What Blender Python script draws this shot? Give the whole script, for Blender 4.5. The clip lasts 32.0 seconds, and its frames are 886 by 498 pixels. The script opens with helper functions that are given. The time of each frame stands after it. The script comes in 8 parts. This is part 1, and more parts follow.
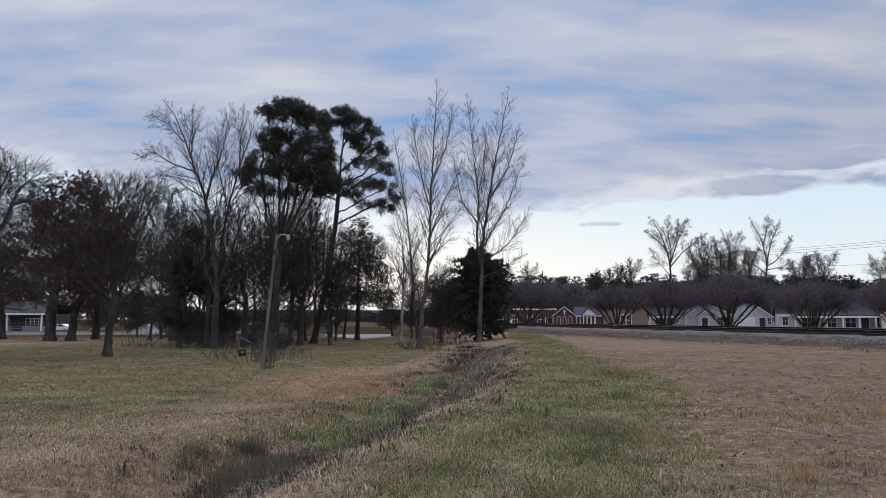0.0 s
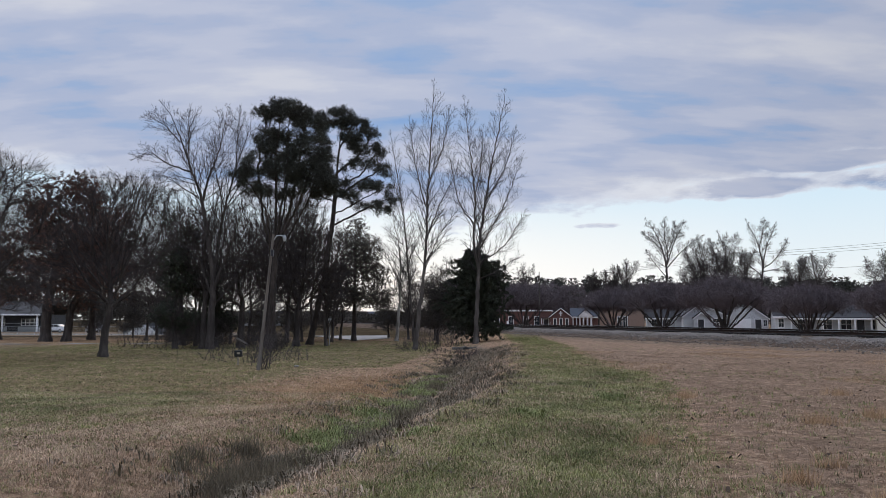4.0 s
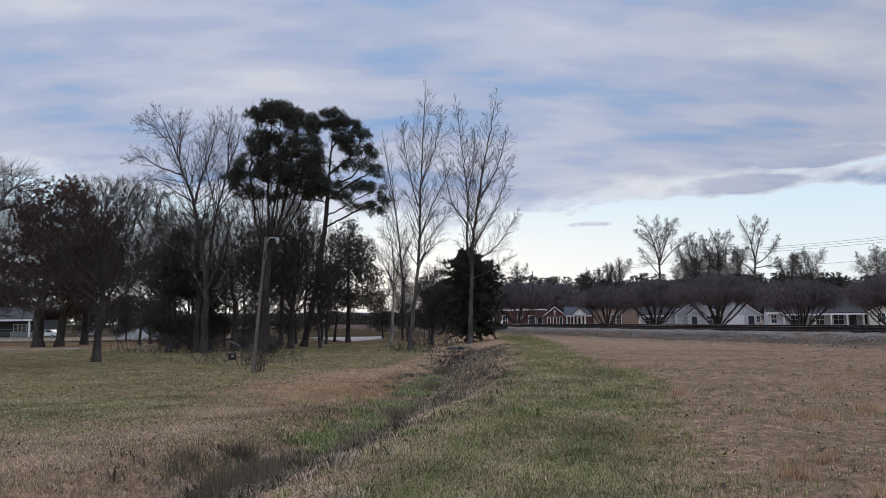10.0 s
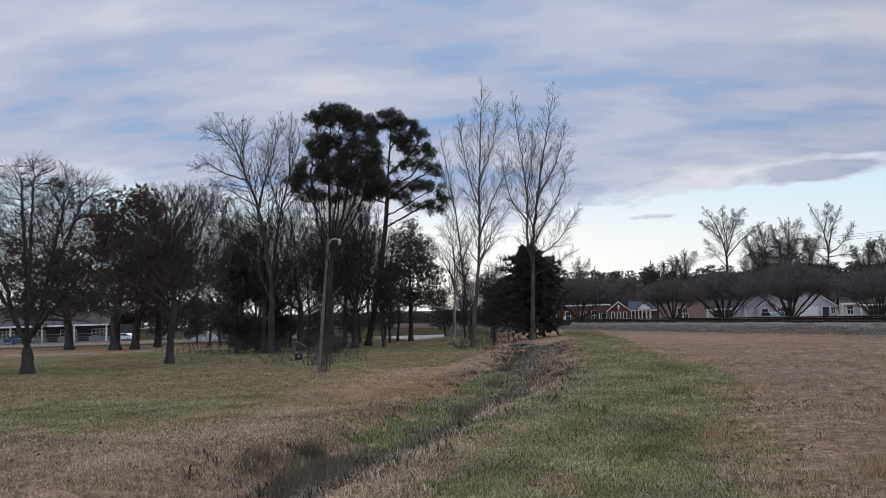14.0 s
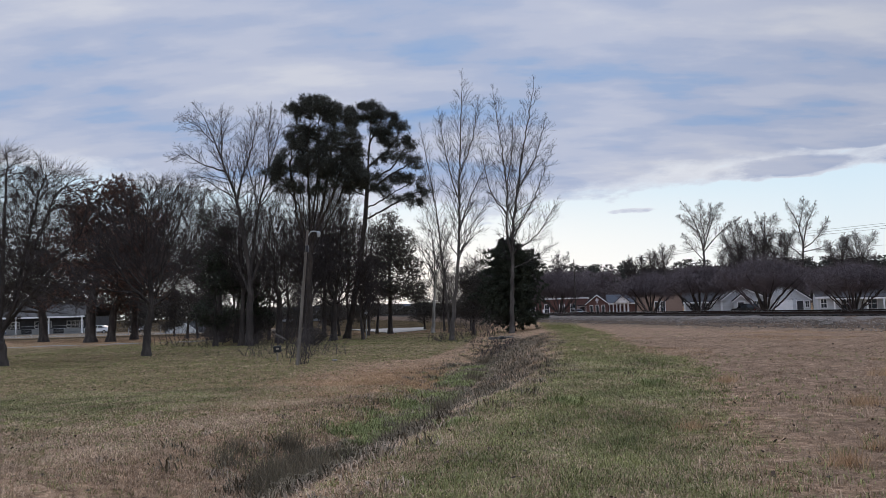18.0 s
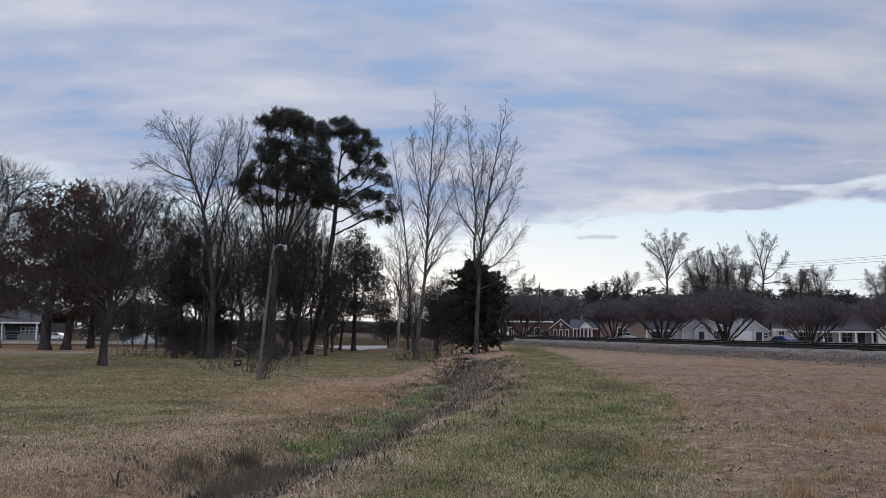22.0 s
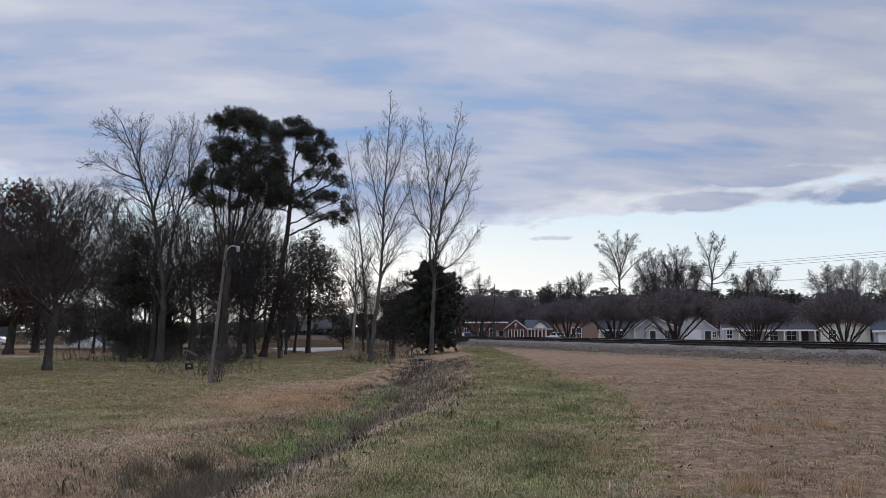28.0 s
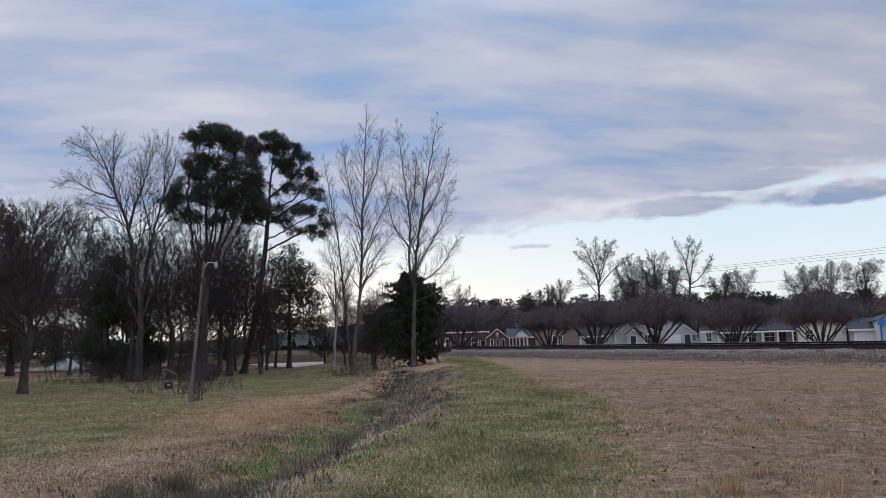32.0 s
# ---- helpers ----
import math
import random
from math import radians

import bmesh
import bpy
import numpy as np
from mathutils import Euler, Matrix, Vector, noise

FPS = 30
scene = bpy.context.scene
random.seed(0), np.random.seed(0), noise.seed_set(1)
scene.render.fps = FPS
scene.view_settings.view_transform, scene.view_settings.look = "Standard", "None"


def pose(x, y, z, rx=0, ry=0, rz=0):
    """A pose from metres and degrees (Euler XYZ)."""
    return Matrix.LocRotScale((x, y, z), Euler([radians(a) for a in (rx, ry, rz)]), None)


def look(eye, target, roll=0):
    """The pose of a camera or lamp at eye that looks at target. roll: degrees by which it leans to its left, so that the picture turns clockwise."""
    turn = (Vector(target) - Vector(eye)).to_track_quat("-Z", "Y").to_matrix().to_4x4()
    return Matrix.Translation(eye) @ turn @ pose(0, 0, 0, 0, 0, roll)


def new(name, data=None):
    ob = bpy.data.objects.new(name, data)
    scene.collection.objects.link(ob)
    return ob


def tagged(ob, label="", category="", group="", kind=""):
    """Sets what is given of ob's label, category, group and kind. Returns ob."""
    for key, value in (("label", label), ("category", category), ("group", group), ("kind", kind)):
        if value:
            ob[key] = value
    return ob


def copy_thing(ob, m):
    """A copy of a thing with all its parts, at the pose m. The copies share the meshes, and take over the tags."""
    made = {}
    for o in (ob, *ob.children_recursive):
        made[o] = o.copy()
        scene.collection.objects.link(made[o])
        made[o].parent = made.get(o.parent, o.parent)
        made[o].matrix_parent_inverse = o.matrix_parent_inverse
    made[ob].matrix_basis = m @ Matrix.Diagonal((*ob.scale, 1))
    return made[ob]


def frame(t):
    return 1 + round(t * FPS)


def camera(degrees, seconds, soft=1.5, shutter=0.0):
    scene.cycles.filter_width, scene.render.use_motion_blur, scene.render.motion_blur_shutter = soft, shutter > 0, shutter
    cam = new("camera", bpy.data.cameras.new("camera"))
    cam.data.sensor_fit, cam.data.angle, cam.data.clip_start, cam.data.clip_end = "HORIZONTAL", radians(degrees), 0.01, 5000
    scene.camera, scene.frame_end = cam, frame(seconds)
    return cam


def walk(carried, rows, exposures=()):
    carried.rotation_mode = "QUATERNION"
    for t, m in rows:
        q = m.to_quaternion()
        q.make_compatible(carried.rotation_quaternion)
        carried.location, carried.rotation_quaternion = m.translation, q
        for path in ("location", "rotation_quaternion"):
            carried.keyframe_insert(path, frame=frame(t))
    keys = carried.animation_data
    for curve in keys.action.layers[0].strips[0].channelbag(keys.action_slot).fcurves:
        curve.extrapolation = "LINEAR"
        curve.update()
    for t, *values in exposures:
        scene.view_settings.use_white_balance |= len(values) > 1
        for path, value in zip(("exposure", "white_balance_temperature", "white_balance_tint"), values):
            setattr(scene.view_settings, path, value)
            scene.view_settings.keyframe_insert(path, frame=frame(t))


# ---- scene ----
cam = camera(61.0, 32.0, 0.5)
walk(cam, [
    (0, pose(0, 0, 1.6, 95.25, 0.08, -0.60)), (0.5, pose(0, 0, 1.6, 95.20, -0.07, -0.78)),
    (1, pose(0, 0, 1.6, 95.45, -0.28, -0.83)), (1.5, pose(0, 0, 1.6, 95.44, -0.47, -0.77)),
    (2, pose(0, 0, 1.6, 95.39, -0.56, -0.87)), (2.5, pose(0, 0, 1.6, 95.31, -0.49, -1.02)),
    (4.5, pose(0, 0, 1.6, 95.40, 0.21, -0.62)), (5, pose(0, 0, 1.6, 95.60, 0.33, -0.21)),
    (5.5, pose(0, 0, 1.6, 95.68, 0.48, -0.04)), (6, pose(0, 0, 1.6, 95.75, 0.50, -0.00)),
    (6.5, pose(0, 0, 1.6, 95.79, 0.35, -0.12)), (7, pose(0, 0, 1.6, 95.67, 0.24, -0.24)),
    (7.5, pose(0, 0, 1.6, 95.79, 0.02, -0.52)), (8, pose(0, 0, 1.6, 95.86, -0.03, -0.79)),
    (8.5, pose(0, 0, 1.6, 95.62, 0.10, -1.27)), (9, pose(0, 0, 1.6, 95.42, 0.27, -1.62)),
    (9.5, pose(0, 0, 1.6, 95.36, 0.50, -1.63)), (10, pose(0, 0, 1.6, 95.36, 0.71, -1.31)),
    (10.5, pose(0, 0, 1.6, 95.33, 1.01, -0.63)), (11, pose(0, 0, 1.6, 95.31, 1.29, 0.65)),
    (11.5, pose(0, 0, 1.6, 95.35, 1.46, 2.23)), (12, pose(0, 0, 1.6, 95.43, 1.63, 3.22)),
    (12.5, pose(0, 0, 1.6, 95.43, 1.75, 3.57)), (13, pose(0, 0, 1.6, 95.41, 1.83, 3.58)),
    (13.5, pose(0, 0, 1.6, 95.36, 1.85, 3.52)), (14, pose(0, 0, 1.6, 95.28, 1.75, 3.39)),
    (14.5, pose(0, 0, 1.6, 95.20, 1.74, 3.21)), (16.5, pose(0, 0, 1.6, 94.81, 1.63, 2.45)),
    (17, pose(0, 0, 1.6, 94.76, 1.60, 2.22)), (17.5, pose(0, 0, 1.6, 94.76, 1.60, 2.06)),
    (18, pose(0, 0, 1.6, 94.69, 1.61, 1.83)), (18.5, pose(0, 0, 1.6, 94.63, 1.62, 1.56)),
    (19, pose(0, 0, 1.6, 94.51, 1.58, 0.47)), (19.5, pose(0, 0, 1.6, 94.86, 1.45, 0.16)),
    (20, pose(0, 0, 1.6, 95.21, 0.97, 0.00)), (20.5, pose(0, 0, 1.6, 95.46, 0.63, -0.25)),
    (21, pose(0, 0, 1.6, 95.80, 0.22, -0.50)), (21.5, pose(0, 0, 1.6, 95.83, -0.06, -0.76)),
    (22, pose(0, 0, 1.6, 96.14, -0.35, -0.86)), (22.5, pose(0, 0, 1.6, 96.34, -0.50, -1.02)),
    (23, pose(0, 0, 1.6, 96.35, -0.60, -1.25)), (23.5, pose(0, 0, 1.6, 96.27, -0.47, -1.51)),
    (24, pose(0, 0, 1.6, 96.21, -0.22, -1.70)), (24.5, pose(0, 0, 1.6, 96.23, -0.01, -1.77)),
    (25, pose(0, 0, 1.6, 96.37, 0.23, -1.91)), (25.5, pose(0, 0, 1.6, 96.52, 0.13, -2.00)),
    (27.5, pose(0, 0, 1.6, 96.26, -0.19, -3.93)), (28, pose(0, 0, 1.6, 96.23, 0.03, -4.23)),
    (28.5, pose(0, 0, 1.6, 96.26, 0.28, -4.53)), (29, pose(0, 0, 1.6, 96.36, 0.52, -4.74)),
    (29.5, pose(0, 0, 1.6, 96.56, 0.76, -4.90)), (30, pose(0, 0, 1.6, 96.74, 0.90, -5.06)),
    (30.5, pose(0, 0, 1.6, 96.89, 1.09, -5.16)), (31, pose(0, 0, 1.6, 97.09, 1.36, -5.28)),
    (31.5, pose(0, 0, 1.6, 97.15, 1.63, -5.39)), (32, pose(0, 0, 1.6, 97.03, 1.68, -5.62)),
])

# ---- light ----
SUN_AZ, SUN_EL = -6.0, 5.0          # the sun has sunk behind the woods, a little left of straight ahead
world = bpy.data.worlds.new("dusk_sky")
scene.world = world
world.use_nodes = True
wt = world.node_tree
wt.nodes.clear()


def wmath(op, a, b=None, c=None, clamp=False):
    n = wt.nodes.new("ShaderNodeMath")
    n.operation, n.use_clamp = op, clamp
    for i, v in enumerate((a, b, c)):
        if v is None:
            continue
        if isinstance(v, (int, float)):
            n.inputs[i].default_value = v
        else:
            wt.links.new(v.outputs[0], n.inputs[i])
    return n


def wramp(src, stops, interp="EASE"):
    n = wt.nodes.new("ShaderNodeValToRGB")
    n.color_ramp.interpolation = interp
    e = n.color_ramp.elements
    while len(e) < len(stops):
        e.new(0.5)
    for el, (p, c) in zip(e, stops):
        el.position = p
        el.color = (*c, 1) if len(c) == 3 else c
    wt.links.new(src.outputs[0], n.inputs[0])
    return n


def wmix(f, a, b):
    n = wt.nodes.new("ShaderNodeMix")
    n.data_type = "RGBA"
    if isinstance(f, (int, float)):
        n.inputs[0].default_value = f
    else:
        wt.links.new(f.outputs[0], n.inputs[0])
    for i, v in ((6, a), (7, b)):
        if isinstance(v, tuple):
            n.inputs[i].default_value = (*v, 1)
        else:
            wt.links.new(v.outputs[2 if v.bl_idname == "ShaderNodeMix" else 0], n.inputs[i])
    return n


def build_sky():
    """A thin broken cloud deck over a pale evening sky that shows below the deck's far edge."""
    coord = wt.nodes.new("ShaderNodeTexCoord")
    sep = wt.nodes.new("ShaderNodeSeparateXYZ")
    wt.links.new(coord.outputs["Generated"], sep.inputs[0])
    zc = wt.nodes.new("ShaderNodeMath")
    zc.operation = "MAXIMUM"
    wt.links.new(sep.outputs[2], zc.inputs[0])
    zc.inputs[1].default_value = 0.0
    zd = wmath("ADD", zc, 0.20)
    px = wt.nodes.new("ShaderNodeMath"); px.operation = "DIVIDE"
    wt.links.new(sep.outputs[0], px.inputs[0]); wt.links.new(zd.outputs[0], px.inputs[1])
    py = wt.nodes.new("ShaderNodeMath"); py.operation = "DIVIDE"
    wt.links.new(sep.outputs[1], py.inputs[0]); wt.links.new(zd.outputs[0], py.inputs[1])

    def plane(sx, sy, off, rot=0.0):
        c = wt.nodes.new("ShaderNodeCombineXYZ")
        wt.links.new(px.outputs[0], c.inputs[0]); wt.links.new(py.outputs[0], c.inputs[1])
        m = wt.nodes.new("ShaderNodeMapping")
        m.inputs["Scale"].default_value = (sx, sy, 1)
        m.inputs["Location"].default_value = (off, off * 0.7, off * 0.3)
        m.inputs["Rotation"].default_value = (0, 0, rot)
        wt.links.new(c.outputs[0], m.inputs[0])
        return m

    def cloud(m, scale, detail, rough):
        n = wt.nodes.new("ShaderNodeTexNoise")
        n.inputs["Scale"].default_value, n.inputs["Detail"].default_value, n.inputs["Roughness"].default_value = scale, detail, rough
        wt.links.new(m.outputs[0], n.inputs["Vector"])
        return n

    rolls = cloud(plane(1.7, 4.4, 3.1, 0.10), 1.0, 4.0, 0.45)
    broad = cloud(plane(0.9, 1.4, 7.7, -0.2), 1.0, 3.0, 0.5)
    fine = cloud(plane(2.4, 5.2, 1.3), 1.6, 5.0, 0.55)
    mixn = wmath("ADD", wmath("MULTIPLY", rolls, 0.54), wmath("ADD", wmath("MULTIPLY", broad, 0.22), wmath("MULTIPLY", fine, 0.24)))
    # deck colours: blue thin places to grey-lavender bellies to pale cream tops
    deck = wramp(mixn, [(0.36, (0.25, 0.395, 0.67)), (0.42, (0.325, 0.435, 0.65)), (0.47, (0.41, 0.475, 0.645)), (0.53, (0.49, 0.535, 0.675)), (0.63, (0.61, 0.635, 0.725))])
    # the pale clear sky below the deck
    nish = wt.nodes.new("ShaderNodeTexSky")
    nish.sky_type, nish.sun_disc = "NISHITA", False
    nish.sun_elevation, nish.sun_rotation = radians(SUN_EL), radians(SUN_AZ)
    nish.air_density, nish.dust_density = 1.0, 1.5
    scaled = wt.nodes.new("ShaderNodeMix")
    scaled.data_type, scaled.blend_type = "RGBA", "MULTIPLY"
    scaled.inputs[0].default_value = 1.0
    wt.links.new(nish.outputs[0], scaled.inputs[6])
    scaled.inputs[7].default_value = (0.09, 0.09, 0.09, 1)
    elev = wt.nodes.new("ShaderNodeMath"); elev.operation = "MULTIPLY"
    wt.links.new(sep.outputs[2], elev.inputs[0]); elev.inputs[1].default_value = 1.0
    pale = wramp(wmath("MULTIPLY", elev, 4.0), [(0.0, (0.88, 0.90, 0.86)), (0.25, (0.84, 0.91, 0.95)), (0.6, (0.68, 0.84, 0.96)), (1.0, (0.5, 0.68, 0.92))], "LINEAR")
    # the sky is whitest above the hidden sun
    beside = wt.nodes.new("ShaderNodeMath")
    beside.operation = "MULTIPLY_ADD"
    wt.links.new(sep.outputs[0], beside.inputs[0])
    beside.inputs[1].default_value, beside.inputs[2].default_value = 1 / 0.34, -0.10 / 0.34
    white = wmath("MULTIPLY", wmath("SUBTRACT", 1.0, wmath("MULTIPLY", beside, beside), clamp=True), wramp(elev, [(0.03, (1, 1, 1)), (0.17, (0, 0, 0))], "LINEAR"))
    pale = wmix(white, pale, (1.0, 1.0, 0.985))
    clear = wmix(0.975, scaled, pale)
    # far edge of the deck, ragged
    edge_n = cloud(plane(0.36, 0.6, 5.2), 1.4, 8.0, 0.62)
    edge = wmath("ADD", elev, wmath("MULTIPLY", wmath("SUBTRACT", edge_n, 0.5), 0.07))
    ragged = cloud(plane(2.6, 2.2, 2.2), 1.8, 8.0, 0.6)
    edge = wmath("ADD", edge, wmath("MULTIPLY", wmath("SUBTRACT", ragged, 0.5), 0.085))
    # the far edge stands higher to either side
    aside = wt.nodes.new("ShaderNodeMath")
    aside.operation = "SUBTRACT"
    wt.links.new(sep.outputs[0], aside.inputs[0])
    aside.inputs[1].default_value = 0.04
    edge = wmath("SUBTRACT", edge, wmath("MULTIPLY", wmath("ABSOLUTE", aside), 0.095))
    # a few loose cloudlets below the deck, as (side, height, half width, half height)
    for cx, cz, wx, wz in ((0.385, 0.158, 0.085, 0.016), (0.545, 0.160, 0.085, 0.018), (0.222, 0.121, 0.045, 0.005), (0.47, 0.185, 0.07, 0.012)):
        dx, dz = wt.nodes.new("ShaderNodeMath"), wt.nodes.new("ShaderNodeMath")
        for n, i, c, w in ((dx, 0, cx, wx), (dz, 2, cz, wz)):
            n.operation = "MULTIPLY_ADD"
            wt.links.new(sep.outputs[i], n.inputs[0])
            n.inputs[1].default_value, n.inputs[2].default_value = 1 / w, -c / w
        far2 = wmath("ADD", wmath("MULTIPLY", dx, dx), wmath("MULTIPLY", dz, dz))
        near = wmath("SUBTRACT", 1.0, far2, clamp=True)
        edge = wmath("ADD", edge, wmath("MULTIPLY", near, wmath("MULTIPLY", ragged, 0.12)))
    cover = wramp(edge, [(0.118, (0, 0, 0)), (0.133, (1, 1, 1))])
    # an overcast deck is brightest overhead
    high = wt.nodes.new("ShaderNodeMapRange")
    wt.links.new(sep.outputs[2], high.inputs[0])
    high.inputs[1].default_value, high.inputs[2].default_value, high.inputs[3].default_value, high.inputs[4].default_value = 0.40, 0.9, 1.0, 2.9
    away = wt.nodes.new("ShaderNodeMapRange")
    wt.links.new(sep.outputs[0], away.inputs[0])
    away.inputs[1].default_value, away.inputs[2].default_value, away.inputs[3].default_value, away.inputs[4].default_value = 0.18, 0.60, 1.0, 0.84
    high = wmath("MULTIPLY", high, away)
    lift = wt.nodes.new("ShaderNodeVectorMath")
    lift.operation = "SCALE"
    wt.links.new(deck.outputs[0], lift.inputs[0])
    wt.links.new(high.outputs[0], lift.inputs["Scale"])
    sky = wmix(cover, clear, lift)
    # sunlit rim of the deck
    rim = wramp(edge, [(0.114, (0, 0, 0)), (0.130, (0.5, 0.5, 0.5)), (0.155, (0, 0, 0))])
    sky = wmix(rim, sky, (0.84, 0.87, 0.92))
    bg = wt.nodes.new("ShaderNodeBackground")
    bg.inputs[1].default_value = 1.0
    wt.links.new(sky.outputs[2], bg.inputs[0])
    out = wt.nodes.new("ShaderNodeOutputWorld")
    wt.links.new(bg.outputs[0], out.inputs[0])


build_sky()
sun_data = bpy.data.lights.new("sun", "SUN")
sun_data.energy, sun_data.angle, sun_data.color = 0.5, radians(25), (1.0, 0.86, 0.72)
sun = new("sun", sun_data)
sun.matrix_world = look((60 * math.sin(radians(SUN_AZ)), 60 * math.cos(radians(SUN_AZ)), 30), (0, 0, 0))
scene.view_settings.exposure = 0.0


# ---- materials ----
def material(name, stops, scale=4.0, rough=0.9, bump=0.3, detail=6.0, metal=0.0, stretch=(1, 1, 1), fine=0.25, rand=0.0, spec=0.3):
    """Two scales of noise through a colour ramp, with fine relief."""
    m = bpy.data.materials.new(name)
    m.use_nodes = True
    nt = m.node_tree
    b = nt.nodes["Principled BSDF"]
    b.inputs["Roughness"].default_value, b.inputs["Metallic"].default_value = rough, metal
    b.inputs["Specular IOR Level"].default_value = spec
    co = nt.nodes.new("ShaderNodeTexCoord")
    mp = nt.nodes.new("ShaderNodeMapping")
    mp.inputs["Scale"].default_value = stretch
    nt.links.new(co.outputs["Object"], mp.inputs[0])
    big = nt.nodes.new("ShaderNodeTexNoise")
    big.inputs["Scale"].default_value, big.inputs["Detail"].default_value = scale, detail
    small = nt.nodes.new("ShaderNodeTexNoise")
    small.inputs["Scale"].default_value, small.inputs["Detail"].default_value = scale * 9, 4
    for n in (big, small):
        nt.links.new(mp.outputs[0], n.inputs["Vector"])
    mix = nt.nodes.new("ShaderNodeMix")
    mix.data_type = "FLOAT"
    mix.inputs[0].default_value = fine
    nt.links.new(big.outputs[0], mix.inputs[2])
    nt.links.new(small.outputs[0], mix.inputs[3])
    last = mix.outputs[0]
    if rand:
        info = nt.nodes.new("ShaderNodeObjectInfo")
        mr = nt.nodes.new("ShaderNodeMath")
        mr.operation = "MULTIPLY_ADD"
        mr.inputs[1].default_value, mr.inputs[2].default_value = rand, -rand / 2
        nt.links.new(info.outputs["Random"], mr.inputs[0])
        ad = nt.nodes.new("ShaderNodeMath")
        nt.links.new(mr.outputs[0], ad.inputs[0])
        nt.links.new(last, ad.inputs[1])
        last = ad.outputs[0]
    ramp = nt.nodes.new("ShaderNodeValToRGB")
    e = ramp.color_ramp.elements
    while len(e) < len(stops):
        e.new(0.5)
    for i, (el, c) in enumerate(zip(e, stops)):
        el.position = 0.3 + 0.4 * i / max(1, len(stops) - 1)
        el.color = (*c, 1)
    nt.links.new(last, ramp.inputs[0])
    nt.links.new(ramp.outputs[0], b.inputs["Base Color"])
    if bump:
        bp = nt.nodes.new("ShaderNodeBump")
        bp.inputs["Strength"].default_value, bp.inputs["Distance"].default_value = bump, 0.02
        nt.links.new(last, bp.inputs["Height"])
        nt.links.new(bp.outputs[0], b.inputs["Normal"])
    return m


def island(m, amount=0.5):
    """Varies a material's value from loose piece to loose piece."""
    nt = m.node_tree
    b = nt.nodes["Principled BSDF"]
    src = b.inputs["Base Color"].links[0].from_socket
    geo = nt.nodes.new("ShaderNodeNewGeometry")
    mr = nt.nodes.new("ShaderNodeMapRange")
    mr.inputs[3].default_value, mr.inputs[4].default_value = 1 - amount, 1 + amount
    nt.links.new(geo.outputs["Random Per Island"], mr.inputs[0])
    hsv = nt.nodes.new("ShaderNodeHueSaturation")
    nt.links.new(mr.outputs[0], hsv.inputs["Value"])
    nt.links.new(src, hsv.inputs["Color"])
    nt.links.new(hsv.outputs[0], b.inputs["Base Color"])
    return m


def glow(name, color, strength):
    m = bpy.data.materials.new(name)
    m.use_nodes = True
    b = m.node_tree.nodes["Principled BSDF"]
    b.inputs["Base Color"].default_value = (*color, 1)
    b.inputs["Emission Color"].default_value = (*color, 1)
    b.inputs["Emission Strength"].default_value = strength
    return m


def glass(name, tint=(0.02, 0.025, 0.03)):
    m = bpy.data.materials.new(name)
    m.use_nodes = True
    b = m.node_tree.nodes["Principled BSDF"]
    b.inputs["Base Color"].default_value = (*tint, 1)
    b.inputs["Roughness"].default_value = 0.06
    b.inputs["Specular IOR Level"].default_value = 0.6
    return m


BARK = material("bark", [(0.022, 0.018, 0.016), (0.05, 0.042, 0.038), (0.10, 0.084, 0.075)], 3.0, 0.95, 0.8, stretch=(1, 1, 0.25))
BARK_PALE = material("pale_bark", [(0.036, 0.030, 0.027), (0.074, 0.064, 0.057), (0.15, 0.132, 0.118)], 2.5, 0.95, 0.5, stretch=(1, 1, 0.4))
BARK_WHITE = material("peeling_white_bark", [(0.07, 0.06, 0.05), (0.26, 0.245, 0.22), (0.42, 0.40, 0.37)], 2.2, 0.95, 0.4, stretch=(1, 1, 0.35))
BARK_PINE = material("pine_bark", [(0.018, 0.014, 0.012), (0.038, 0.03, 0.025), (0.07, 0.055, 0.045)], 3.0, 0.95, 0.9, stretch=(1, 1, 0.3))
TWIG = material("twig_bark", [(0.036, 0.029, 0.028), (0.078, 0.064, 0.060)], 2.0, 0.95, 0.0)
TWIG_PALE = material("pale_twig_bark", [(0.026, 0.022, 0.022), (0.052, 0.045, 0.044)], 2.0, 0.95, 0.0)
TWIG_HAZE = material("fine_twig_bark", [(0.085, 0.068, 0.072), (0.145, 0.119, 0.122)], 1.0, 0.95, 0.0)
NEEDLE = island(material("pine_needles", [(0.024, 0.025, 0.020), (0.056, 0.058, 0.044)], 0.6, 0.8, 0.0), 0.5)
CEDAR_LEAF = island(material("cedar_foliage", [(0.026, 0.031, 0.022), (0.06, 0.068, 0.045)], 0.8, 0.9, 0.0), 0.5)
BROWN_LEAF = island(material("dry_oak_leaves", [(0.07, 0.040, 0.033), (0.15, 0.084, 0.064)], 0.5, 0.9, 0.0), 0.5)
DULL_LEAF = island(material("dull_evergreen_leaves", [(0.048, 0.042, 0.036), (0.10, 0.086, 0.068)], 0.5, 0.9, 0.0), 0.5)


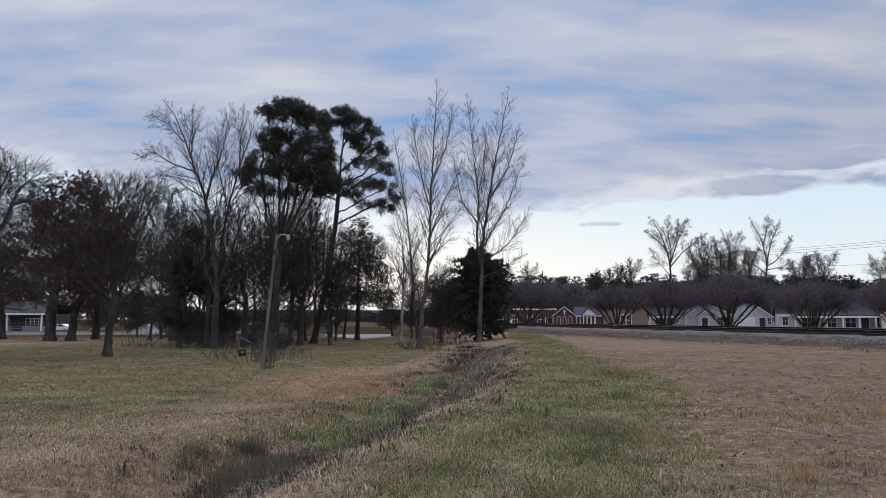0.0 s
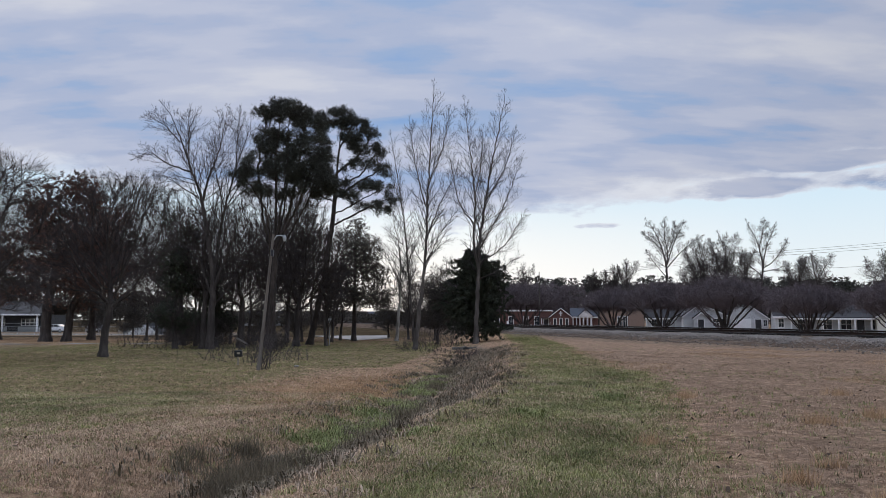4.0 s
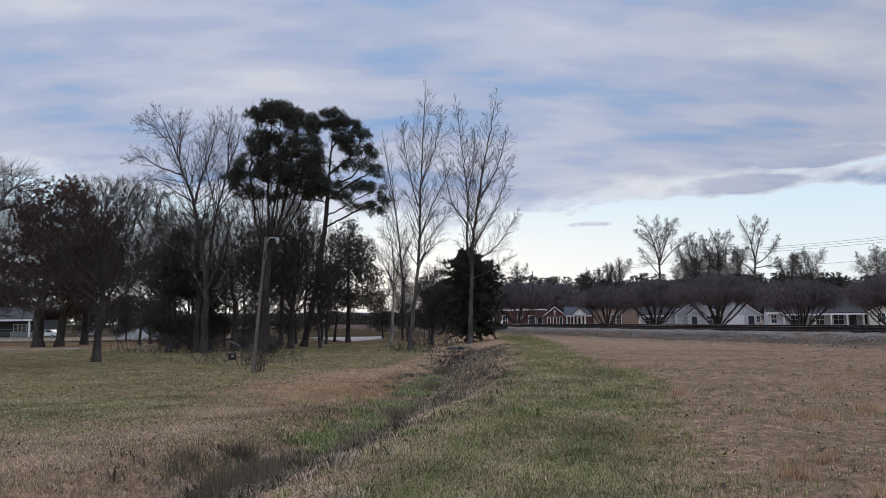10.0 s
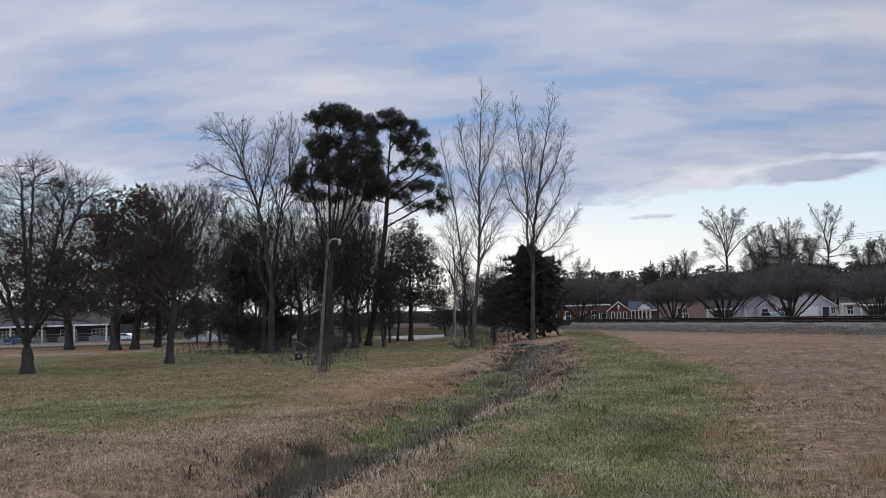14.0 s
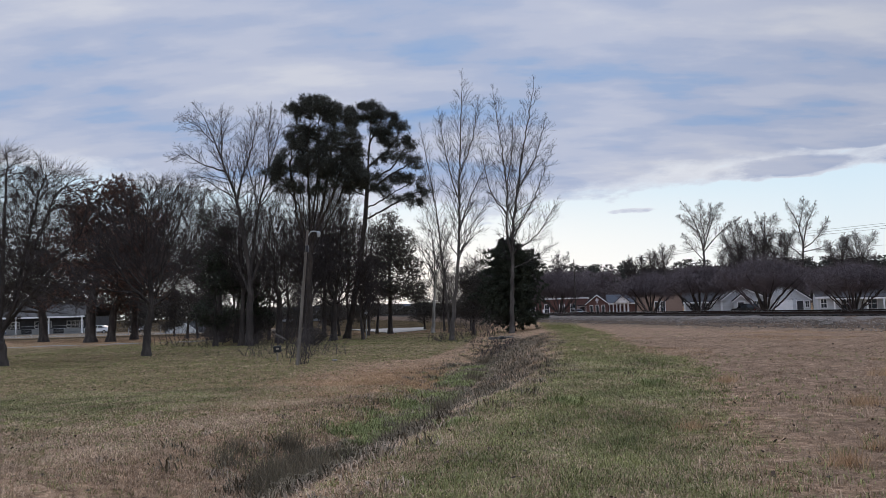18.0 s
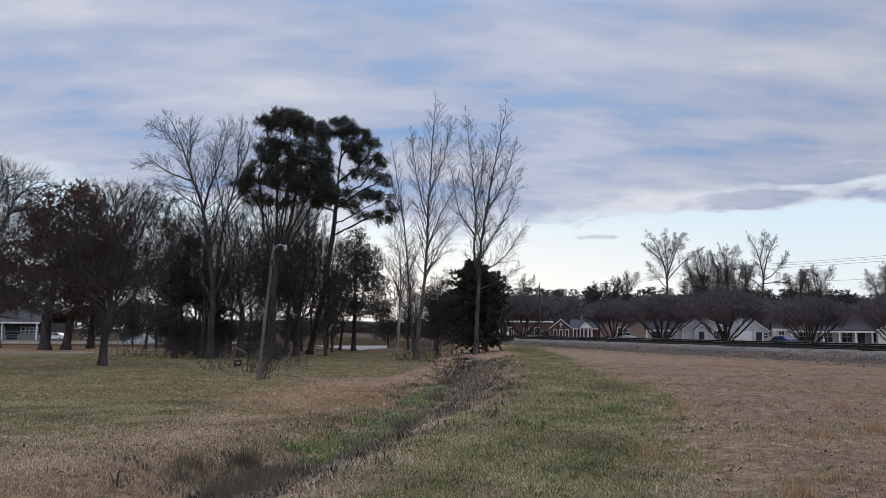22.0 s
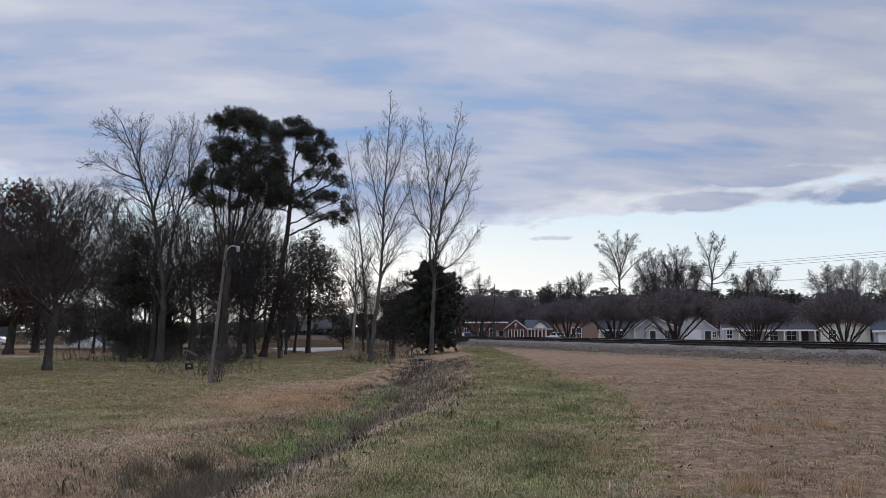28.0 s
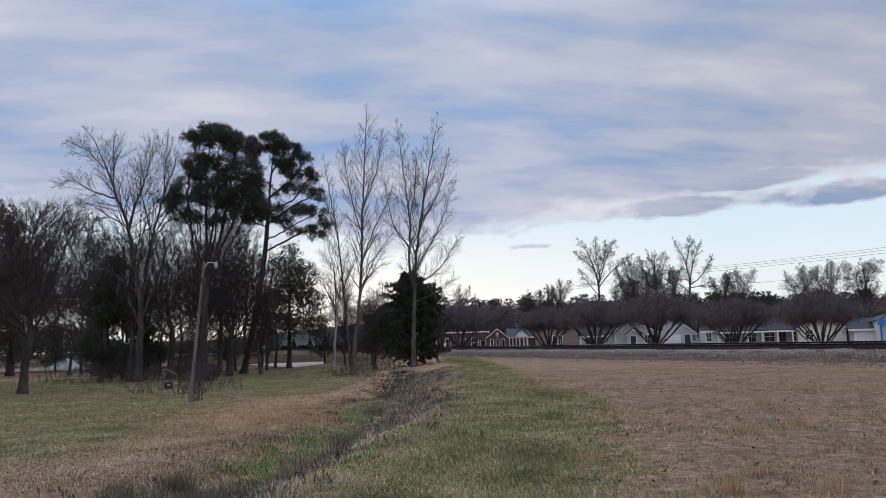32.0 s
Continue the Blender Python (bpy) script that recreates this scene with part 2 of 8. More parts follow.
# ---- mesh helpers ----
def mesh_from(name, verts, tris=None, quads=None, mats=(), smooth=False):
    me = bpy.data.meshes.new(name)
    verts = np.asarray(verts, np.float32).reshape(-1, 3)
    loops, starts, totals = [], [], []
    n = 0
    for f, k in ((tris, 3), (quads, 4)):
        if f is not None and len(f):
            f = np.asarray(f, np.int32).reshape(-1, k)
            loops.append(f.ravel())
            starts.append(n + np.arange(len(f), dtype=np.int32) * k)
            totals.append(np.full(len(f), k, np.int32))
            n += f.size
    me.vertices.add(len(verts))
    me.vertices.foreach_set("co", verts.ravel())
    me.loops.add(n)
    me.loops.foreach_set("vertex_index", np.concatenate(loops))
    st = np.concatenate(starts)
    me.polygons.add(len(st))
    me.polygons.foreach_set("loop_start", st)
    me.polygons.foreach_set("loop_total", np.concatenate(totals))
    if smooth:
        me.polygons.foreach_set("use_smooth", np.ones(len(st), bool))
    me.update(calc_edges=True)
    for m in mats:
        me.materials.append(m)
    return me


def link(name, me, parent=None, label=""):
    ob = new(name, me)
    if parent is not None:
        ob.parent = parent
    if label:
        ob["label"] = label
    return ob


def part(name, bm, mat, parent=None, label="", smooth=False):
    """One bmesh as one mesh object under a thing or a part."""
    me = bpy.data.meshes.new(name)
    bmesh.ops.recalc_face_normals(bm, faces=bm.faces)
    bm.to_mesh(me)
    bm.free()
    me.materials.append(mat)
    if smooth:
        me.polygons.foreach_set("use_smooth", np.ones(len(me.polygons), bool))
    return link(name, me, parent, label)


def empty(name, m, label, category, group=""):
    ob = new(name)
    ob.empty_display_size = 0.2
    ob.matrix_world = m
    return tagged(ob, label, category, group)


def box(bm, x0, y0, z0, x1, y1, z1, bevel=0.0, m=None):
    r = bmesh.ops.create_cube(bm, size=1)
    vs = r["verts"]
    bmesh.ops.scale(bm, vec=(x1 - x0, y1 - y0, z1 - z0), verts=vs)
    bmesh.ops.translate(bm, vec=((x0 + x1) / 2, (y0 + y1) / 2, (z0 + z1) / 2), verts=vs)
    if bevel:
        es = list({e for v in vs for e in v.link_edges})
        g = bmesh.ops.bevel(bm, geom=es, offset=bevel, segments=1, affect="EDGES")
        vs = g["verts"]
    if m is not None:
        bmesh.ops.transform(bm, matrix=m, verts=list(vs))
    return bm


def bx(*a, bevel=0.0, m=None):
    return box(bmesh.new(), *a, bevel=bevel, m=m)


def rod(bm, p, q, r0, r1=None, n=8):
    """A tapered rod from p to q."""
    p, q = Vector(p), Vector(q)
    r1 = r0 if r1 is None else r1
    mat = Matrix.Translation((p + q) / 2) @ (q - p).to_track_quat("Z", "Y").to_matrix().to_4x4()
    bmesh.ops.create_cone(bm, cap_ends=True, segments=n, radius1=r0, radius2=r1, depth=(q - p).length, matrix=mat)
    return bm


def prism(bm, outline, depth, m=None):
    """A flat outline in x and z, given thickness along y."""
    vs = [bm.verts.new((x, 0, z)) for x, z in outline]
    f = bm.faces.new(vs)
    ex = bmesh.ops.extrude_face_region(bm, geom=[f])
    nv = [v for v in ex["geom"] if isinstance(v, bmesh.types.BMVert)]
    bmesh.ops.translate(bm, vec=(0, depth, 0), verts=nv)
    if m is not None:
        bmesh.ops.transform(bm, matrix=m, verts=vs + nv)
    return bm


def tubes(segs, sides):
    """Tapered tubes for many segments (x0 y0 z0 x1 y1 z1 r0 r1)."""
    s = np.asarray(segs, np.float64).reshape(-1, 8)
    p, q = s[:, :3], s[:, 3:6]
    d = q - p
    d /= np.maximum(np.linalg.norm(d, axis=1, keepdims=True), 1e-9)
    ref = np.where(np.abs(d[:, 2:3]) > 0.9, np.array([[1.0, 0, 0]]), np.array([[0, 0, 1.0]]))
    a = np.cross(d, ref)
    a /= np.linalg.norm(a, axis=1, keepdims=True)
    b = np.cross(d, a)
    n = len(s)
    ang = np.arange(sides) * 2 * np.pi / sides
    ring = np.cos(ang)[None, :, None] * a[:, None, :] + np.sin(ang)[None, :, None] * b[:, None, :]
    v = np.concatenate([p[:, None] + ring * s[:, 6][:, None, None], q[:, None] + ring * s[:, 7][:, None, None]], axis=1)
    base = (np.arange(n) * 2 * sides)[:, None]
    i = np.arange(sides)
    j = (i + 1) % sides
    quads = np.stack([base + i, base + j, base + sides + j, base + sides + i], axis=2)
    return v.reshape(-1, 3), quads.reshape(-1, 4)


def shards(centers, per, size, rng, flat=1.0, width=0.35, up=0.0):
    """Small thin leaves or needle sprays: 'per' triangles about every centre."""
    c = np.repeat(np.asarray(centers, float).reshape(-1, 3), per, axis=0)
    n = len(c)
    d = rng.normal(size=(n, 3)) * np.array([1, 1, flat])
    d[:, 2] += up
    d /= np.linalg.norm(d, axis=1, keepdims=True)
    w = np.cross(d, rng.normal(size=(n, 3)))
    w /= np.linalg.norm(w, axis=1, keepdims=True)
    ln = size * rng.uniform(0.6, 1.3, (n, 1))
    st = c + d * ln * rng.uniform(0.0, 0.5, (n, 1))
    v = np.stack([st - w * ln * width * 0.5, st + w * ln * width * 0.5, st + d * ln], axis=1)
    return v.reshape(-1, 3), np.arange(n * 3).reshape(-1, 3)


# ---- lie of the land ----
def ditch_x(y):
    return np.interp(y, [-40, 0, 10, 14, 19, 26, 34, 50, 58, 90], [-13, -5.6, -3.6, -2.6, -1.1, -0.35, 0.35, 2.4, 3.2, 5.0])


def track_line():
    """Centre line of the railway from near to far: straight, an easy bend, straight again."""
    u = Vector((-0.2607, 0.9654))
    p = Vector((142 * 0.27 - 180 * 0.27, 180.0))
    pts = [(p + u * s) for s in np.arange(-420, 0, 3.0)]
    ang = math.atan2(-u.x, u.y)
    step = 3.0
    bend = 0
    while ang < math.radians(20.4):
        pts.append(p.copy())
        p = p + Vector((-math.sin(ang), math.cos(ang))) * step
        ang += step / 350.0
    for k in range(260):
        pts.append(p.copy())
        p = p + Vector((-math.sin(ang), math.cos(ang))) * step
    return pts


TRACK = track_line()
TX = np.array([p.x for p in TRACK])
TY = np.array([p.y for p in TRACK])
TS = np.concatenate([[0], np.cumsum(np.hypot(np.diff(TX), np.diff(TY)))])


def track_at(s):
    return float(np.interp(s, TS, TX)), float(np.interp(s, TS, TY))


def track_side(x, y):
    """Distance from the railway's centre line, below 0 on the side of the lawns."""
    tx = np.interp(y, TY, TX)
    return (x - tx) * 0.9654


RAIL_TOP = 0.857


def land(x, y):
    """Height of the natural ground."""
    x, y = np.asarray(x, float), np.asarray(y, float)
    dx = x - ditch_x(y)
    left = -0.55 - 0.25 * np.clip((y - 12) / 20, 0, 1)
    fade = np.clip((60 - y) / 6, 0, 1)
    right = -0.22 * np.clip((y - 25) / 30, 0, 1)
    t_r = np.clip((dx - 0.3) / 3.2, 0, 1)
    t_l = np.clip((-dx - 0.4) / 1.6, 0, 1)
    bottom = -0.98
    z_r = bottom + (right - bottom) * (t_r * t_r * (3 - 2 * t_r))
    z_l = bottom + (left - bottom) * (t_l * t_l * (3 - 2 * t_l))
    z = np.where(dx > 0, z_r, z_l)
    flat = left + (right - left) * np.clip((dx + 3) / 6, 0, 1)
    z = flat + (z - flat) * fade
    z = z + 0.05 * np.sin(x * 0.9 + y * 0.31) * np.cos(y * 0.7 - x * 0.2) * np.clip(np.hypot(x, y) / 6, 0, 1)
    far = track_side(x, y)
    z = z + (0.0 - z) * np.clip((far + 9) / 6, 0, 1)
    z = z - 0.45 * np.clip((far - 3) / 4, 0, 1)
    return z


def land1(x, y):
    return float(land(x, y))


def ground_material():
    m = bpy.data.materials.new("winter_grass_ground")
    m.use_nodes = True
    nt = m.node_tree
    b = nt.nodes["Principled BSDF"]
    b.inputs["Roughness"].default_value = 0.95
    b.inputs["Specular IOR Level"].default_value = 0.0
    co = nt.nodes.new("ShaderNodeTexCoord")

    def noise(scale, detail=6, rough=0.6, sx=1.0):
        n = nt.nodes.new("ShaderNodeTexNoise")
        n.inputs["Scale"].default_value, n.inputs["Detail"].default_value, n.inputs["Roughness"].default_value = scale, detail, rough
        mp = nt.nodes.new("ShaderNodeMapping")
        mp.inputs["Scale"].default_value = (1, sx, 1)
        nt.links.new(co.outputs["Object"], mp.inputs[0])
        nt.links.new(mp.outputs[0], n.inputs["Vector"])
        return n

    def ramp(src, stops):
        r = nt.nodes.new("ShaderNodeValToRGB")
        e = r.color_ramp.elements
        while len(e) < len(stops):
            e.new(0.5)
        for el, (p, c) in zip(e, stops):
            el.position, el.color = p, (*c, 1)
        nt.links.new(src, r.inputs[0])
        return r

    def mix(f, a, bb):
        n = nt.nodes.new("ShaderNodeMix")
        n.data_type = "RGBA"
        nt.links.new(f, n.inputs[0])
        nt.links.new(a, n.inputs[6])
        nt.links.new(bb, n.inputs[7])
        return n.outputs[2]

    def attr(name, soft, lo=0.35, hi=0.65):
        a = nt.nodes.new("ShaderNodeAttribute")
        a.attribute_name = name
        ad = nt.nodes.new("ShaderNodeMath")
        ad.operation = "MULTIPLY_ADD"
        nt.links.new(soft.outputs[0], ad.inputs[0])
        ad.inputs[1].default_value, ad.inputs[2].default_value = 0.9, -0.45
        s = nt.nodes.new("ShaderNodeMath")
        nt.links.new(a.outputs["Fac"], s.inputs[0])
        nt.links.new(ad.outputs[0], s.inputs[1])
        mr = nt.nodes.new("ShaderNodeMapRange")
        mr.inputs[1].default_value, mr.inputs[2].default_value = lo, hi
        nt.links.new(s.outputs[0], mr.inputs[0])
        return mr.outputs[0]

    big, mid, small, tiny = noise(0.22, 5), noise(1.3, 6), noise(9, 6, 0.7), noise(45, 4, 0.7)
    straw = ramp(small.outputs[0], [(0.28, (0.125, 0.083, 0.052)), (0.5, (0.335, 0.218, 0.138)), (0.72, (0.60, 0.415, 0.27))])
    green = ramp(small.outputs[0], [(0.28, (0.045, 0.042, 0.020)), (0.5, (0.13, 0.126, 0.05)), (0.72, (0.32, 0.285, 0.13))])
    dirt = ramp(small.outputs[0], [(0.25, (0.162, 0.106, 0.072)), (0.5, (0.288, 0.195, 0.132)), (0.75, (0.45, 0.316, 0.218))])
    weed = ramp(small.outputs[0], [(0.28, (0.075, 0.054, 0.038)), (0.5, (0.205, 0.15, 0.107)), (0.72, (0.39, 0.295, 0.212))])
    c = mix(attr("green", mid, 0.2, 0.8), straw.outputs[0], green.outputs[0])
    c = mix(attr("dirt", mid), c, dirt.outputs[0])
    c = mix(attr("weed", mid), c, weed.outputs[0])
    rust = ramp(small.outputs[0], [(0.3, (0.25, 0.15, 0.08)), (0.7, (0.54, 0.36, 0.21))])
    c = mix(attr("rust", mid), c, rust.outputs[0])
    sand = ramp(small.outputs[0], [(0.3, (0.17, 0.135, 0.10)), (0.7, (0.28, 0.235, 0.185))])
    c = mix(attr("sand", big, 0.4, 0.6), c, sand.outputs[0])
    # dead leaves, with the shade under the trees darkened into their colour
    litter_shade = ramp(small.outputs[0], [(0.28, (0.032, 0.023, 0.013)), (0.5, (0.078, 0.058, 0.033)), (0.72, (0.155, 0.115, 0.066))])
    c = mix(attr("litter_shade", mid, 0.25, 0.75), c, litter_shade.outputs[0])
    # a still darker brown for the far ground
    far_dark = ramp(mid.outputs[0], [(0.3, (0.016, 0.012, 0.008)), (0.5, (0.036, 0.027, 0.018)), (0.7, (0.075, 0.056, 0.037))])
    c = mix(attr("far_dark", big, 0.3, 0.7), c, far_dark.outputs[0])
    v = nt.nodes.new("ShaderNodeHueSaturation")
    mr = nt.nodes.new("ShaderNodeMapRange")
    mr.inputs[1].default_value, mr.inputs[2].default_value = 0.37, 0.63
    mr.inputs[3].default_value, mr.inputs[4].default_value = 0.42, 1.5
    clump = noise(3.2, 5, 0.65)
    both = nt.nodes.new("ShaderNodeMix")
    both.data_type = "FLOAT"
    both.inputs[0].default_value = 0.5
    nt.links.new(tiny.outputs[0], both.inputs[2])
    nt.links.new(clump.outputs[0], both.inputs[3])
    nt.links.new(both.outputs[0], mr.inputs[0])
    nt.links.new(mr.outputs[0], v.inputs["Value"])
    nt.links.new(c, v.inputs["Color"])
    nt.links.new(v.outputs[0], b.inputs["Base Color"])
    bp = nt.nodes.new("ShaderNodeBump")
    bp.inputs["Strength"].default_value, bp.inputs["Distance"].default_value = 0.9, 0.06
    ad = nt.nodes.new("ShaderNodeMath")
    nt.links.new(small.outputs[0], ad.inputs[0])
    nt.links.new(tiny.outputs[0], ad.inputs[1])
    nt.links.new(ad.outputs[0], bp.inputs["Height"])
    nt.links.new(bp.outputs[0], b.inputs["Normal"])
    return m


def smooth01(v, a, b):
    t = np.clip((v - a) / (b - a), 0, 1)
    return t * t * (3 - 2 * t)


def zones(x, y):
    """How green, bare, weedy, rust-coloured or sandy the ground is, and where it darkens with leaf litter and painted
    tree shade.
    """
    dx = x - ditch_x(y)
    ts = track_side(x, y)
    green = 0.25 + 0 * x
    # strip of grass beside the ditch
    strip = smooth01(dx, 2.4, 4.2) * (1 - smooth01(dx, 6.0, 7.6)) * (0.88 + 0.12 * np.sin(y * 0.6 + 1.5 * np.sin(x * 1.3)))
    green = np.where(dx > 0, 0.06 + 0.74 * strip, green)
    lawn = smooth01(-dx, 3.5, 8) * smooth01(y, 12, 19)
    fringe = smooth01(-dx, 0.5, 1.0) * (1 - smooth01(-dx, 1.5, 2.2))
    green = np.where(dx <= 0, np.maximum(0.08 + 0.48 * lawn, 0.26 * fringe * smooth01(y, 11, 16)), green)
    green = np.where((y > 38) & (dx < -3), 0.6 - 0.5 * smooth01(y, 62, 95), green)
    green = np.where(y > 100, 0.2, green)
    dirt = np.where(dx > 0, smooth01(dx, 5.6, 8.0), 0) * (ts < 3) * (0.72 + 0.28 * smooth01(y, 9, 17)) * (0.84 + 0.16 * np.sin(0.55 * x + 1.3 * np.sin(0.35 * y)) * np.sin(0.27 * y + 0.8 * np.sin(0.3 * x)))
    weed = 0.6 * np.exp(-((dx - 0.35 - 0.4 * np.sin(y * 0.8)) / 1.25) ** 2) * (y < 62)
    weed = np.maximum(weed, 0.55 * smooth01(ts, -9.5, -7.0) * (1 - smooth01(ts, -4.5, -3.5)) * (dx > 4))
    weed = np.maximum(weed, 0.6 * smooth01(y, 95, 110) * (x > -30) * (ts < 30))
    weed = np.maximum(weed, 0.4 * smooth01(y, 34, 46) * (dx < -2) * (y < 95))
    rust = np.exp(-((x + 2.0 - (y - 26) * 0.25) / 3.2) ** 2 - ((y - 26) / 6.0) ** 2) * (dx < -0.7) * 0.95
    rust = np.maximum(rust, 0.5 * smooth01(y, 63, 72) * (1 - smooth01(y, 88, 98)) * smooth01(-x, 24, 30))
    rust = np.maximum(rust, 0.27 * dirt)
    sand = 0.8 * smooth01(y, 108, 116) * (1 - smooth01(y, 128, 150)) * smooth01(-x, 24, 32)
    # leaf litter and painted shade, strongest beneath and behind the trees
    litter_shade = (0.32 + 0.25 * smooth01(y, 70, 90)) * smooth01(y, 31, 44) * (dx < -2) * (1 - 0.6 * sand) * (ts < -4) * (1 - 0.8 * np.clip(rust * (x < -20), 0, 1))
    litter_shade = np.maximum(litter_shade, 0.8 * smooth01(y, 95, 105) * smooth01(-x, -6, 2) * (1 - sand))
    # darker tone from about y = 100 on, left of centre
    far_dark = 0.45 * smooth01(y, 94, 104) * smooth01(-x, -8, 0) * (1 - sand) * (ts < 6)
    return green, dirt, weed, rust, sand, litter_shade, far_dark


def spaced(a, b, near, fine, grow):
    """Grid lines: fine steps inside [-near, near] of the first span, widening outwards."""
    out = [0.0]
    step = fine
    while out[-1] < b:
        if out[-1] > near:
            step *= grow
        out.append(out[-1] + step)
    neg = [0.0]
    step = fine
    while neg[-1] > a:
        if -neg[-1] > near:
            step *= grow
        neg.append(neg[-1] - step)
    return np.array(neg[:0:-1] + out)


def build_ground():
    xs = spaced(-1600, 1600, 13, 0.3, 1.06)
    ys = spaced(-400, 2400, 30, 0.33, 1.045)
    gx, gy = np.meshgrid(xs, ys)
    gz = land(gx, gy)
    rng = np.random.default_rng(5)
    gz = gz + rng.normal(0, 0.012, gz.shape) * (np.hypot(gx, gy) < 45)
    nx, ny = len(xs), len(ys)
    i = np.arange(ny - 1)[:, None] * nx + np.arange(nx - 1)[None, :]
    quads = np.stack([i, i + 1, i + nx + 1, i + nx], axis=2).reshape(-1, 4)
    me = mesh_from("ground", np.stack([gx, gy, gz], axis=2).reshape(-1, 3), None, quads, [ground_material()], True)
    for name, v in zip(("green", "dirt", "weed", "rust", "sand", "litter_shade", "far_dark"), zones(gx, gy)):
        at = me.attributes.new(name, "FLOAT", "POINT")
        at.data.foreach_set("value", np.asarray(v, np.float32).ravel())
    return tagged(link("ground", me), "uneven winter lawn, straw and bare earth with a weedy ditch", "ground", kind="structure")


build_ground()

GRAVEL = island(material("ballast_gravel", [(0.055, 0.047, 0.041), (0.115, 0.099, 0.087), (0.21, 0.186, 0.164)], 6, 0.95, 0.9, fine=0.6), 0.35)
BANK = material("dead_grass_bank", [(0.045, 0.032, 0.024), (0.10, 0.073, 0.054), (0.20, 0.148, 0.11)], 0.5, 0.95, 0.8, fine=0.5, spec=0.0)
STONES = island(material("pale_ballast_stone", [(0.085, 0.070, 0.058), (0.16, 0.136, 0.115), (0.26, 0.226, 0.193)], 3, 0.95, 0.5), 0.5)
OLD_GRAVEL = material("weathered_ballast", [(0.035, 0.029, 0.024), (0.07, 0.06, 0.05), (0.12, 0.105, 0.09)], 4, 0.95, 0.6, fine=0.5, spec=0.0)
STEEL = material("rusted_rail_steel", [(0.014, 0.010, 0.009), (0.04, 0.026, 0.02)], 3, 0.9, 0.3, spec=0.1)
SHINY = material("polished_rail_head", [(0.42, 0.42, 0.43), (0.6, 0.6, 0.6)], 3, 0.3, 0.0, metal=1.0)
TIE = material("creosoted_tie", [(0.008, 0.007, 0.006), (0.03, 0.024, 0.02)], 2, 0.95, 0.6, rand=0.3)


def sweep(profile, s0, s1, step, tilt=0.0):
    """A profile of (side, height) carried along the railway; side grows away from the lawns."""
    ss = np.arange(s0, s1 + step, step)
    x, y = np.interp(ss, TS, TX), np.interp(ss, TS, TY)
    hx, hy = np.gradient(x), np.gradient(y)
    n = np.hypot(hx, hy)
    rx, ry = hy / n, -hx / n
    pr = np.array(profile)
    v = np.stack([x[:, None] + rx[:, None] * pr[:, 0], y[:, None] + ry[:, None] * pr[:, 0], np.repeat(pr[None, :, 1], len(ss), 0)], axis=2)
    k = len(pr)
    i = (np.arange(len(ss) - 1) * k)[:, None]
    j = np.arange(k - 1)[None, :]
    quads = np.stack([i + j, i + j + 1, i + k + j + 1, i + k + j], axis=2).reshape(-1, 4)
    return v.reshape(-1, 3), quads


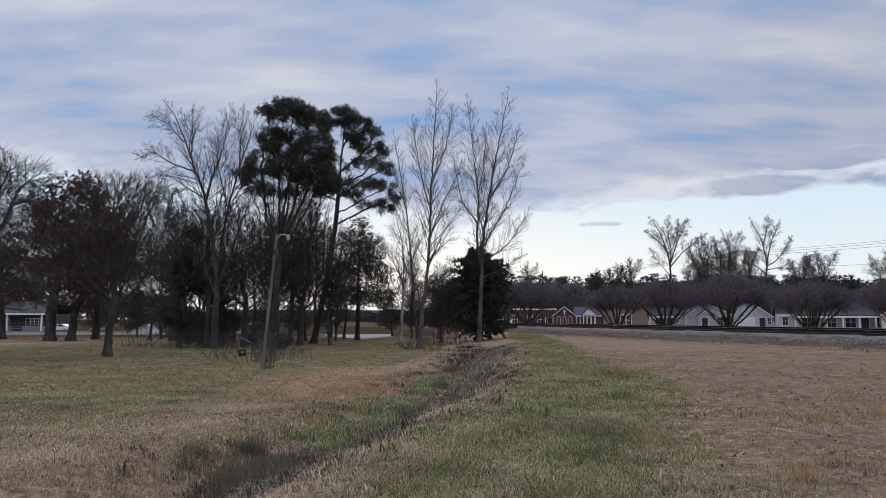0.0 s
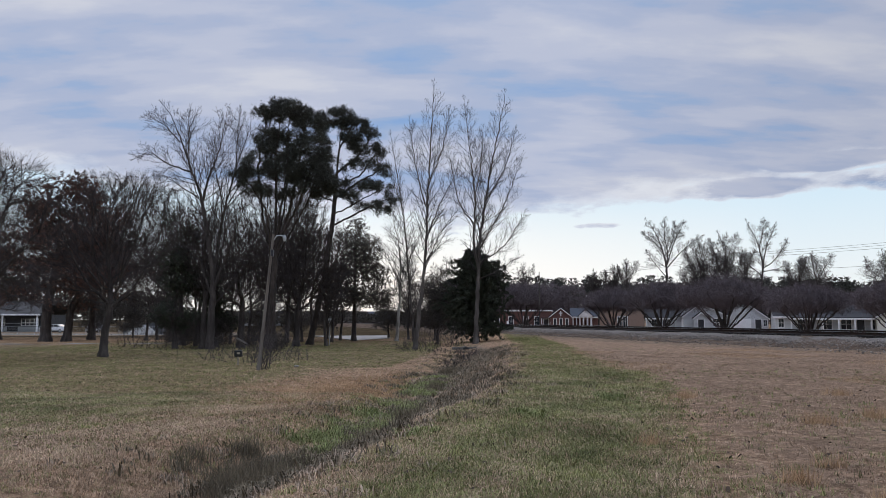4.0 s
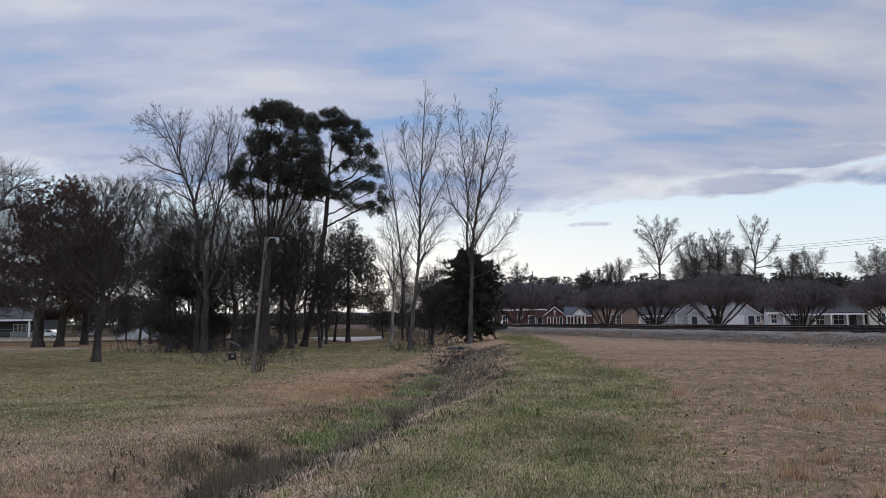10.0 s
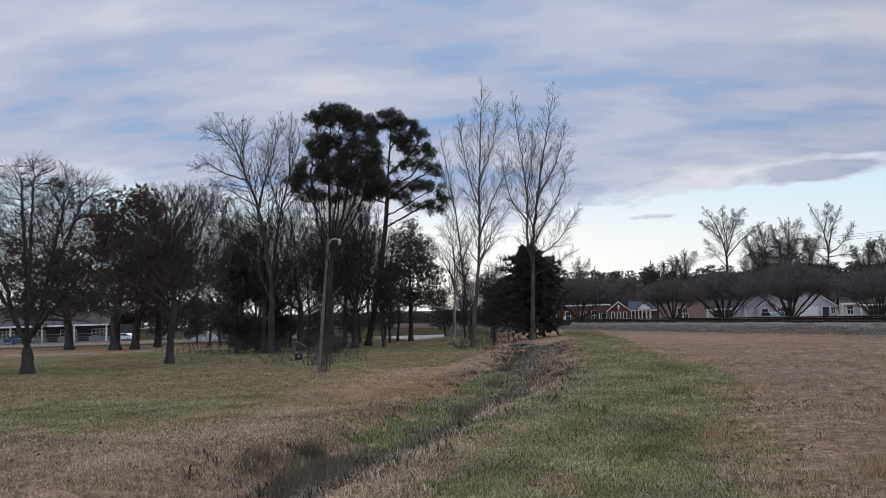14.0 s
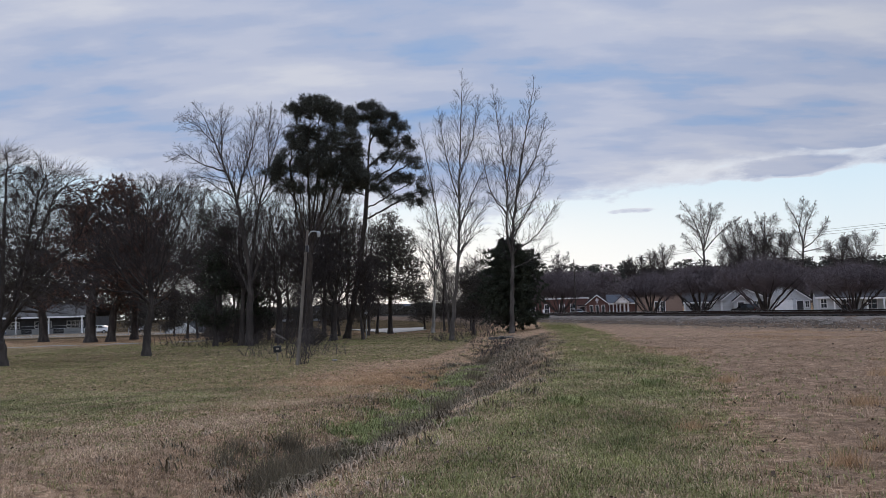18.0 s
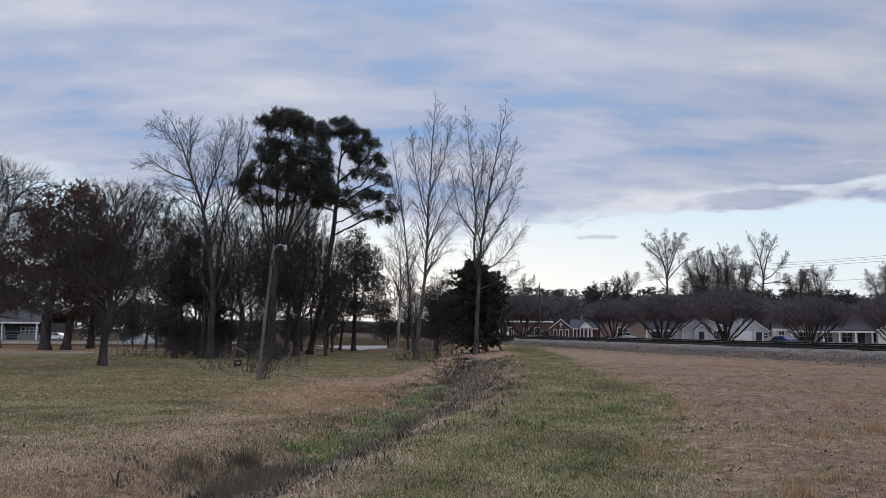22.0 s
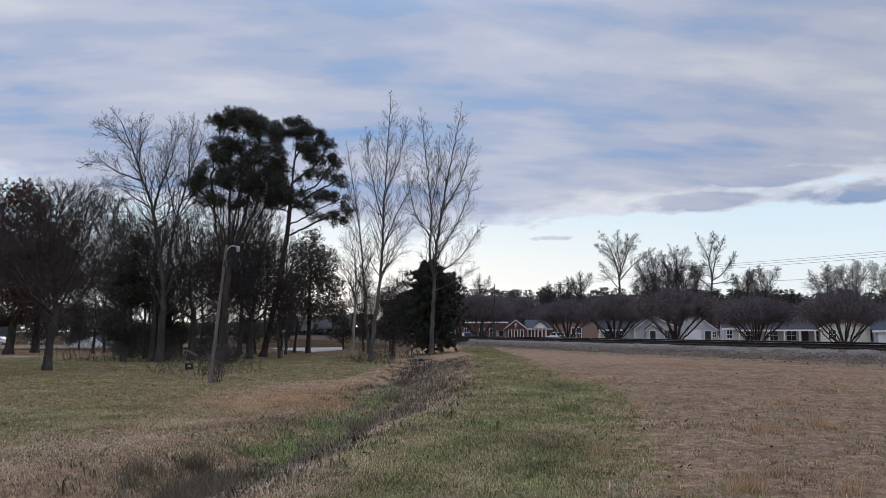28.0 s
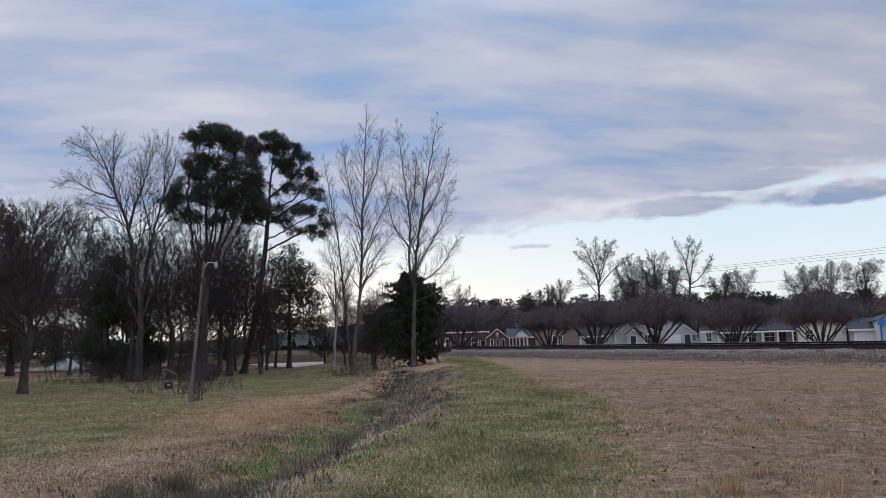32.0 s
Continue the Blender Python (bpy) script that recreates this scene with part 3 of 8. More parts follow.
def build_railway():
    v, q = sweep([(-6.4, -0.5), (-5.2, -0.10), (-4.4, 0.06), (-3.4, 0.22), (-2.0, 0.48), (-1.5, 0.52), (1.5, 0.60), (2.3, 0.56), (5.0, -0.05), (6.5, -0.4)], 150, 1100, 1.5)
    rng = np.random.default_rng(3)
    v = v + rng.normal(0, 0.03, v.shape)
    emb = tagged(link("railway_embankment", mesh_from("railway_embankment", v, None, q, [BANK], False)), "low grassy earth bank under the railway", "embankment", kind="structure")
    v, q = sweep([(-3.5, 0.1), (-3.1, 0.22), (-2.7, 0.345), (-2.05, 0.51), (-1.5, 0.54), (1.5, 0.62), (2.4, 0.57), (3.2, 0.38)], 150, 375, 1.0)
    v = v + rng.normal(0, 0.03, v.shape)
    v = v.reshape(-1, 8, 3)
    wave = 0.6 * np.sin(np.arange(len(v)) * 0.37) + 0.5 * np.sin(np.arange(len(v)) * 0.83 + 1) + rng.normal(0, 0.25, len(v))
    v[:, 0, 0] += 0.5 * wave
    v[:, 1, 0] += 0.3 * wave
    v = v.reshape(-1, 3)
    tagged(link("ballast", mesh_from("ballast", v, None, q, [GRAVEL], False)), "bed of grey crushed stone under the track", "ballast", kind="structure")
    v, q = sweep([(-3.0, 0.26), (-2.05, 0.50), (-1.5, 0.54), (1.5, 0.62), (2.4, 0.57), (3.2, 0.38)], 375, 1100, 1.5)
    tagged(link("ballast", mesh_from("ballast", v, None, q, [OLD_GRAVEL], False)), "bed of grey crushed stone under the track", "ballast", kind="structure")
    # loose stones on the shoulder
    n = 38000
    s = 215 + 130 * rng.random(n) ** 1.25
    d = -np.where(rng.random(n) < 0.93, rng.triangular(1.4, 2.3, 4.4, n), rng.triangular(3.5, 5.0, 9.0, n))
    x, y = np.interp(s, TS, TX), np.interp(s, TS, TY)
    z = np.interp(-d, [1.5, 1.7, 2.3, 4.2, 5.4, 7.2], [0.53, 0.51, 0.42, 0.10, 0.03, 0.02])
    c = np.stack([x + 0.9654 * d, y + 0.2607 * d, z + 0.01], axis=1)
    r = rng.uniform(0.025, 0.065, (n, 1, 1))
    octa = np.array([[1, 0, 0], [-1, 0, 0], [0, 1, 0], [0, -1, 0], [0, 0, 1], [0, 0, -1]], float)
    vv = c[:, None] + octa[None] * r * rng.uniform(0.5, 1.3, (n, 6, 1))
    f = np.array([[0, 2, 4], [2, 1, 4], [1, 3, 4], [3, 0, 4], [2, 0, 5], [1, 2, 5], [3, 1, 5], [0, 3, 5]])
    ff = (np.arange(n) * 6)[:, None, None] + f[None]
    tagged(link("ballast_stones", mesh_from("ballast_stones", vv.reshape(-1, 3), ff.reshape(-1, 3), None, [STONES])), "loose grey ballast stones spilled down the bank", "gravel", kind="stuff")
    for side, z0 in ((-0.75, RAIL_TOP), (0.75, RAIL_TOP + 0.09)):
        rail = empty("rail", Matrix(), "rusty steel rail with a polished head", "rail", "rails of the track")
        pr = [(side - 0.07, z0 - 0.18), (side - 0.07, z0 - 0.155), (side - 0.012, z0 - 0.14), (side - 0.012, z0 - 0.05), (side - 0.037, z0 - 0.035), (side - 0.037, z0 - 0.004),
              (side + 0.037, z0 - 0.004), (side + 0.037, z0 - 0.035), (side + 0.012, z0 - 0.05), (side + 0.012, z0 - 0.14), (side + 0.07, z0 - 0.155), (side + 0.07, z0 - 0.18)]
        v, q = sweep(pr, 150, 1100, 3.0)
        link("rail_web", mesh_from("rail_web", v, None, q, [STEEL]), rail)
        v, q = sweep([(side - 0.034, z0 - 0.004), (side - 0.034, z0), (side + 0.034, z0), (side + 0.034, z0 - 0.004)], 150, 1100, 3.0)
        link("rail_head", mesh_from("rail_head", v, None, q, [SHINY]), rail, "polished top of the rail")
    # sleepers: the near ones singly
    me = bx(-1.3, -0.11, -0.19, 1.3, 0.11, 0.0, bevel=0.012)
    tie0 = part("tie", me, TIE, emb)
    tie0.matrix_local = Matrix()
    first = True
    far = []
    for k, s in enumerate(np.arange(200, 700, 0.52)):
        x, y = track_at(s)
        x2, y2 = track_at(s + 1)
        a = math.atan2(y2 - y, x2 - x) - math.pi / 2
        if s < 356:
            ob = tie0 if first else new("tie", tie0.data)
            first = False
            ob.parent = emb
            ob.matrix_local = Matrix.Translation((x, y, RAIL_TOP - 0.135 + random.uniform(-0.012, 0.012))) @ Euler((0, -0.06, a + random.uniform(-0.02, 0.02))).to_matrix().to_4x4()
        elif s < 620:
            far.append((x, y, a))
    bm = bmesh.new()
    v = np.array([v.co[:] for v in tie0.data.vertices])
    fl = [list(p.vertices) for p in tie0.data.polygons]
    allv, allf = [], []
    for x, y, a in far:
        o = len(allv)
        ca, sa = math.cos(a), math.sin(a)
        allv += [(x + ca * p[0] - sa * p[1], y + sa * p[0] + ca * p[1], RAIL_TOP - 0.135 + p[2] + 0.06 * p[0]) for p in v]
        allf += [[i + o for i in f] for f in fl]
    me = bpy.data.meshes.new("distant_ties")
    me.from_pydata(allv, [], allf)
    me.materials.append(TIE)
    tagged(link("distant_ties", me, emb), kind="stuff")
    bm.free()


build_railway()


# ---- trees ----
def rot_about(d, ax, ang):
    c, s = math.cos(ang), math.sin(ang)
    return d * c + ax.cross(d) * s + ax * ax.dot(d) * (1 - c)


LIMB_NO = [0]


def limb(segs, p, d, length, r, level, spec, rng):
    """One limb with its side branches, added to segs as (level, x0 y0 z0 x1 y1 z1 r0 r1)."""
    sp = spec[level]
    if level < 2:
        LIMB_NO[0] += 1
    lid = LIMB_NO[0]
    n = sp["steps"]
    st = length / n
    kids = sp["kids"]
    marks = sorted(sp["from"] + (1 - sp["from"]) * (k + rng.random()) / max(1, kids) for k in range(kids))
    side = rng.random() * 6.28
    for i in range(n):
        f0, f1 = i / n, (i + 1) / n
        r0 = r * (1 - (1 - sp["taper"]) * f0)
        r1 = r * (1 - (1 - sp["taper"]) * f1)
        d = (d + Vector((rng.gauss(0, 1), rng.gauss(0, 1), rng.gauss(0, 1))) * sp["wander"] + Vector((0, 0, sp["up"]))).normalized()
        q = p + d * st
        segs.append((level, p.x, p.y, p.z, q.x, q.y, q.z, r0, r1, lid))
        while marks and marks[0] <= f1 + 1e-6:
            m = marks.pop(0)
            if level + 1 < len(spec):
                c = spec[level + 1]
                ax = d.orthogonal().normalized()
                side += 2.4 + rng.uniform(-0.6, 0.6)
                ax = rot_about(ax, d, side)
                a = math.radians(c["angle"]) * rng.uniform(0.7, 1.3)
                dd = rot_about(d, ax, a)
                shape = sp["shape"](m)
                pos = p + d * st * min(1.0, max(0.0, (m - f0) * n))
                limb(segs, pos, dd, length * c["len"] * shape * rng.uniform(0.7, 1.25), max(c["rmin"], r0 * c["r"]), level + 1, spec, rng)
        p = q
    return p


def L(steps, kids, angle, length, r, up=0.0, wander=0.12, frm=0.3, taper=0.25, rmin=0.006, shape=None):
    return {"steps": steps, "kids": kids, "angle": angle, "len": length, "r": r, "up": up, "wander": wander, "from": frm, "taper": taper,
            "rmin": rmin, "shape": shape or (lambda m: 1.15 - 0.7 * m)}


def tree_parts(tree, segs, barks, twigs):
    """Trunk, limbs and fine twigs of a tree as three meshes."""
    full = np.array(segs)
    arr, ids = full[:, :9], full[:, 9]
    lv = arr[:, 0]
    for k in np.unique(ids[lv == 0]):
        v, q = tubes(arr[(lv == 0) & (ids == k)][:, 1:], 9)
        link("trunk", mesh_from("trunk", v, None, q, [barks], True), tree)
    big = np.unique(ids[lv == 1])
    single = len(big) <= 16
    if single:
        for k in big:
            v, q = tubes(arr[(lv == 1) & (ids == k)][:, 1:], 5)
            link("limb", mesh_from("limb", v, None, q, [barks], True), tree)
    sel = lv > (1 if single else 0)
    if sel.any():
        v, q = tubes(arr[sel][:, 1:], 3)
        tagged(link("crown", mesh_from("crown", v, None, q, [twigs], True), tree), kind="stuff")
    return arr


def flare(segs, r, h=0.7):
    """Spreads the foot of a trunk."""
    lv, x0, y0, z0, x1, y1, z1, r0, r1, lid = segs[0]
    segs[0] = (lv, x0, y0, z0 - 0.15, x1, y1, z1, r0 * 1.05, r1, lid)
    rr = random.Random(int(r * 1000))
    for k in range(6):
        a = k * 1.047 + rr.uniform(-0.3, 0.3)
        segs.append((0, x0 + math.cos(a) * r * 1.55, y0 + math.sin(a) * r * 1.55, z0 - 0.12, x0 + math.cos(a) * r * 0.35, y0 + math.sin(a) * r * 0.35, z0 + h, r * 0.28, r * 0.5, lid))
    return segs


def tips(arr, level, rng, keep=1.0):
    s = arr[arr[:, 0] >= level]
    s = s[rng.random(len(s)) < keep]
    t = rng.random((len(s), 1))
    return s[:, 1:4] * (1 - t) + s[:, 4:7] * t


def leafy(tree, centers, per, size, mat, rng, flat=1.0, width=0.35, up=0.0, name="foliage"):
    v, t = shards(centers, per, size, rng, flat, width, up)
    tagged(link(name, mesh_from(name, v, t, None, [mat]), tree), kind="stuff")


def grow(stem, balls, rng, count, step=0.3, kill=0.5, up=0.0, ways=(), hold=0.7):
    """Branches that grow from a stem towards points scattered in the crown's balls (x, y, z, rx, ry, rz)."""
    vol = np.array([b[3] * b[4] * b[5] for b in balls])
    pick = rng.choice(len(balls), count, p=vol / vol.sum())
    bb = np.array(balls)[pick]
    d = rng.normal(size=(count, 3))
    d /= np.linalg.norm(d, axis=1, keepdims=True)
    aim = bb[:, :3] + d * bb[:, 3:] * (rng.random((count, 1)) ** 0.42)
    pts, par = [np.array(stem[0], float)], [-1]
    for q in stem[1:]:
        q = np.array(q, float)
        n = max(1, int(np.linalg.norm(q - pts[-1]) / step))
        p0 = pts[-1]
        for k in range(n):
            par.append(len(pts) - 1)
            pts.append(p0 + (q - p0) * (k + 1) / n + rng.normal(0, 0.02, 3))
    for way in ways:
        prev = int(np.linalg.norm(np.array(pts) - np.array(way[0], float), axis=1).argmin())
        for q in way:
            q = np.array(q, float)
            p0 = pts[prev]
            n = max(1, int(np.linalg.norm(q - p0) / step))
            for k in range(n):
                par.append(prev)
                prev = len(pts)
                pts.append(p0 + (q - p0) * (k + 1) / n + rng.normal(0, 0.03, 3))
    pts = np.array(pts)
    par = np.array(par)
    far = np.linalg.norm(aim[:, None] - pts[None], axis=2)
    near, dist = far.argmin(1), far.min(1)
    live = np.ones(count, bool)
    for it in range(140):
        act = np.where(live)[0]
        if len(act) == 0:
            break
        v = aim[act] - pts[near[act]]
        v /= np.maximum(np.linalg.norm(v, axis=1, keepdims=True), 1e-6)
        w = 1.0 / (0.3 + dist[act])[:, None]
        acc = np.zeros_like(pts)
        np.add.at(acc, near[act], v * w)
        src = np.unique(near[act])
        g = acc[src]
        g /= np.maximum(np.linalg.norm(g, axis=1, keepdims=True), 1e-6)
        back = pts[src] - pts[np.maximum(par[src], 0)]
        back /= np.maximum(np.linalg.norm(back, axis=1, keepdims=True), 1e-6)
        g = g + back * hold + rng.normal(0, 0.13, g.shape)
        g[:, 2] += up
        g /= np.linalg.norm(g, axis=1, keepdims=True)
        fresh = pts[src] + g * step
        base = len(pts)
        pts = np.concatenate([pts, fresh])
        par = np.concatenate([par, src])
        act = np.where(live)[0]
        dd = np.linalg.norm(aim[act][:, None] - fresh[None], axis=2)
        j = dd.argmin(1)
        m = dd[np.arange(len(act)), j]
        better = m < dist[act]
        near[act[better]] = base + j[better]
        dist[act[better]] = m[better]
        stuck = ~better & (rng.random(len(act)) < 0.03)
        live[act[(dist[act] < kill) | stuck]] = False
    return pts, par, aim[dist < kill * 1.6]


def chain(pts, rads, sides):
    """One smooth tapering tube through a row of points."""
    pts, rads = np.asarray(pts), np.asarray(rads)
    d = np.gradient(pts, axis=0)
    d /= np.maximum(np.linalg.norm(d, axis=1, keepdims=True), 1e-9)
    ref = np.array([[0.9, 0.3, 0.1]])
    a = np.cross(d, ref)
    a /= np.maximum(np.linalg.norm(a, axis=1, keepdims=True), 1e-9)
    b = np.cross(d, a)
    an = np.arange(sides) * 2 * np.pi / sides
    v = pts[:, None] + (a[:, None] * np.cos(an)[None, :, None] + b[:, None] * np.sin(an)[None, :, None]) * rads[:, None, None]
    i = (np.arange(len(pts) - 1) * sides)[:, None]
    j = np.arange(sides)[None]
    k = (j + 1) % sides
    return v.reshape(-1, 3), np.stack([i + j, i + k, i + sides + k, i + sides + j], axis=2).reshape(-1, 4)


def clumps_in(balls, n, rx, rz, seed):
    """Many small clumps scattered through a few large balls."""
    rng = np.random.default_rng(seed)
    vol = np.array([b[3] * b[4] * b[5] for b in balls])
    bb = np.array(balls)[rng.choice(len(balls), n, p=vol / vol.sum())]
    d = rng.normal(size=(n, 3))
    d /= np.linalg.norm(d, axis=1, keepdims=True)
    c = bb[:, :3] + d * bb[:, 3:] * rng.random((n, 1)) ** 0.3
    k = rng.uniform(0.6, 1.35, n)
    return [(c[i, 0], c[i, 1], c[i, 2], rx * k[i], rx * k[i], rz * k[i]) for i in range(n)]


def crown_tree(name, x, y, stem, balls, r, seed, bark, twig, label, count=2500, step=0.3, kill=0.4, up=0.08, tip=0.009, leaf=None, per=4, size=0.2, width=0.6,
               twigs=3, group="", foot=None, spread=0.15, flat=1.0, rise=0.0, reach=3, ways=(), keep=1.0, category="tree", lumps=None, feather=1.3, hold=0.7):
    """A tree whose crown fills a few balls: trunk, main limbs, fine branches and, where it keeps them, leaves."""
    rng = np.random.default_rng(seed)
    z = land1(x, y) if foot is None else foot
    tree = empty(name, Matrix.Translation((x, y, z)), label, category, group)
    if lumps:
        balls = clumps_in(balls, lumps[0], lumps[1], lumps[2], seed)
    pts, par, met = grow(stem, balls, rng, count, step, kill, up, ways, hold)
    n = len(pts)
    leafs = np.zeros(n)
    kids = np.bincount(par[1:], minlength=n)
    leafs[kids == 0] = 1
    for i in range(n - 1, 0, -1):
        leafs[par[i]] += leafs[i]
    p = math.log(max(leafs[0], 8)) / math.log(r / tip)
    rad = tip * np.maximum(leafs, 1) ** (1 / p)
    # order: 0 the trunk, 1 the main limbs, 2 the rest
    best = np.full(n, -1)
    for i in range(1, n):
        q = par[i]
        if best[q] < 0 or leafs[i] > leafs[best[q]]:
            best[q] = i
    order, lid = np.full(n, 2), np.zeros(n, int)
    order[0] = 0
    limbs = 0
    for i in range(1, n):
        q = par[i]
        if best[q] == i:
            order[i], lid[i] = order[q], lid[q]
        elif order[q] == 0 and leafs[i] > leafs[0] * 0.03 and limbs < 15:
            limbs += 1
            order[i], lid[i] = 1, limbs
    order[(order == 0) & (rad < r * 0.12)] = 2
    a, b = pts[par[1:]], pts[1:]
    ra = np.minimum(rad[par[1:]], rad[1:] * 1.35)
    seg = np.concatenate([order[1:, None], a, b, ra[:, None], rad[1:, None]], axis=1)
    seg[0, 3] -= 0.2
    lids = lid[1:]
    def run(first, sel):
        ids = [first] + [i for i in range(1, n) if sel[i]]
        rr = np.minimum.accumulate(rad[ids]) if len(ids) > 1 else rad[ids]
        return pts[ids], rr

    tp, tr = run(0, order == 0)
    tr = tr * (1 - 0.45 * np.clip(tp[:, 2] / tp[:, 2].max(), 0, 1)) * (1 + 0.55 * np.exp(-np.maximum(tp[:, 2], 0) / 0.35)) * (1 + 0.05 * np.sin(np.arange(len(tr)) * 1.9))
    tp = tp.copy()
    tp[0, 2] -= 0.2
    v, q = chain(tp, tr, 10)
    link("trunk", mesh_from("trunk", v, None, q, [bark], True), tree)
    for k in range(1, limbs + 1):
        sel = (order == 1) & (lid == k)
        first = int(np.argmax(sel))
        lp, lr = run(par[first], sel)
        lr = np.concatenate([[lr[1] * 1.1], lr[1:]])
        v, q = chain(lp, lr, 6)
        link("limb", mesh_from("limb", v, None, q, [bark], True), tree)
    rest = seg[seg[:, 0] == 2][:, 1:]
    ends = seg[(rad[1:] < tip * reach)]
    fine = []
    if twigs:
        e = np.repeat(ends, twigs, 0)
        m = len(e)
        s = e[:, 1:4] + (e[:, 4:7] - e[:, 1:4]) * rng.random((m, 1))
        d = e[:, 4:7] - e[:, 1:4]
        d /= np.maximum(np.linalg.norm(d, axis=1, keepdims=True), 1e-6)
        heart = np.array([0, 0, 0.55 * pts[:, 2].max()])
        out = s - heart
        out /= np.maximum(np.linalg.norm(out, axis=1, keepdims=True), 1e-6)
        d = d + 0.35 * out + rng.normal(0, 0.36, d.shape)
        d[:, 2] += 0.30
        d /= np.linalg.norm(d, axis=1, keepdims=True)
        ln = step * feather * rng.uniform(0.6, 2.2, (m, 1))
        mid = s + d * ln * 0.55
        bent = d + rng.normal(0, 0.22, d.shape)
        fork = d + rng.normal(0, 0.45, d.shape)
        bent[:, 2] += 0.12
        hi, lo = np.full((m, 1), tip * 0.8), np.full((m, 1), tip * 0.6)
        end = np.full((m, 1), tip * 0.4)
        fine = np.concatenate([np.concatenate([s, mid, hi, lo], axis=1), np.concatenate([mid, mid + bent * ln * 0.5, lo, end], axis=1),
                               np.concatenate([mid, mid + fork * ln * 0.4, lo, end], axis=1)])
        rest = np.concatenate([rest, fine])
    v, q = tubes(rest, 3)
    tagged(link("crown", mesh_from("crown", v, None, q, [twig], True), tree), kind="stuff")
    if leaf is not None:
        c = met[rng.random(len(met)) < keep]
        c = c + rng.normal(0, spread, c.shape)
        leafy(tree, c, per, size, leaf, rng, flat, width, rise)
    return tree


WHIP = [None, None,
        L(7, 6, 36, 1, 1, up=0.04, wander=0.05, frm=0.2, taper=0.3, rmin=0.014),
        L(5, 3, 36, 0.58, 0.6, up=0.05, wander=0.06, frm=0.2, taper=0.4, rmin=0.0095),
        L(3, 0, 36, 0.5, 0.7, up=0.04, wander=0.08, taper=0.4, rmin=0.0075)]
SPREAD = [None, None,
          L(7, 6, 42, 1, 1, up=0.05, wander=0.09, frm=0.2, taper=0.3, rmin=0.016),
          L(5, 4, 40, 0.6, 0.6, up=0.05, wander=0.11, frm=0.2, taper=0.4, rmin=0.0105),
          L(3, 0, 40, 0.5, 0.7, up=0.04, wander=0.12, taper=0.4, rmin=0.008)]


def eased(points, gap=0.35):
    """A smooth line through a few points."""
    p = np.array(points, float)
    p = np.concatenate([[2 * p[0] - p[1]], p, [2 * p[-1] - p[-2]]])
    out = []
    for i in range(1, len(p) - 2):
        n = max(2, int(np.linalg.norm(p[i + 1] - p[i]) / gap))
        t = (np.arange(n) / n)[:, None]
        out.append(0.5 * (2 * p[i] + (p[i + 1] - p[i - 1]) * t + (2 * p[i - 1] - 5 * p[i] + 4 * p[i + 1] - p[i + 2]) * t ** 2 + (3 * p[i] - p[i - 1] - 3 * p[i + 1] + p[i + 2]) * t ** 3))
    return np.concatenate(out + [p[-2:-1]])


def limbed_tree(name, x, y, ways, spec, seed, bark, twig, label, group="", angle=40, wander=0.03):
    """A bare tree drawn by its stem and main limbs, each (points, foot radius, tip radius, side branches, their length, where they begin)."""
    rng = random.Random(seed)
    nr = np.random.default_rng(seed)
    tree = empty(name, Matrix.Translation((x, y, land1(x, y))), label, "tree", group)
    segs = []
    for k, (points, r0, r1, kids, reach, frm) in enumerate(ways):
        kids = int(kids * 1.5)
        p = eased(points)
        p[1:] += nr.normal(0, wander, (len(p) - 1, 3))
        n = len(p)
        f = np.linspace(0, 1, n)
        r = r0 + (r1 - r0) * f ** 0.8
        if k == 0:
            p[0, 2] -= 0.25
            r = r * (1 + 0.5 * np.exp(-np.maximum(p[:, 2] - p[0, 2], 0) / 0.4))
        v, q = chain(p, r, 10 if k == 0 else 6)
        link("trunk" if k == 0 else "limb", mesh_from("trunk" if k == 0 else "limb", v, None, q, [bark], True), tree)
        side = rng.random() * 6.28
        for j in range(kids):
            m = frm + (0.985 - frm) * (j + rng.random()) / kids
            i = min(n - 2, int(m * (n - 1)))
            d = Vector(p[i + 1] - p[i]).normalized()
            side += 2.4 + rng.uniform(-0.7, 0.7)
            dd = rot_about(d, rot_about(d.orthogonal().normalized(), d, side), radians(angle) * rng.uniform(0.7, 1.25))
            u = (m - frm) / (1 - frm)
            long = 1.45 * reach * (0.25 + 0.75 * (1 - u) ** 0.8 * min(1.0, 0.55 + 1.6 * u)) * rng.uniform(0.65, 1.25)
            limb(segs, Vector(p[i]), dd, long, max(0.014, float(r[i]) * 0.42), 2, spec, rng)
        limb(segs, Vector(p[-1]), Vector(p[-1] - p[-2]).normalized(), reach * 0.35, r1, 2, spec, rng)
    v, q = tubes(np.array(segs)[:, 1:9], 3)
    tagged(link("crown", mesh_from("crown", v, None, q, [twig], True), tree), kind="stuff")
    return tree


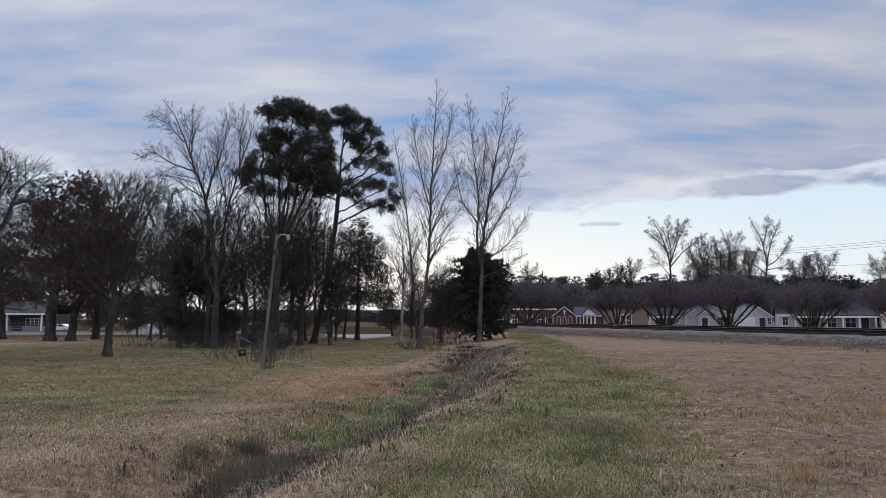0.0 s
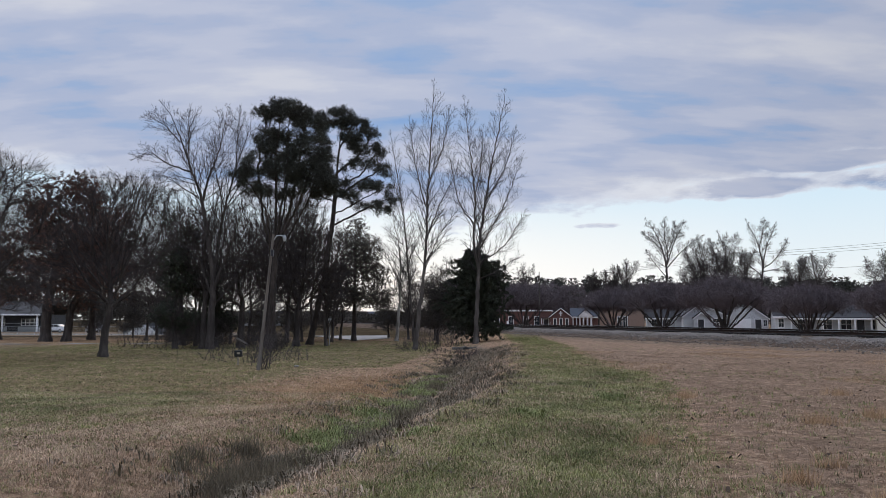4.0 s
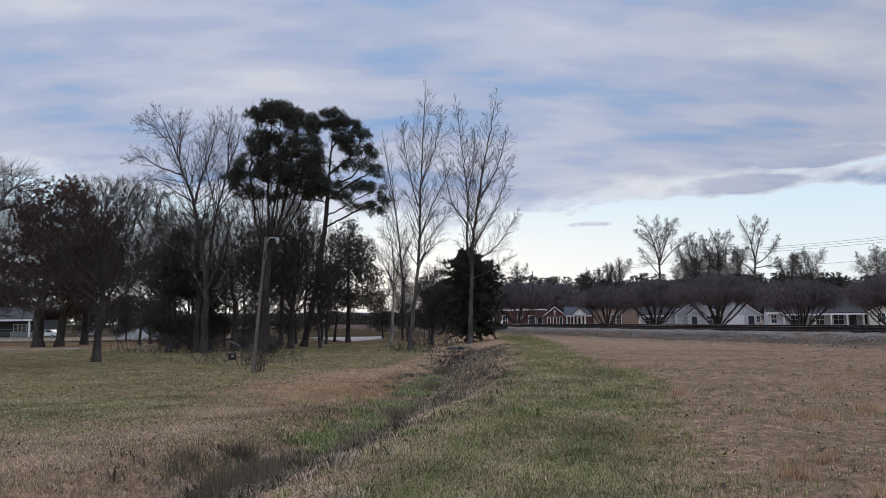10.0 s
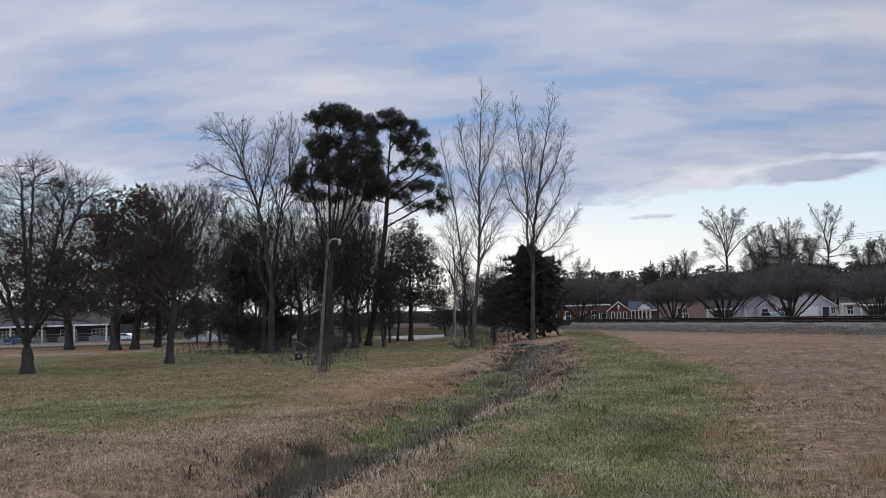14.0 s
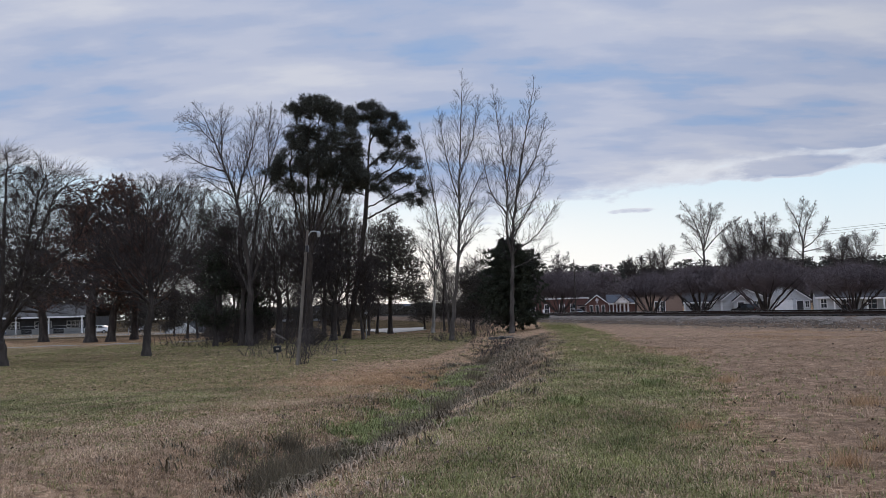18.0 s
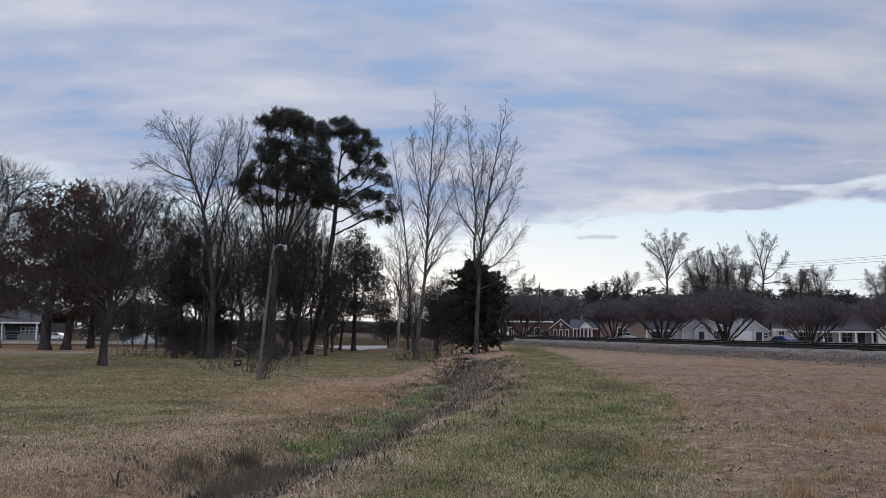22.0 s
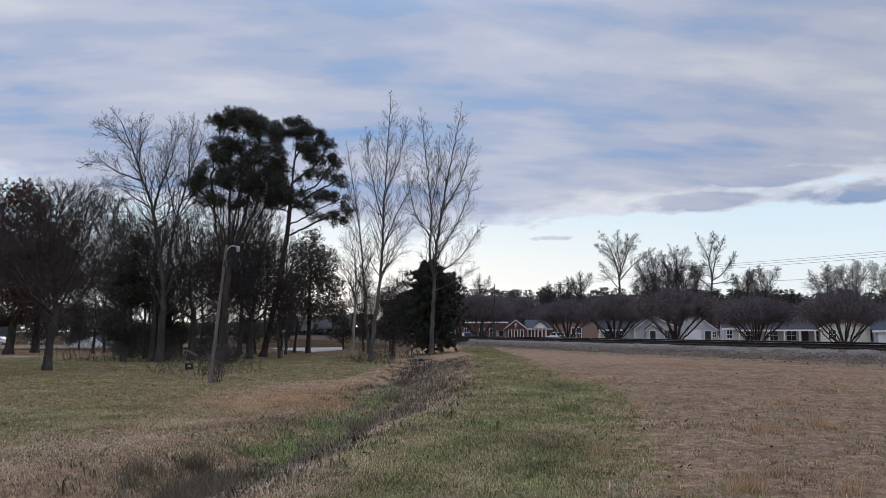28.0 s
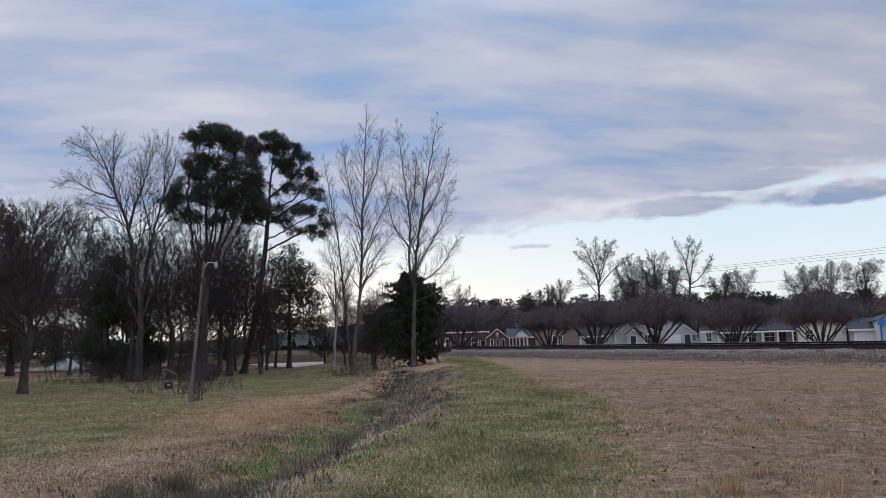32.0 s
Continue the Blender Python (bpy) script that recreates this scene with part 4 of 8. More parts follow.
def cone_tree(name, x, y, height, width, seed, leaf, label, base=0.08, dens=1.0, r=0.2, ragged=0.25, size=0.22, power=0.75, bark=None):
    """A dense conifer: stem, short limbs from the ground up and small sprays."""
    rng = random.Random(seed)
    nr = np.random.default_rng(seed)
    z = land1(x, y)
    tree = empty(name, Matrix.Translation((x, y, z)), label, "tree")
    spec = [L(8, 0, 0, 1, 1, up=0.04, wander=0.02, taper=0.15), L(4, 5, 60, 1, 1, up=0.04, wander=0.1, frm=0.2, rmin=0.012), L(3, 3, 45, 0.45, 0.5, up=0.02, wander=0.15, rmin=0.008), L(2, 0, 45, 0.5, 0.6, wander=0.2, rmin=0.006)]
    segs = []
    limb(segs, Vector((0, 0, 0)), Vector((0, 0, 1)), height, r, 0, spec, rng)
    stem = list(segs)
    segs[:] = flare(segs, r, 0.4)
    n = int(90 * dens)
    for k in range(n):
        m = base + (0.97 - base) * (k + rng.random()) / n
        i = min(len(stem) - 1, int(m * len(stem)))
        p = Vector(stem[i][1:4]).lerp(Vector(stem[i][4:7]), m * len(stem) - i)
        a = rng.random() * 6.283
        q = (m - base) / (1 - base)
        ln = 0.5 * width * (math.sin(math.pi * (0.28 + 0.72 * q)) ** power) * rng.uniform(1 - ragged, 1 + ragged)
        limb(segs, p, Vector((math.cos(a), math.sin(a), 0.25 + 0.5 * q)).normalized(), max(0.25, ln), 0.03, 1, spec, rng)
    arr = tree_parts(tree, segs, bark or BARK, TWIG)
    c = tips(arr, 2, nr, 1.0)
    leafy(tree, c, int(9 * dens), size * 1.2, leaf, nr, 1.0, 0.4, 0.2)
    return tree


def plant_trees():
    # tall poplars beside the ditch
    limbed_tree("poplar_tree", -1.34, 61.4, [
        ([(0, 0, 0), (0.8, 0, 7.4), (1.0, 0, 12.6), (1.5, 0, 21.4)], 0.19, 0.02, 34, 2.7, 0.30),
        ([(0.95, 0, 9.2), (2.2, 0.4, 12.3), (3.5, 0.5, 14.9)], 0.075, 0.015, 15, 1.7, 0.25),
        ([(0.98, 0, 11.2), (0.1, -0.3, 14.5), (-0.5, -0.4, 18.6)], 0.07, 0.013, 18, 1.7, 0.3),
        ([(1.05, 0, 13.4), (2.2, -0.3, 16.6), (2.8, -0.4, 19.6)], 0.065, 0.013, 16, 1.5, 0.25),
        ([(0.75, 0, 6.8), (2.2, -0.5, 9.6), (3.6, -0.6, 11.6)], 0.055, 0.012, 12, 1.5, 0.2)],
        WHIP, 11, BARK_PALE, TWIG_PALE, "tall bare poplar with a slim pale trunk beside the ditch", "poplars")
    limbed_tree("poplar_tree", -1.9, 82.0, [
        ([(0, 0, 0), (-0.5, 0, 5.8), (-1.2, 0, 13.6), (-2.6, 0, 22.4)], 0.16, 0.02, 36, 2.4, 0.25),
        ([(-0.7, 0, 8.5), (0.6, 0.3, 11.6), (1.6, 0.3, 13.4)], 0.055, 0.013, 11, 1.5, 0.2),
        ([(-1.3, 0, 14.6), (-2.6, 0.2, 18.4), (-3.5, 0.2, 20.6)], 0.055, 0.013, 12, 1.2, 0.2)],
        WHIP, 12, BARK_PALE, TWIG_PALE, "slim bare poplar leaning a little to one side", "poplars")
    limbed_tree("sycamore_tree", -3.84, 83.5, [
        ([(0, 0, 0), (0.3, 0, 4.8), (0.3, 0, 9.6), (-0.5, 0, 13.6)], 0.21, 0.02, 24, 2.8, 0.35),
        ([(0.3, 0, 5.6), (1.5, 0.3, 8.6), (2.0, 0.3, 11.2)], 0.07, 0.014, 12, 1.6, 0.2),
        ([(0.3, 0, 6.6), (-1.0, 0.3, 9.0), (-1.8, 0.3, 10.8)], 0.06, 0.014, 11, 1.5, 0.2)],
        SPREAD, 16, BARK_WHITE, TWIG_PALE, "slim bare sycamore with peeling white bark", "poplars")
    limbed_tree("poplar_tree", 3.8, 66.0, [
        ([(0, 0, 0), (0.3, 0, 6.1), (0.45, 0, 9.1), (1.6, 0.3, 16.1), (2.8, 0.4, 22.0)], 0.22, 0.02, 38, 2.4, 0.28),
        ([(0.3, 0, 6.4), (-0.1, -0.3, 9.3), (0.0, -0.4, 13.1), (-0.9, -0.5, 21.2)], 0.13, 0.016, 34, 2.2, 0.25),
        ([(-0.05, -0.35, 10.4), (-1.4, 0.1, 12.6), (-2.3, 0.2, 17.0)], 0.07, 0.013, 15, 1.6, 0.2),
        ([(0.45, 0, 8.4), (2.4, -0.4, 11.8), (4.0, -0.5, 15.8)], 0.08, 0.013, 17, 1.7, 0.2),
        ([(0.4, 0, 7.0), (2.6, 0.3, 8.6), (4.4, 0.4, 11.4)], 0.07, 0.013, 16, 1.8, 0.2),
        ([(0.3, 0, 5.6), (2.0, 0.4, 6.4), (3.9, 0.6, 7.6)], 0.05, 0.012, 12, 1.5, 0.2),
        ([(0.0, -0.4, 12.6), (0.6, 0.4, 16.0), (0.8, 0.6, 19.2)], 0.07, 0.013, 17, 1.5, 0.2),
        ([(1.0, 0.15, 12.6), (2.7, 0.2, 15.6), (3.7, 0.2, 19.0)], 0.07, 0.013, 17, 1.6, 0.2)],
        WHIP, 13, BARK_PALE, TWIG_PALE, "tall bare twin-stemmed poplar beside a dark cedar", "poplars")
    cone_tree("cedar_tree", 4.2, 69.5, 8.6, 5.6, 31, CEDAR_LEAF, "dense dark green cedar with foliage to the ground", 0.02, 2.6, 0.2, 0.35, 0.12, 0.85)
    crown_tree("cedar_tree", 0.6, 74.0, [(0, 0, 0), (0, 0, 2.0), (0.3, 0, 6.5)], [(0.3, 0, 7.2, 0.8, 0.8, 1.4), (-0.3, 0, 5.2, 1.5, 1.4, 1.3), (0.8, 0, 4.2, 1.6, 1.5, 1.3), (-0.4, 0, 2.6, 1.9, 1.6, 1.2)], 0.14, 32, BARK, TWIG,
               "thin dull cedar tangled with bare branches", count=3200, step=0.22, kill=0.26, up=0.05, leaf=DULL_LEAF, per=7, size=0.14, width=0.45, twigs=2, lumps=(60, 0.75, 0.55))
    # bare shade trees
    crown_tree("shade_tree", -26.39, 42, [(0, 0, 0), (-0.04, 0, 1.93)],
               [(-0.01, 0.6, 10.82, 2.84, 2.56, 1.89), (3.08, -0.2, 9.36, 2.37, 2.13, 2.21), (-3.43, 0.4, 9.63, 2.52, 2.27, 2.52), (0.07, -0.4, 6.83, 4.1, 3.69, 2.52), (4.12, -0.3, 7.33, 1.42, 1.28, 1.74), (-4.0, 0.1, 5.33, 2.21, 1.99, 1.89), (2.9, 0.0, 4.2, 2.4, 2.1, 1.6), (-0.55, 0.5, 3.7, 2.2, 1.9, 1.3), (4.3, 0.2, 3.5, 1.6, 1.4, 0.8), (2.4, 0.5, 4.8, 3.2, 2.4, 1.0)],
               0.31, 41, BARK, TWIG, "round-headed bare shade tree with a short dark trunk", count=5400, step=0.24, kill=0.34, up=0.18, feather=1.6, twigs=3, hold=0.9,
               ways=[[(-0.04, 0, 1.3 + 0.1 * k), (dx * 0.2, dy * 0.4, 3.2), (dx * 0.6, dy * 0.8, 1.6 + (top - 1.6) * 0.62), (dx * 0.9, dy, top - 0.8)] for k, (dx, dy, top) in enumerate(((-4.6, 0.4, 8.8), (-3.0, -0.8, 11.2), (-1.2, 0.7, 12.2), (0.6, -0.6, 12.6), (2.2, 0.6, 11.8), (3.8, -0.5, 10.6), (4.8, 0.4, 8.2)))])
    crown_tree("shade_tree", -20.62, 48, [(0, 0, 0), (0.02, 0, 1.6), (0.29, 0, 3.02)],
               [(0.35, -0.6, 8.82, 2.16, 1.95, 2.52), (2.69, 0.5, 9.53, 1.98, 1.79, 2.16), (-1.59, -0.3, 7.37, 2.16, 1.95, 2.16), (1.34, 0.1, 6.26, 2.52, 2.27, 2.16), (-0.4, 0.5, 4.47, 2.16, 1.95, 1.26), (3.14, 0.3, 6.6, 1.44, 1.3, 2.16), (-2.98, 0.1, 5.93, 1.44, 1.3, 1.62)],
               0.25, 42, BARK, TWIG, "gnarled bare tree with a stubby hollow trunk", count=6720, lumps=(120, 0.95, 0.8), step=0.22, kill=0.28, up=0.04)
    limbed_tree("shade_tree", -17.77, 61, [
        ([(0, 0, 0), (0.1, 0, 5.6), (-0.5, 0, 9.4), (-1.1, 0.2, 12.3), (-2.0, 0.3, 14.7), (-3.2, 0.4, 17.8), (-4.1, 0.5, 19.6)], 0.34, 0.02, 26, 3.0, 0.42),
        ([(-2.0, 0.3, 14.5), (-3.7, 0.1, 15.0), (-5.2, -0.3, 15.9), (-6.3, -0.3, 15.5)], 0.08, 0.014, 13, 1.5, 0.25),
        ([(-1.0, 0.2, 12.0), (-0.5, -0.2, 13.6), (0.5, -0.5, 16.3), (1.0, -0.6, 19.2)], 0.12, 0.015, 22, 2.3, 0.15),
        ([(0.1, 0, 5.2), (0.6, 0.4, 10.5), (1.5, 0.6, 14.5), (2.7, 0.6, 18.6)], 0.19, 0.015, 28, 2.6, 0.3),
        ([(-2.3, 0.3, 15.6), (-2.4, 0.6, 17.6), (-2.5, 0.8, 19.4)], 0.07, 0.013, 14, 1.7, 0.2),
        ([(-3.0, 0.4, 17.0), (-4.6, 0.2, 18.6), (-5.6, 0.0, 19.0)], 0.05, 0.013, 12, 1.4, 0.2),
        ([(0.1, 0, 4.6), (1.8, -0.5, 9.0), (3.0, -0.6, 12.6)], 0.15, 0.014, 22, 2.4, 0.25),
        ([(0.1, 0, 4.2), (-1.6, 0.5, 8.4), (-2.6, 0.6, 11.8)], 0.13, 0.014, 22, 2.3, 0.25),
        ([(0.8, 0.4, 11.4), (-0.2, 0.9, 14.6), (-0.6, 1.1, 17.4)], 0.08, 0.014, 16, 2.0, 0.2),
        ([(1.6, 0.6, 14.8), (1.7, 0.2, 17.0), (1.9, 0.0, 19.6)], 0.06, 0.013, 13, 1.5, 0.2),
        ([(0.05, 0, 3.4), (2.4, 0.8, 6.4), (4.2, 1.0, 8.0)], 0.10, 0.014, 18, 2.0, 0.25)],
        SPREAD, 43, BARK, TWIG, "tall bare tree with two spreading leaders")
    limbed_tree("shade_tree", -18.9, 62.5, [
        ([(0, 0, 0), (0.2, 0, 4.0), (0.1, 0, 8.0), (0.6, 0.2, 12.5)], 0.26, 0.02, 24, 2.6, 0.35),
        ([(0.2, 0, 4.0), (1.4, 0.2, 8.0), (1.7, 0.3, 11.6)], 0.12, 0.015, 18, 2.0, 0.2),
        ([(0.15, 0, 5.0), (-1.3, -0.3, 8.4), (-1.8, -0.4, 11.2)], 0.11, 0.015, 18, 2.0, 0.2)],
        SPREAD, 44, BARK, TWIG, "dark bare tree with a low forked trunk")
    crown_tree("shade_tree", -23.56, 72, [(0, 0, 0), (-0.38, 0, 4.55)],
               [(-3.3, 1.0, 12.19, 2.98, 2.68, 3.52), (-0.53, -0.7, 10.52, 3.25, 2.92, 3.25), (-4.82, 0.7, 8.38, 2.98, 2.68, 3.25), (-1.5, 0.6, 6.18, 4.33, 3.89, 2.43)],
               0.3, 48, BARK, TWIG, "dark bare tree with low spreading limbs", count=5120, up=0.04)
    crown_tree("shade_tree", -16.08, 64, [(0, 0, 0), (0.08, 0, 3.7)],
               [(-0.98, -0.0, 9.5, 2.4, 2.16, 2.89), (0.98, -0.7, 7.54, 2.4, 2.16, 2.89), (-1.88, -0.2, 6.12, 2.89, 2.6, 2.4), (1.03, -0.8, 4.17, 2.4, 2.16, 1.44)],
               0.3, 49, BARK, TWIG, "dark bare tree with low spreading limbs", count=4800, up=0.04)
    crown_tree("shade_tree", -12.13, 68, [(0, 0, 0), (0.13, 0, 3.28)],
               [(0.67, 0.1, 11.48, 2.3, 2.07, 2.81), (-0.32, 0.5, 7.87, 3.07, 2.76, 3.07), (1.73, -0.5, 7.34, 2.81, 2.53, 3.07), (-0.29, 0.7, 4.29, 3.07, 2.76, 1.53)],
               0.3, 50, BARK, TWIG, "dark bare tree with low spreading limbs", count=5120, up=0.04)
    crown_tree("shade_tree", -17.8, 84, [(0, 0, 0), (-0.06, 0, 4.87)],
               [(-0.17, -0.1, 13.76, 3.79, 3.41, 4.42), (-2.02, 0.9, 9.31, 3.79, 3.41, 3.79), (1.79, -0.6, 8.64, 3.79, 3.41, 3.79)],
               0.3, 47, BARK, TWIG, "bare tree standing behind the pines", count=4160, step=0.35, kill=0.4, tip=0.011)
    crown_tree("shade_tree", -52.42, 92, [(0, 0, 0), (-0.24, 0, 4.93)],
               [(-0.82, -0.0, 16.78, 4.84, 4.35, 4.15), (-4.82, 0.6, 13.3, 4.84, 4.35, 4.84), (2.86, 0.7, 12.54, 4.15, 3.73, 4.84), (-1.1, -0.2, 8.39, 6.91, 6.22, 3.46)],
               0.4, 45, BARK, TWIG, "bare tree standing behind the lawn", count=5120, step=0.35, kill=0.42, tip=0.011)
    crown_tree("shade_tree", -40.21, 90, [(0, 0, 0), (0.14, 0, 5.49)],
               [(-0.62, 1.0, 17.11, 4.06, 3.65, 3.04), (3.85, -0.1, 16.38, 4.06, 3.65, 3.38), (0.62, 0.8, 10.91, 5.41, 4.87, 4.06), (-4.75, 0.0, 9.6, 3.38, 3.04, 3.38)],
               0.4, 46, BARK, TWIG, "bare tree standing behind the lawn", count=5120, step=0.35, kill=0.42, tip=0.011)
    # oaks that keep their dry leaves
    crown_tree("oak_tree", -42.02, 83, [(0, 0, 0), (0.04, 0, 3.45), (0.89, 0, 8.43)],
               [(2.12, -0.5, 16.96, 2.99, 2.69, 1.62), (-0.3, -0.3, 14.43, 2.81, 2.53, 2.49), (4.42, -0.4, 14.39, 2.81, 2.53, 2.49), (2.33, -0.1, 11.56, 4.37, 3.93, 2.49), (-2.32, -0.4, 10.34, 2.81, 2.53, 2.81), (-0.02, 0.3, 7.4, 4.9, 4.4, 2.6), (4.95, -0.1, 7.8, 3.9, 3.4, 2.6), (-2.6, 0.2, 5.0, 2.6, 2.2, 1.3)],
               0.56, 51, BARK, TWIG, "broad oak with dry reddish brown leaves", count=6200, step=0.33, kill=0.38, leaf=BROWN_LEAF, per=13, size=0.19, twigs=2, reach=2.2, lumps=(190, 1.15, 0.8))
    crown_tree("oak_tree", -40.22, 84, [(0, 0, 0), (0.37, 0, 3.31), (1.41, 0, 5.81)],
               [(4.79, -0.1, 12.13, 2.65, 2.39, 3.16), (2.68, -0.3, 8.96, 3.16, 2.84, 3.16), (5.57, 1.0, 7.67, 3.16, 2.84, 3.16), (0.93, -0.3, 5.19, 3.16, 2.84, 1.58)],
               0.45, 54, BARK, TWIG, "dark oak with drooping leafy limbs", count=4160, lumps=(75, 1.4, 0.9), step=0.35, kill=0.4, leaf=BROWN_LEAF, per=9, size=0.18, twigs=2, reach=2.2)
    crown_tree("oak_tree", -51.3, 90, [(0, 0, 0), (-0.15, 0, 3.08)],
               [(-0.45, -0.3, 9.16, 3.72, 3.35, 3.38), (-3.91, -0.5, 10.55, 4.06, 3.65, 4.06), (1.75, -0.0, 5.75, 3.38, 3.04, 2.03), (-4.33, 1.0, 5.8, 4.73, 4.26, 2.03)],
               0.5, 53, BARK, TWIG, "dark oak with drooping leafy limbs", count=3840, lumps=(75, 1.4, 0.9), step=0.4, kill=0.45, leaf=DULL_LEAF, per=9, size=0.19, twigs=2, reach=2.2)
    # pines
    pine = dict(step=0.24, kill=0.28, up=0.16, leaf=NEEDLE, per=8, size=0.23, width=0.15, twigs=0, spread=0.09, rise=0.3, tip=0.010, group="pines")
    crown_tree("pine_tree", -12.6, 60, [(0, 0, 0), (0, 0, 5.0), (0.2, 0, 9.0), (0.9, 0, 14.0), (1.0, 0, 18.8)],
               clumps_in([(0.6, 0, 19.2, 2.0, 1.6, 0.8), (-1.0, 0, 18.9, 0.8, 0.8, 1.2), (2.5, 0, 18.4, 1.3, 1.2, 1.0), (-0.8, 0, 16.8, 1.0, 1.0, 1.1), (0.9, 0.2, 17.0, 1.6, 1.3, 1.0), (3.2, 0, 16.5, 1.3, 1.1, 1.2), (0.4, 0, 15.6, 2.0, 1.4, 0.7), (3.7, 0, 14.8, 1.4, 1.2, 1.0), (-1.6, 0, 14.6, 1.9, 1.5, 0.9), (-2.8, 0, 13.9, 0.9, 0.8, 0.7), (0.6, 0, 14.2, 2.2, 1.7, 0.9), (2.4, 0, 13.2, 1.6, 1.3, 0.8), (-2.2, 0, 12.9, 1.3, 1.1, 0.6), (4.1, 0, 13.2, 1.0, 0.9, 0.7), (0.3, 0, 12.6, 1.6, 1.3, 0.5)], 330, 0.44, 0.40, 5),
               0.27, 21, BARK_PINE, BARK_PINE, "tall old pine with many upright limbs and dense dark needles", count=13000,
               ways=[[(0.0, 0, 6.6), (-1.1, 0.3, 11.0), (-1.5, 0.3, 14.5), (-0.9, 0.2, 18.0)], [(0.1, 0, 7.6), (0.2, -0.4, 12.0), (0.1, -0.4, 16.0), (0.4, -0.3, 18.4)], [(0.1, 0, 7.2), (1.2, 0.4, 11.5), (1.8, 0.3, 15.0), (2.3, 0.2, 17.9)], [(0.2, 0, 8.2), (2.2, -0.3, 12.0), (3.2, -0.3, 15.0)], [(0.0, 0, 7.0), (-0.6, -0.5, 11.0), (-2.4, -0.4, 13.8)],
                     [(0.1, 0, 8.0), (0.7, 0.5, 11.4), (0.9, 0.7, 15.0)], [(0.0, 0, 6.4), (-0.4, 0.6, 10.4), (-0.6, 0.7, 14.2)], [(0.1, 0, 7.0), (1.8, 0.5, 10.4), (3.0, 0.6, 13.0)]], **pine)
    crown_tree("pine_tree", -11.58, 72, [(0, 0, 0), (0.8, 0, 3.6), (1.5, 0, 7.3), (2.0, 0, 11.4), (2.3, 0, 15.0), (2.9, 0, 22.8)],
               clumps_in([(2.6, 0, 23.0, 1.1, 1.0, 0.7), (2.3, 0, 21.9, 2.0, 1.6, 0.75), (4.0, 0, 21.2, 1.4, 1.2, 0.8), (0.8, 0, 20.9, 0.9, 0.8, 0.8), (5.2, 0, 20.2, 1.4, 1.2, 0.85), (3.6, 0, 19.8, 1.3, 1.1, 0.5), (4.4, 0, 19.0, 1.5, 1.3, 0.55), (0.8, 0, 18.6, 1.1, 1.0, 0.8), (6.0, 0, 18.6, 1.1, 1.0, 0.7), (5.0, 0, 17.4, 1.5, 1.3, 0.55), (6.9, 0, 16.8, 0.8, 0.8, 0.5), (1.1, 0, 16.6, 1.1, 1.0, 0.8), (3.5, 0, 17.0, 0.9, 0.8, 0.5), (4.4, 0, 15.4, 1.9, 1.5, 0.5), (6.8, 0, 15.0, 1.3, 1.1, 0.5), (7.8, 0, 14.0, 0.9, 0.8, 0.5), (3.3, 0, 14.2, 1.3, 1.1, 0.45), (0.8, 0, 14.6, 1.1, 1.0, 0.7), (5.3, 0, 13.4, 1.6, 1.3, 0.4), (7.0, 0, 13.0, 0.9, 0.8, 0.4)], 270, 0.40, 0.34, 6),
               0.30, 24, BARK_PINE, BARK_PINE, "tall leaning pine with open layered branches", count=9000,
               ways=[[(2.0, 0, 11.4), (4.4, 0.3, 12.6), (6.8, 0.3, 13.8), (7.7, 0.3, 14.1)], [(2.2, 0, 14.0), (4.4, -0.4, 15.4), (6.8, -0.5, 16.8)], [(2.35, 0, 15.5), (1.2, 0.2, 17.5), (0.6, 0.2, 20.4)], [(2.4, 0, 16.5), (4.2, 0.3, 18.0), (5.6, 0.3, 20.0)], [(2.2, 0, 13.6), (1.0, 0.2, 14.2), (0.5, 0.3, 14.5)], [(2.6, 0, 19.0), (3.8, -0.2, 21.0)], [(2.3, 0, 15.0), (4.6, 0.5, 16.4), (6.0, 0.6, 18.4)], [(2.1, 0, 12.4), (4.6, -0.6, 13.6), (6.8, -0.7, 14.8)]], **pine)
    # brownish evergreens and cedars
    crown_tree("juniper_tree", -8.61, 84, [(0, 0, 0), (0.05, 0, 3.37), (0.05, 0, 8.41), (0.1, 0, 13.0)],
               [(0.2, -0.1, 12.8, 1.2, 1.1, 1.0), (-0.6, 0.7, 10.9, 2.0, 1.8, 1.7), (1.3, -0.6, 10.2, 1.9, 1.7, 1.7), (0.2, -0.4, 8.2, 2.9, 2.6, 1.8), (-1.6, 0.1, 7.0, 1.6, 1.5, 1.6), (2.5, -0.5, 6.9, 1.6, 1.4, 1.7), (0.3, -1.0, 4.9, 2.9, 2.6, 1.4), (2.9, 0, 4.6, 1.4, 1.3, 1.2)],
               0.26, 34, BARK, TWIG, "broad brownish evergreen with a bare lower trunk", count=5200, step=0.3, kill=0.34, leaf=DULL_LEAF, per=15, size=0.13, width=0.45, twigs=2, reach=2.0, spread=0.16)
    crown_tree("juniper_tree", -14.9, 78, [(0, 0, 0), (0.08, 0, 3.36), (0.31, 0, 9.81)],
               [(1.45, 0.5, 13.96, 1.76, 1.58, 2.05), (-0.59, -0.8, 11.0, 2.34, 2.11, 2.34), (2.36, 0.4, 10.38, 2.05, 1.85, 2.34), (0.04, -0.0, 6.87, 2.93, 2.64, 2.34)],
               0.24, 36, BARK, TWIG, "ragged brownish evergreen behind the pines", count=3840, step=0.32, kill=0.36, leaf=DULL_LEAF, per=9, size=0.13, width=0.45, twigs=2, reach=2.0, spread=0.16)
